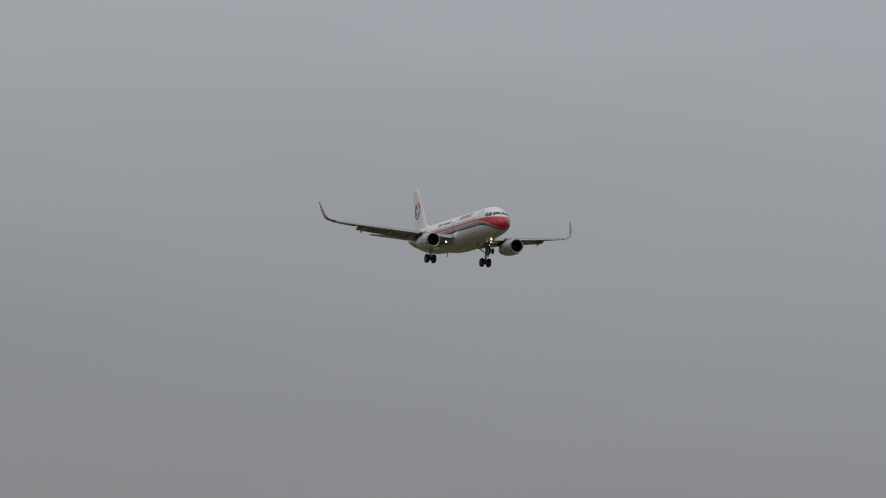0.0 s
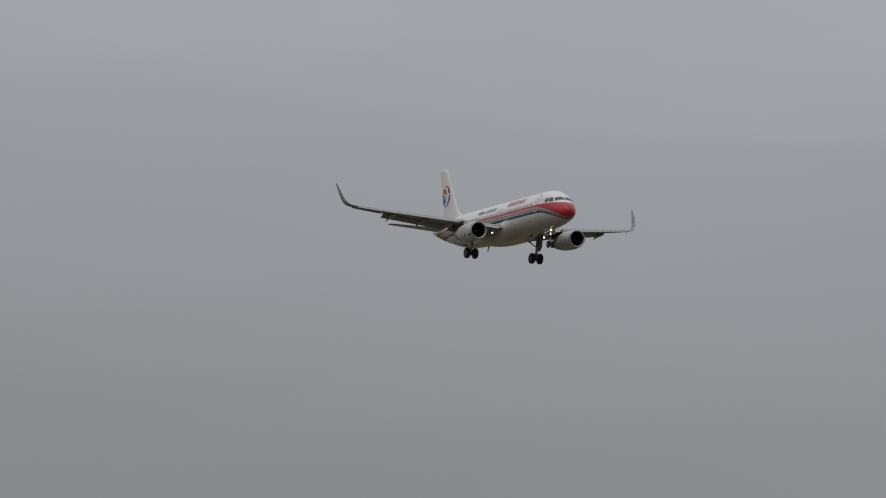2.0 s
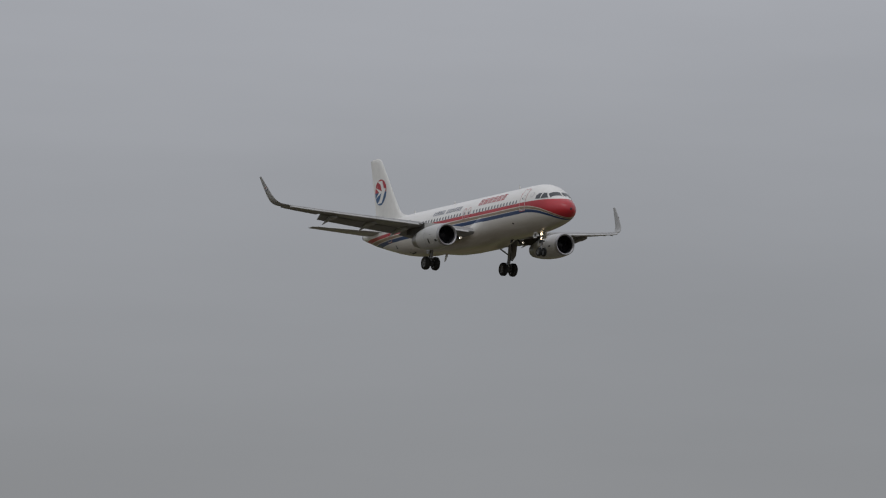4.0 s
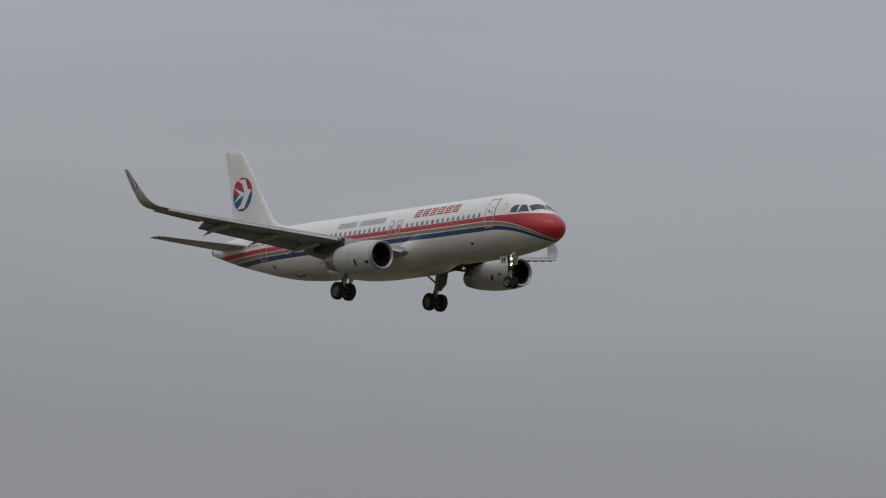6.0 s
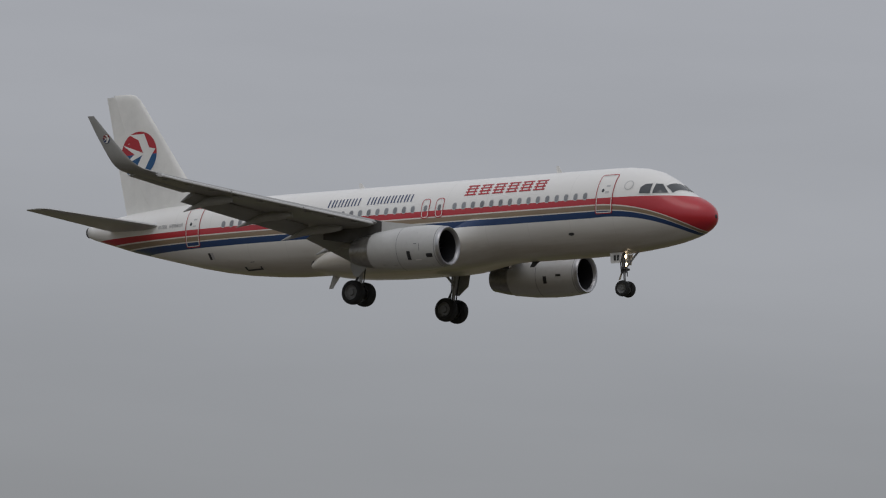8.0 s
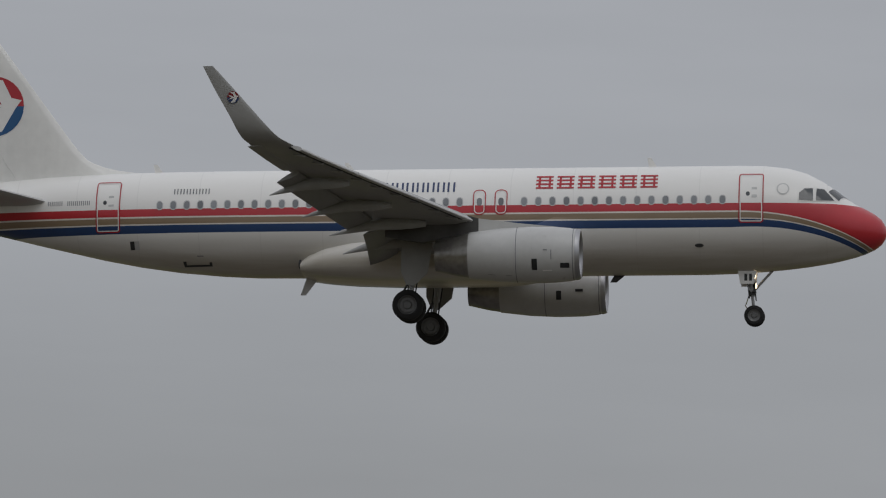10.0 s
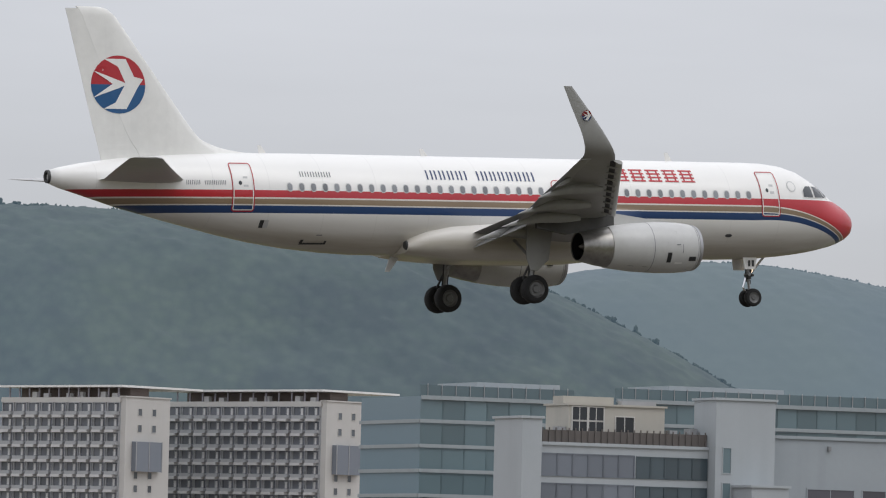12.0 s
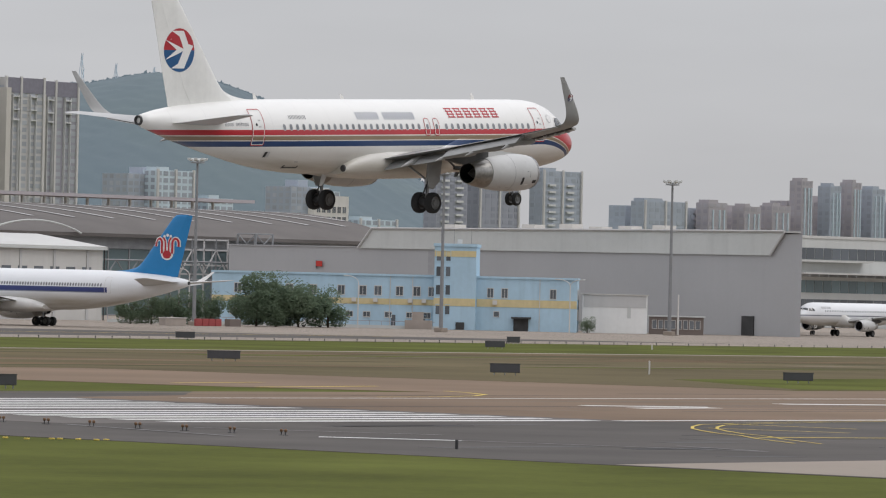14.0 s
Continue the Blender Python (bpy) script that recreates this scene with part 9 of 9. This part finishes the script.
def parked_fleet():
    # height of the body's axis over the apron
    def stand(plan):
        return -(-3.62 + 0.30 - 0.585) * plan.sr
    jet = Plan(1.10, 1.02, 0.98, blunt=True)
    wave = livery("white_paint_with_blue_wave", (0.63, 0.645, 0.65), ())
    def sunny(f, side):
        place = lambda u, v: fin_skin(jet, side, 0.03)(34.05 + u * 1.5, 4.75 + v * 1.8)
        sunburst(place, f, (0, side, 0), 0.03)
    words = ((M["letter_grey"], 5.2, 9.0, 0.72, 1.32, 4, ()), (M["letter_grey"], 9.6, 19.2, 0.72, 1.32, 16, (8,)))
    for x, y, rz in ((496.5, 631, 11.5), (589.0, 702, 10.0)):
        o = parked("parked_jet", "white and blue twin-jet parked on the apron", jet, pose(x, y, stand(jet) + 0.03, 0, 0, rz), wave, M["fin"], words, sunny, group="parked jets")
        wave_paint(o, jet)
    # wide-body with a blue fin
    wide = Plan(1.745, 1.43, 1.72, fence=0.5, fin_aft=1.1, tail_span=0.95, sweep=0.17, trim=0.10)
    stripe = livery("white_paint_with_navy_band", (0.74, 0.75, 0.76), ((0.45, -0.25, (0.03, 0.045, 0.17)), (-0.25, -0.38, (0.30, 0.32, 0.36))), until=-20.5)
    tail_blue = surface("bright_blue_fin_paint", (0.012, 0.20, 0.46), 0.4, fine=2, vary=0.06, bump=0.01)
    def blossom(f, side):
        """A flower with a red cup, two inner stems and two outer petals that curl over, edged in white."""
        cx, cz = 35.0, 4.55
        def band(pts, w, lift):
            on = fin_skin(wide, side, lift)
            rows = []
            for i, (u, v) in enumerate(pts):
                (a, b), (c, d) = pts[max(0, i - 1)], pts[min(len(pts) - 1, i + 1)]
                n = math.hypot(c - a, d - b)
                du, dv = (d - b) / n * w / 2, (a - c) / n * w / 2
                rows.append([on(cx + (u + k * du) * 1.30, cz + (v + k * dv) * 1.35) for k in (-1, 1)])
            return loft(rows, False, False)
        def spot(u, v, ru, rv, lift):
            return flat_fill([(cx + (u + ru * math.cos(q)) * 1.30, cz + (v + rv * math.sin(q)) * 1.35) for q in [2 * math.pi * k / 16 for k in range(16)]], fin_skin(wide, side, lift), 1)
        white, red = [spot(0, -0.52, 0.52, 0.48, 0.05), spot(0, 0.86, 0.12, 0.12, 0.05)], [spot(0, -0.58, 0.36, 0.30, 0.10)]
        for k in (-1, 1):
            petal = [(k * 0.43, -0.5), (k * 0.44, 0.0)] + [(k * (0.70 - 0.26 * math.cos(q)), 0.26 + 0.34 * math.sin(q)) for q in [math.pi * j / 10 for j in range(11)]] + [(k * 0.95, 0.02)]
            stem = [(k * 0.14, -0.35), (k * 0.14, 0.2), (k * 0.17, 0.42), (k * 0.26, 0.60), (k * 0.36, 0.68)]
            white += [band(petal, 0.32, 0.055), band(stem, 0.25, 0.06), spot(k * 0.27, 0.78, 0.11, 0.11, 0.05)]
            red += [band(petal, 0.17, 0.105), band(stem, 0.13, 0.11)]
        em = part("tail_emblem", merged(*white), M["white"], f, "white-edged red blossom emblem")
        part("emblem_core", merged(*red), M["red"], em)
    words = ((M["grey_mark"], 4.6, 7.6, 0.85, 1.25, 6, ()), (M["navy"], 10.6, 16.5, 0.90, 1.2, 14, (5,)))
    parked("wide_body_jet", "white wide-body jet with blue fin, parked", wide, pose(596.8, 605.2, stand(wide) + 0.03 - 0.15, 0, 0, 91.2), stripe, tail_blue, words, blossom, True, 1.05, M["navy"])
    # another narrow-body at the far stand
    grey = livery("white_paint_with_grey_band", (0.76, 0.77, 0.78), ((-0.15, -0.35, (0.20, 0.21, 0.24)),))
    words = ((M["grey_mark"], 4.8, 8.2, 0.95, 1.35, 7, ()),)
    parked("parked_jet_white", "plain white twin-jet parked by the terminal", Plan(1.0, 1.0, 1.0), pose(830.5, 628, stand(Plan()) + 0.03, 0, 0, 183), grey, M["fin"], words, lambda f, s: None, group="parked jets")


parked_fleet()


# ---- signs, lights and markers on the field
M["amber_cap"] = surface("weathered_amber_lamp_cap", (0.16, 0.085, 0.04), 0.5, vary=0.15)


def field_things():
    def board(x, y, w, h, rz, label="dark taxiway sign board seen from behind"):
        ob = root("taxiway_sign", pose(x, y, 0, 0, 0, rz), label, "sign", "taxiway signs")
        part("panel", boxes((-w / 2, -0.12, 0.22, w / 2, 0.12, 0.22 + h), bevel=0.03), M["sign_back"], ob)
        for s in (-0.36, 0.0, 0.36):
            part("leg", tubes(((s * w, 0, 0), (s * w, 0, 0.3), 0.05), seg=6), M["mast"], ob)
        part("panel_rim", boxes((-w / 2 - 0.03, -0.13, 0.22 + h - 0.05, w / 2 + 0.03, 0.13, 0.22 + h + 0.02)), M["dark"], ob)
    for x, y, w, h in ((371, 350, 3.0, 0.70), (352, 301, 2.5, 0.72), (362, 279, 2.5, 0.62), (503, 481, 2.4, 0.72), (508, 436, 2.4, 0.70), (557, 475, 1.7, 0.75), (251.5, 255.8, 1.35, 0.68), (264, 296, 2.8, 0.70)):
        board(x, y, w, h, -30)
    p = root("marker_post", pose(379, 308, 0), "thin white marker post in the grass", "post")
    part("rod", tubes(((0, 0, 0), (0, 0, 1.15), 0.07), seg=8), M["white_wall"], p)
    p = root("marker_stub", pose(185.0, 160.8, 0), "short dark marker stub by the asphalt", "post")
    part("rod", tubes(((0, 0, 0), (0, 0, 0.42), 0.07), seg=8), M["dark"], p)
    p = root("marker_post", pose(548, 445, 0), "thin white marker post in the grass", "post")
    part("rod", tubes(((0, 0, 0), (0, 0, 0.6), 0.08), seg=8), M["white_wall"], p)
    # twin threshold lights on short stems
    def lamp_unit():
        ob = root("threshold_light", pose(192.0, 177.3, 0), "twin dark runway threshold light on stems", "runway light", "threshold lights")
        for s in (-0.13, 0.13):
            part("stem", tubes(((0, s, 0), (0, s, 0.21), 0.025), seg=6), M["dark"], ob)
            part("lamp_body", spin([(0.17, 0.03), (0.19, 0.07), (0.27, 0.078), (0.31, 0.04), (0.32, 0)], 10, "Z"), M["amber_cap"], ob, "", True, Matrix.Translation((0, s, 0)))
        part("base_plate", boxes((-0.08, -0.22, 0, 0.08, 0.22, 0.04)), M["dark"], ob)
        return ob
    one = lamp_unit()
    for x, y in [(191.9 + 0.05 * i, 180.4 + 3.05 * i) for i in range(15)] + [(270, 193.0), (300, 193.0)]:
        copy_thing(one, pose(x, y, 0))
    # little yellow blocks along the edge of the asphalt
    y1 = root("yellow_edge_block", pose(173.1, 174.7, 0), "small yellow painted edge block", "edge marker", "yellow edge blocks")
    part("block", boxes((-0.08, -0.12, 0, 0.08, 0.12, 0.07), bevel=0.02), M["paint_yellow"], y1)
    for x, y in ((174.5, 174.6), (174.9, 174.5), (175.3, 173.8), (175.6, 173.0), (176.2, 173.0), (173.2, 176.1)):
        copy_thing(y1, pose(x, y, 0))
    # yellow cabinet with a sloping lid
    c = root("yellow_cabinet", pose(168.9, 179.6, 0), "yellow slanted board on a short stand", "board")
    part("panel", slab([(-0.55, -0.10, 0.42), (0.55, -0.10, 0.42), (0.70, 0.35, 0.80), (-0.40, 0.35, 0.80)], (0, -0.6, 0.8), 0.06), M["yellow"], c)
    for x, y, z in ((-0.5, -0.08, 0.42), (0.5, -0.08, 0.42), (0.6, 0.33, 0.78), (-0.35, 0.33, 0.78)):
        part("leg", tubes(((x, y, 0), (x, y, z), 0.03), seg=6), M["yellow"], c)
    # row of little edge posts along the apron
    e = root("edge_marker", pose(330, 478.5, 0), "small blue-grey taxiway edge marker", "edge marker", "apron edge markers")
    part("stem", tubes(((0, 0, 0), (0, 0, 0.26), 0.04), seg=6), M["dark"], e)
    part("cap", spin([(0.24, 0.02), (0.26, 0.085), (0.34, 0.085), (0.37, 0.0)], 8, "Z"), M["sign_back"], e)
    for i in range(1, 120):
        copy_thing(e, pose(330 + i * 3.1, 478.5 + 0.3 * math.sin(i), 0))


M["sign_back"] = surface("dark_grey_sign_back", (0.055, 0.055, 0.06), 0.6, fine=6, vary=0.2)
M["yellow"] = surface("yellow_painted_metal", (0.66, 0.36, 0.02), 0.45, fine=6, vary=0.1, streak=0.1)
field_things()


# ---- vehicles and gear on the apron
def wheels_for(ob, xs, y0, y1, r, w=0.3):
    for x in xs:
        for y in (y0, y1):
            t = part("wheel", spin([(-w / 2, r * 0.5), (-w / 2, r * 0.92), (-w * 0.3, r), (w * 0.3, r), (w / 2, r * 0.92), (w / 2, r * 0.5)], 16, "Y", True), M["tyre"], ob, "", 40, pose(x, y, r))
            part("hub", spin([(-w * 0.4, 0), (-w * 0.4, r * 0.5), (w * 0.4, r * 0.5), (w * 0.4, 0)], 12, "Y"), M["rim"], t)


def cab_in(ob, x0, w, h, mat, length=2.1, nose=0.35):
    ring = lambda y: [(x0, y, 0.6), (x0 + length, y, 0.6), (x0 + length, y, h), (x0 + nose, y, h), (x0, y, 1.7)]
    part("cab", loft([ring(0.0), ring(w)]), mat, ob)
    part("windscreen", slab([(x0 + 0.02, 0.15, 1.75), (x0 + 0.02, w - 0.15, 1.75), (x0 + nose - 0.02, w - 0.15, h - 0.15), (x0 + nose - 0.02, 0.15, h - 0.15)], (-1, 0, 0.2), 0.05), M["glass_dark"], ob)
    part("side_window", boxes((x0 + nose + 0.2, -0.04, 1.7, x0 + length - 0.35, 0.02, h - 0.25)), M["glass_dark"], ob)


M["tan_crate"] = surface("dusty_tan_board", (0.33, 0.285, 0.25), 0.8, fine=2, vary=0.12, streak=0.15)
M["dock_steel"] = surface("dull_dark_dock_steel", (0.15, 0.16, 0.165), 0.6, fine=3, vary=0.15)


def apron_vehicles():
    V = {k: surface(k + "_vehicle_paint", c, 0.4, fine=5, vary=0.08) for k, c in (("white", (0.70, 0.70, 0.68)), ("blue", (0.03, 0.10, 0.25)), ("teal", (0.03, 0.16, 0.22)), ("amber", (0.50, 0.28, 0.05)), ("red", (0.29, 0.045, 0.045)), ("black", (0.03, 0.03, 0.035)))}
    # tank truck
    t = root("tank_truck", pose(566, 626, 0), "yellow tank truck parked on the apron", "truck")
    part("chassis", boxes((0, 0.3, 0.7, 10.5, 2.2, 1.05)), M["dark"], t)
    part("tank", spin([(2.7, 0.0), (2.75, 0.95), (3.1, 1.22), (9.8, 1.22), (10.15, 0.95), (10.2, 0.0)], 20), V["amber"], t, "yellow tank", 40, pose(0, 1.25, 2.25))
    part("catwalk", boxes((3.0, 0.6, 3.45, 9.8, 1.9, 3.6)), M["steel"], t)
    cab_in(t, 0.1, 2.5, 2.9, V["amber"])
    wheels_for(t, (1.2, 7.2, 8.5), 0.2, 2.3, 0.5)
    t = root("tank_truck_small", pose(552, 624, 0), "blue service truck with yellow tank", "truck")
    part("chassis", boxes((0, 0.3, 0.7, 9.0, 2.2, 1.05)), M["dark"], t)
    part("side_locker", boxes((2.5, 0.0, 0.9, 8.8, 2.4, 2.2)), V["teal"], t)
    part("tank", spin([(2.7, 0.0), (2.75, 0.7), (3.0, 0.9), (8.4, 0.9), (8.7, 0.0)], 16), V["amber"], t, "", 40, pose(0, 1.25, 2.9))
    cab_in(t, 0.1, 2.4, 2.7, V["teal"])
    wheels_for(t, (1.2, 6.8), 0.2, 2.3, 0.48)
    # catering box truck
    t = root("box_truck", pose(546, 620, 0), "white box truck with red stripe", "truck")
    part("chassis", boxes((0, 0.3, 0.7, 7.5, 2.2, 1.0)), M["dark"], t)
    part("cargo_box", boxes((2.3, 0.0, 1.0, 7.5, 2.5, 3.0), bevel=0.05), V["white"], t)
    part("box_stripe", boxes((2.35, -0.02, 2.1, 7.45, 0.0, 2.6)), V["red"], t)
    cab_in(t, 0.1, 2.4, 2.5, V["white"])
    wheels_for(t, (1.2, 5.8), 0.2, 2.3, 0.45)
    # passenger stairs
    t = root("passenger_stairs", pose(538, 622, 0), "mobile passenger stairs with blue base", "stairs")
    part("base", boxes((0, 0, 0.5, 7.5, 2.2, 1.3)), V["blue"], t)
    for i in range(11):
        part("step", boxes((0.4 + i * 0.55, 0.3, 1.2 + i * 0.22, 0.95 + i * 0.55, 1.9, 1.32 + i * 0.22)), M["steel"], t)
    for y in (0.2, 2.0):
        part("side_rail", slab([(0.3, y, 1.2), (6.6, y, 3.7), (7.4, y, 3.7), (7.4, y, 4.8), (6.4, y, 4.8), (0.2, y, 2.3)], (0, 1, 0), 0.06), V["white"], t)
    part("rail_stripe", slab([(0.3, 0.14, 1.7), (6.6, 0.14, 4.2), (6.6, 0.14, 4.45), (0.3, 0.14, 1.95)], (0, -1, 0), 0.03), V["red"], t)
    part("support", tubes(((6.8, 0.4, 1.2), (6.8, 0.4, 3.7), 0.08), ((6.8, 1.8, 1.2), (6.8, 1.8, 3.7), 0.08), seg=6), M["steel"], t)
    wheels_for(t, (1.0, 6.2), 0.2, 2.0, 0.4)
    # small cars and a pick-up
    def car(x, y, mat, label, rz=0, k=1.0):
        c = root("car", pose(x, y, 0, 0, 0, rz), label, "car", "cars")
        ring = lambda yy, i: [(0, yy, 0.35), (4.3, yy, 0.35), (4.3, yy, 0.85), (3.5, yy + i, 0.95), (3.0, yy + i * 2, 1.45), (1.4, yy + i * 2, 1.5), (0.5, yy + i, 0.95), (0, yy, 0.85)]
        part("body", loft([ring(0, 0.0), ring(0.1, 0.05), ring(1.6, -0.05), ring(1.7, 0.0)]), mat, c, "", 40)
        part("side_window", slab([(0.75, -0.005, 0.98), (3.25, -0.005, 0.98), (2.9, 0.02, 1.38), (1.45, 0.02, 1.38)], (0, -1, 0), 0.03), M["glass_dark"], c)
        wheels_for(c, (0.8, 3.5), 0.05, 1.6, 0.31, 0.2)
    car(579.5, 626, V["white"], "small white car on the apron")
    car(708, 645, V["white"], "white car by the blue building", 130)
    t = root("pickup_truck", pose(540, 664, 0), "white service truck with open back", "truck")
    part("bed", boxes((2.1, 0.0, 0.8, 6.6, 2.2, 1.25)), M["dark"], t)
    cab_in(t, 0.1, 2.2, 2.4, V["white"])
    wheels_for(t, (1.1, 5.2), 0.15, 2.05, 0.42)
    # low white tow bar and dollies
    t = root("tow_bar", pose(397, 503, 0), "white tow bar lying on a trolley", "tow bar")
    part("bar", tubes(((0, 0, 0.55), (11.0, 0.4, 0.30), 0.13), ((1.5, 0, 0.95), (4.5, 0.1, 0.55), 0.14), seg=8), V["white"], t)
    part("cradle", boxes((2.0, -0.3, 0.2, 3.6, 0.6, 0.5), (0.2, -0.4, 0.15, 0.9, 0.6, 0.7)), M["dark"], t)
    wheels_for(t, (0.6, 3.0), -0.4, 0.6, 0.22, 0.15)
    # work docks round the far jet
    for i, (x, y) in enumerate(((549, 672), (557, 671), (566, 673), (575, 676), (584, 680))):
        d = root("work_dock", pose(x, y, 0), "grey steel work dock beside the parked jet", "dock", "work docks")
        h = 3.1 + 0.5 * (i % 3)
        for dx in (0, 4.5):
            for dy in (0, 2.0):
                part("leg", tubes(((dx, dy, 0), (dx, dy, h + 1.0), 0.07), seg=5), M["dock_steel"], d)
        part("platform", boxes((-0.1, -0.1, h, 4.6, 2.1, h + 0.15)), M["dock_steel"], d)
        part("brace", tubes(((0, 0, 0.2), (4.5, 0, h), 0.05), ((4.5, 0, 0.2), (0, 0, h), 0.05), ((0, 0, h + 1), (4.5, 0, h + 1), 0.05), seg=5), M["dock_steel"], d)
    # green mesh fence round the near stand
    f = root("mesh_fence", pose(393.5, 508, 0), "dark green mesh fence enclosure", "fence")
    for i in range(13):
        part("post", tubes(((i * 1.5, 0, 0), (i * 1.5, 0, 3.2), 0.06), seg=6), M["fence_green"], f)
    for i in range(12):
        bm = bmesh.new()
        for k in range(14):
            box_in(bm, i * 1.5 + k * 0.107, -0.01, 0.1, i * 1.5 + k * 0.107 + 0.06, 0.02, 3.1)
        for z in (0.2, 1.3, 2.1, 3.0):
            box_in(bm, i * 1.5, -0.02, z, i * 1.5 + 1.5, 0.02, z + 0.06)
        part("mesh_panel", bm, M["fence_green"], f)
    # solid dark walls stand in for the shed's shaded inside
    s = Block("canopy_shed", 350, 512, 398.4, 520, 3.5, M["under_shade"], "shed with thin pale roof, its open front painted dark", "shed", roof=M["grey_fascia"], parapet=0.25)
    s.box("white_sheet", 380.5, 511.9, 0.3, 389.2, 512, 3.2, M["grey_white"])
    s.box("grey_sheet", 390.5, 511.9, 0.3, 393.1, 512, 3.2, M["hotel_wall"])
    s.box("tan_board", 393.2, 511.7, 0, 394.4, 512, 3.3, M["office_cream"])
    s.box("brown_bale", 394.6, 511.5, 0, 395.8, 512, 3.2, M["brown_sheet"])
    for i in range(14):
        b = root("baggage_cart", pose(352 + i * 2.6, 501.5 + (i % 3) * 0.8, 0), "dark low baggage cart", "cart", "baggage carts")
        part("deck", boxes((0, 0, 0.35, 2.1, 1.3, 0.5)), M["dark"], b)
        part("load", boxes((0.1, 0.15, 0.5, 2.0, 1.15, 1.0 + 0.2 * (i % 3)), bevel=0.05), M["brown_sheet"] if i % 4 == 1 else M["dark"], b)
        wheels_for(b, (0.4, 1.7), 0.1, 1.2, 0.2, 0.12)
    # hedge line and low wall before the blue building
    w = root("low_wall", pose(690, 678, 0, 0, 0, 38), "low pale wall with dark railing", "wall")
    part("wall_course", boxes((0, -56, 0, 0.4, 0, 0.55)), M["grey_fascia"], w)
    for i in range(28):
        part("rail_post", boxes((0.1, -2 * i - 0.1, 0.55, 0.2, -2 * i, 1.3)), M["brown"], w)
    part("rail", boxes((0.1, -55, 1.2, 0.2, 0, 1.3)), M["brown"], w)
    r = root("red_barrier", pose(665.42, 634.0, 0), "row of low red barriers", "barrier")
    for i in range(4):
        part("barrier_body", boxes((1.508 * i + 0.05, 0, 0, 1.508 * (i + 1) - 0.05, 0.5, 1.2), bevel=0.06), V["red"], r)
    r = root("stone_crate", pose(658.42, 634.0, 0), "low beige boxed crate before the trees", "crate")
    part("crate_body", boxes((0, 0, 0, 4.79, 1.5, 1.2), bevel=0.05), M["tan_crate"], r)
    part("crate_lid", boxes((-0.1, -0.1, 1.2, 4.89, 1.6, 1.32)), M["warm_white"], r)
    r = root("brown_crate", pose(673.29, 634.0, 0), "small brown crate beside the barriers", "crate")
    part("crate_body", boxes((0, 0, 0, 2.65, 1.2, 1.2), bevel=0.05), M["brown_sheet"], r)
    q = root("fence_panel", pose(690, 700, 0), "pale corrugated fence beside the hangar", "fence")
    for i in range(30):
        part("sheet", boxes((-60 + i * 2.0, -4.0, 0, -60 + i * 2.0 + 1.92, -3.9, 2.6)), M["grey_white"], q)
    k = root("cabin_hut", pose(722, 639.5, 0, 0, 0, 38), "small brown cabin by the tower", "hut")
    part("body", boxes((-2.5, -4.5, 0, 0, 0, 1.5), (-2.2, -3.0, 1.5, -0.3, -1.2, 2.9)), M["tan_crate"], k)


M["fence_green"] = surface("dark_green_fence_paint", (0.035, 0.06, 0.05), 0.6, vary=0.15)
apron_vehicles()


# ---- what moves
def motions():
    walk(airliner, [(t, pose(x, y, z, r, -p, HEADING)) for t, x, y, z, p, r in FLIGHT])


motions()
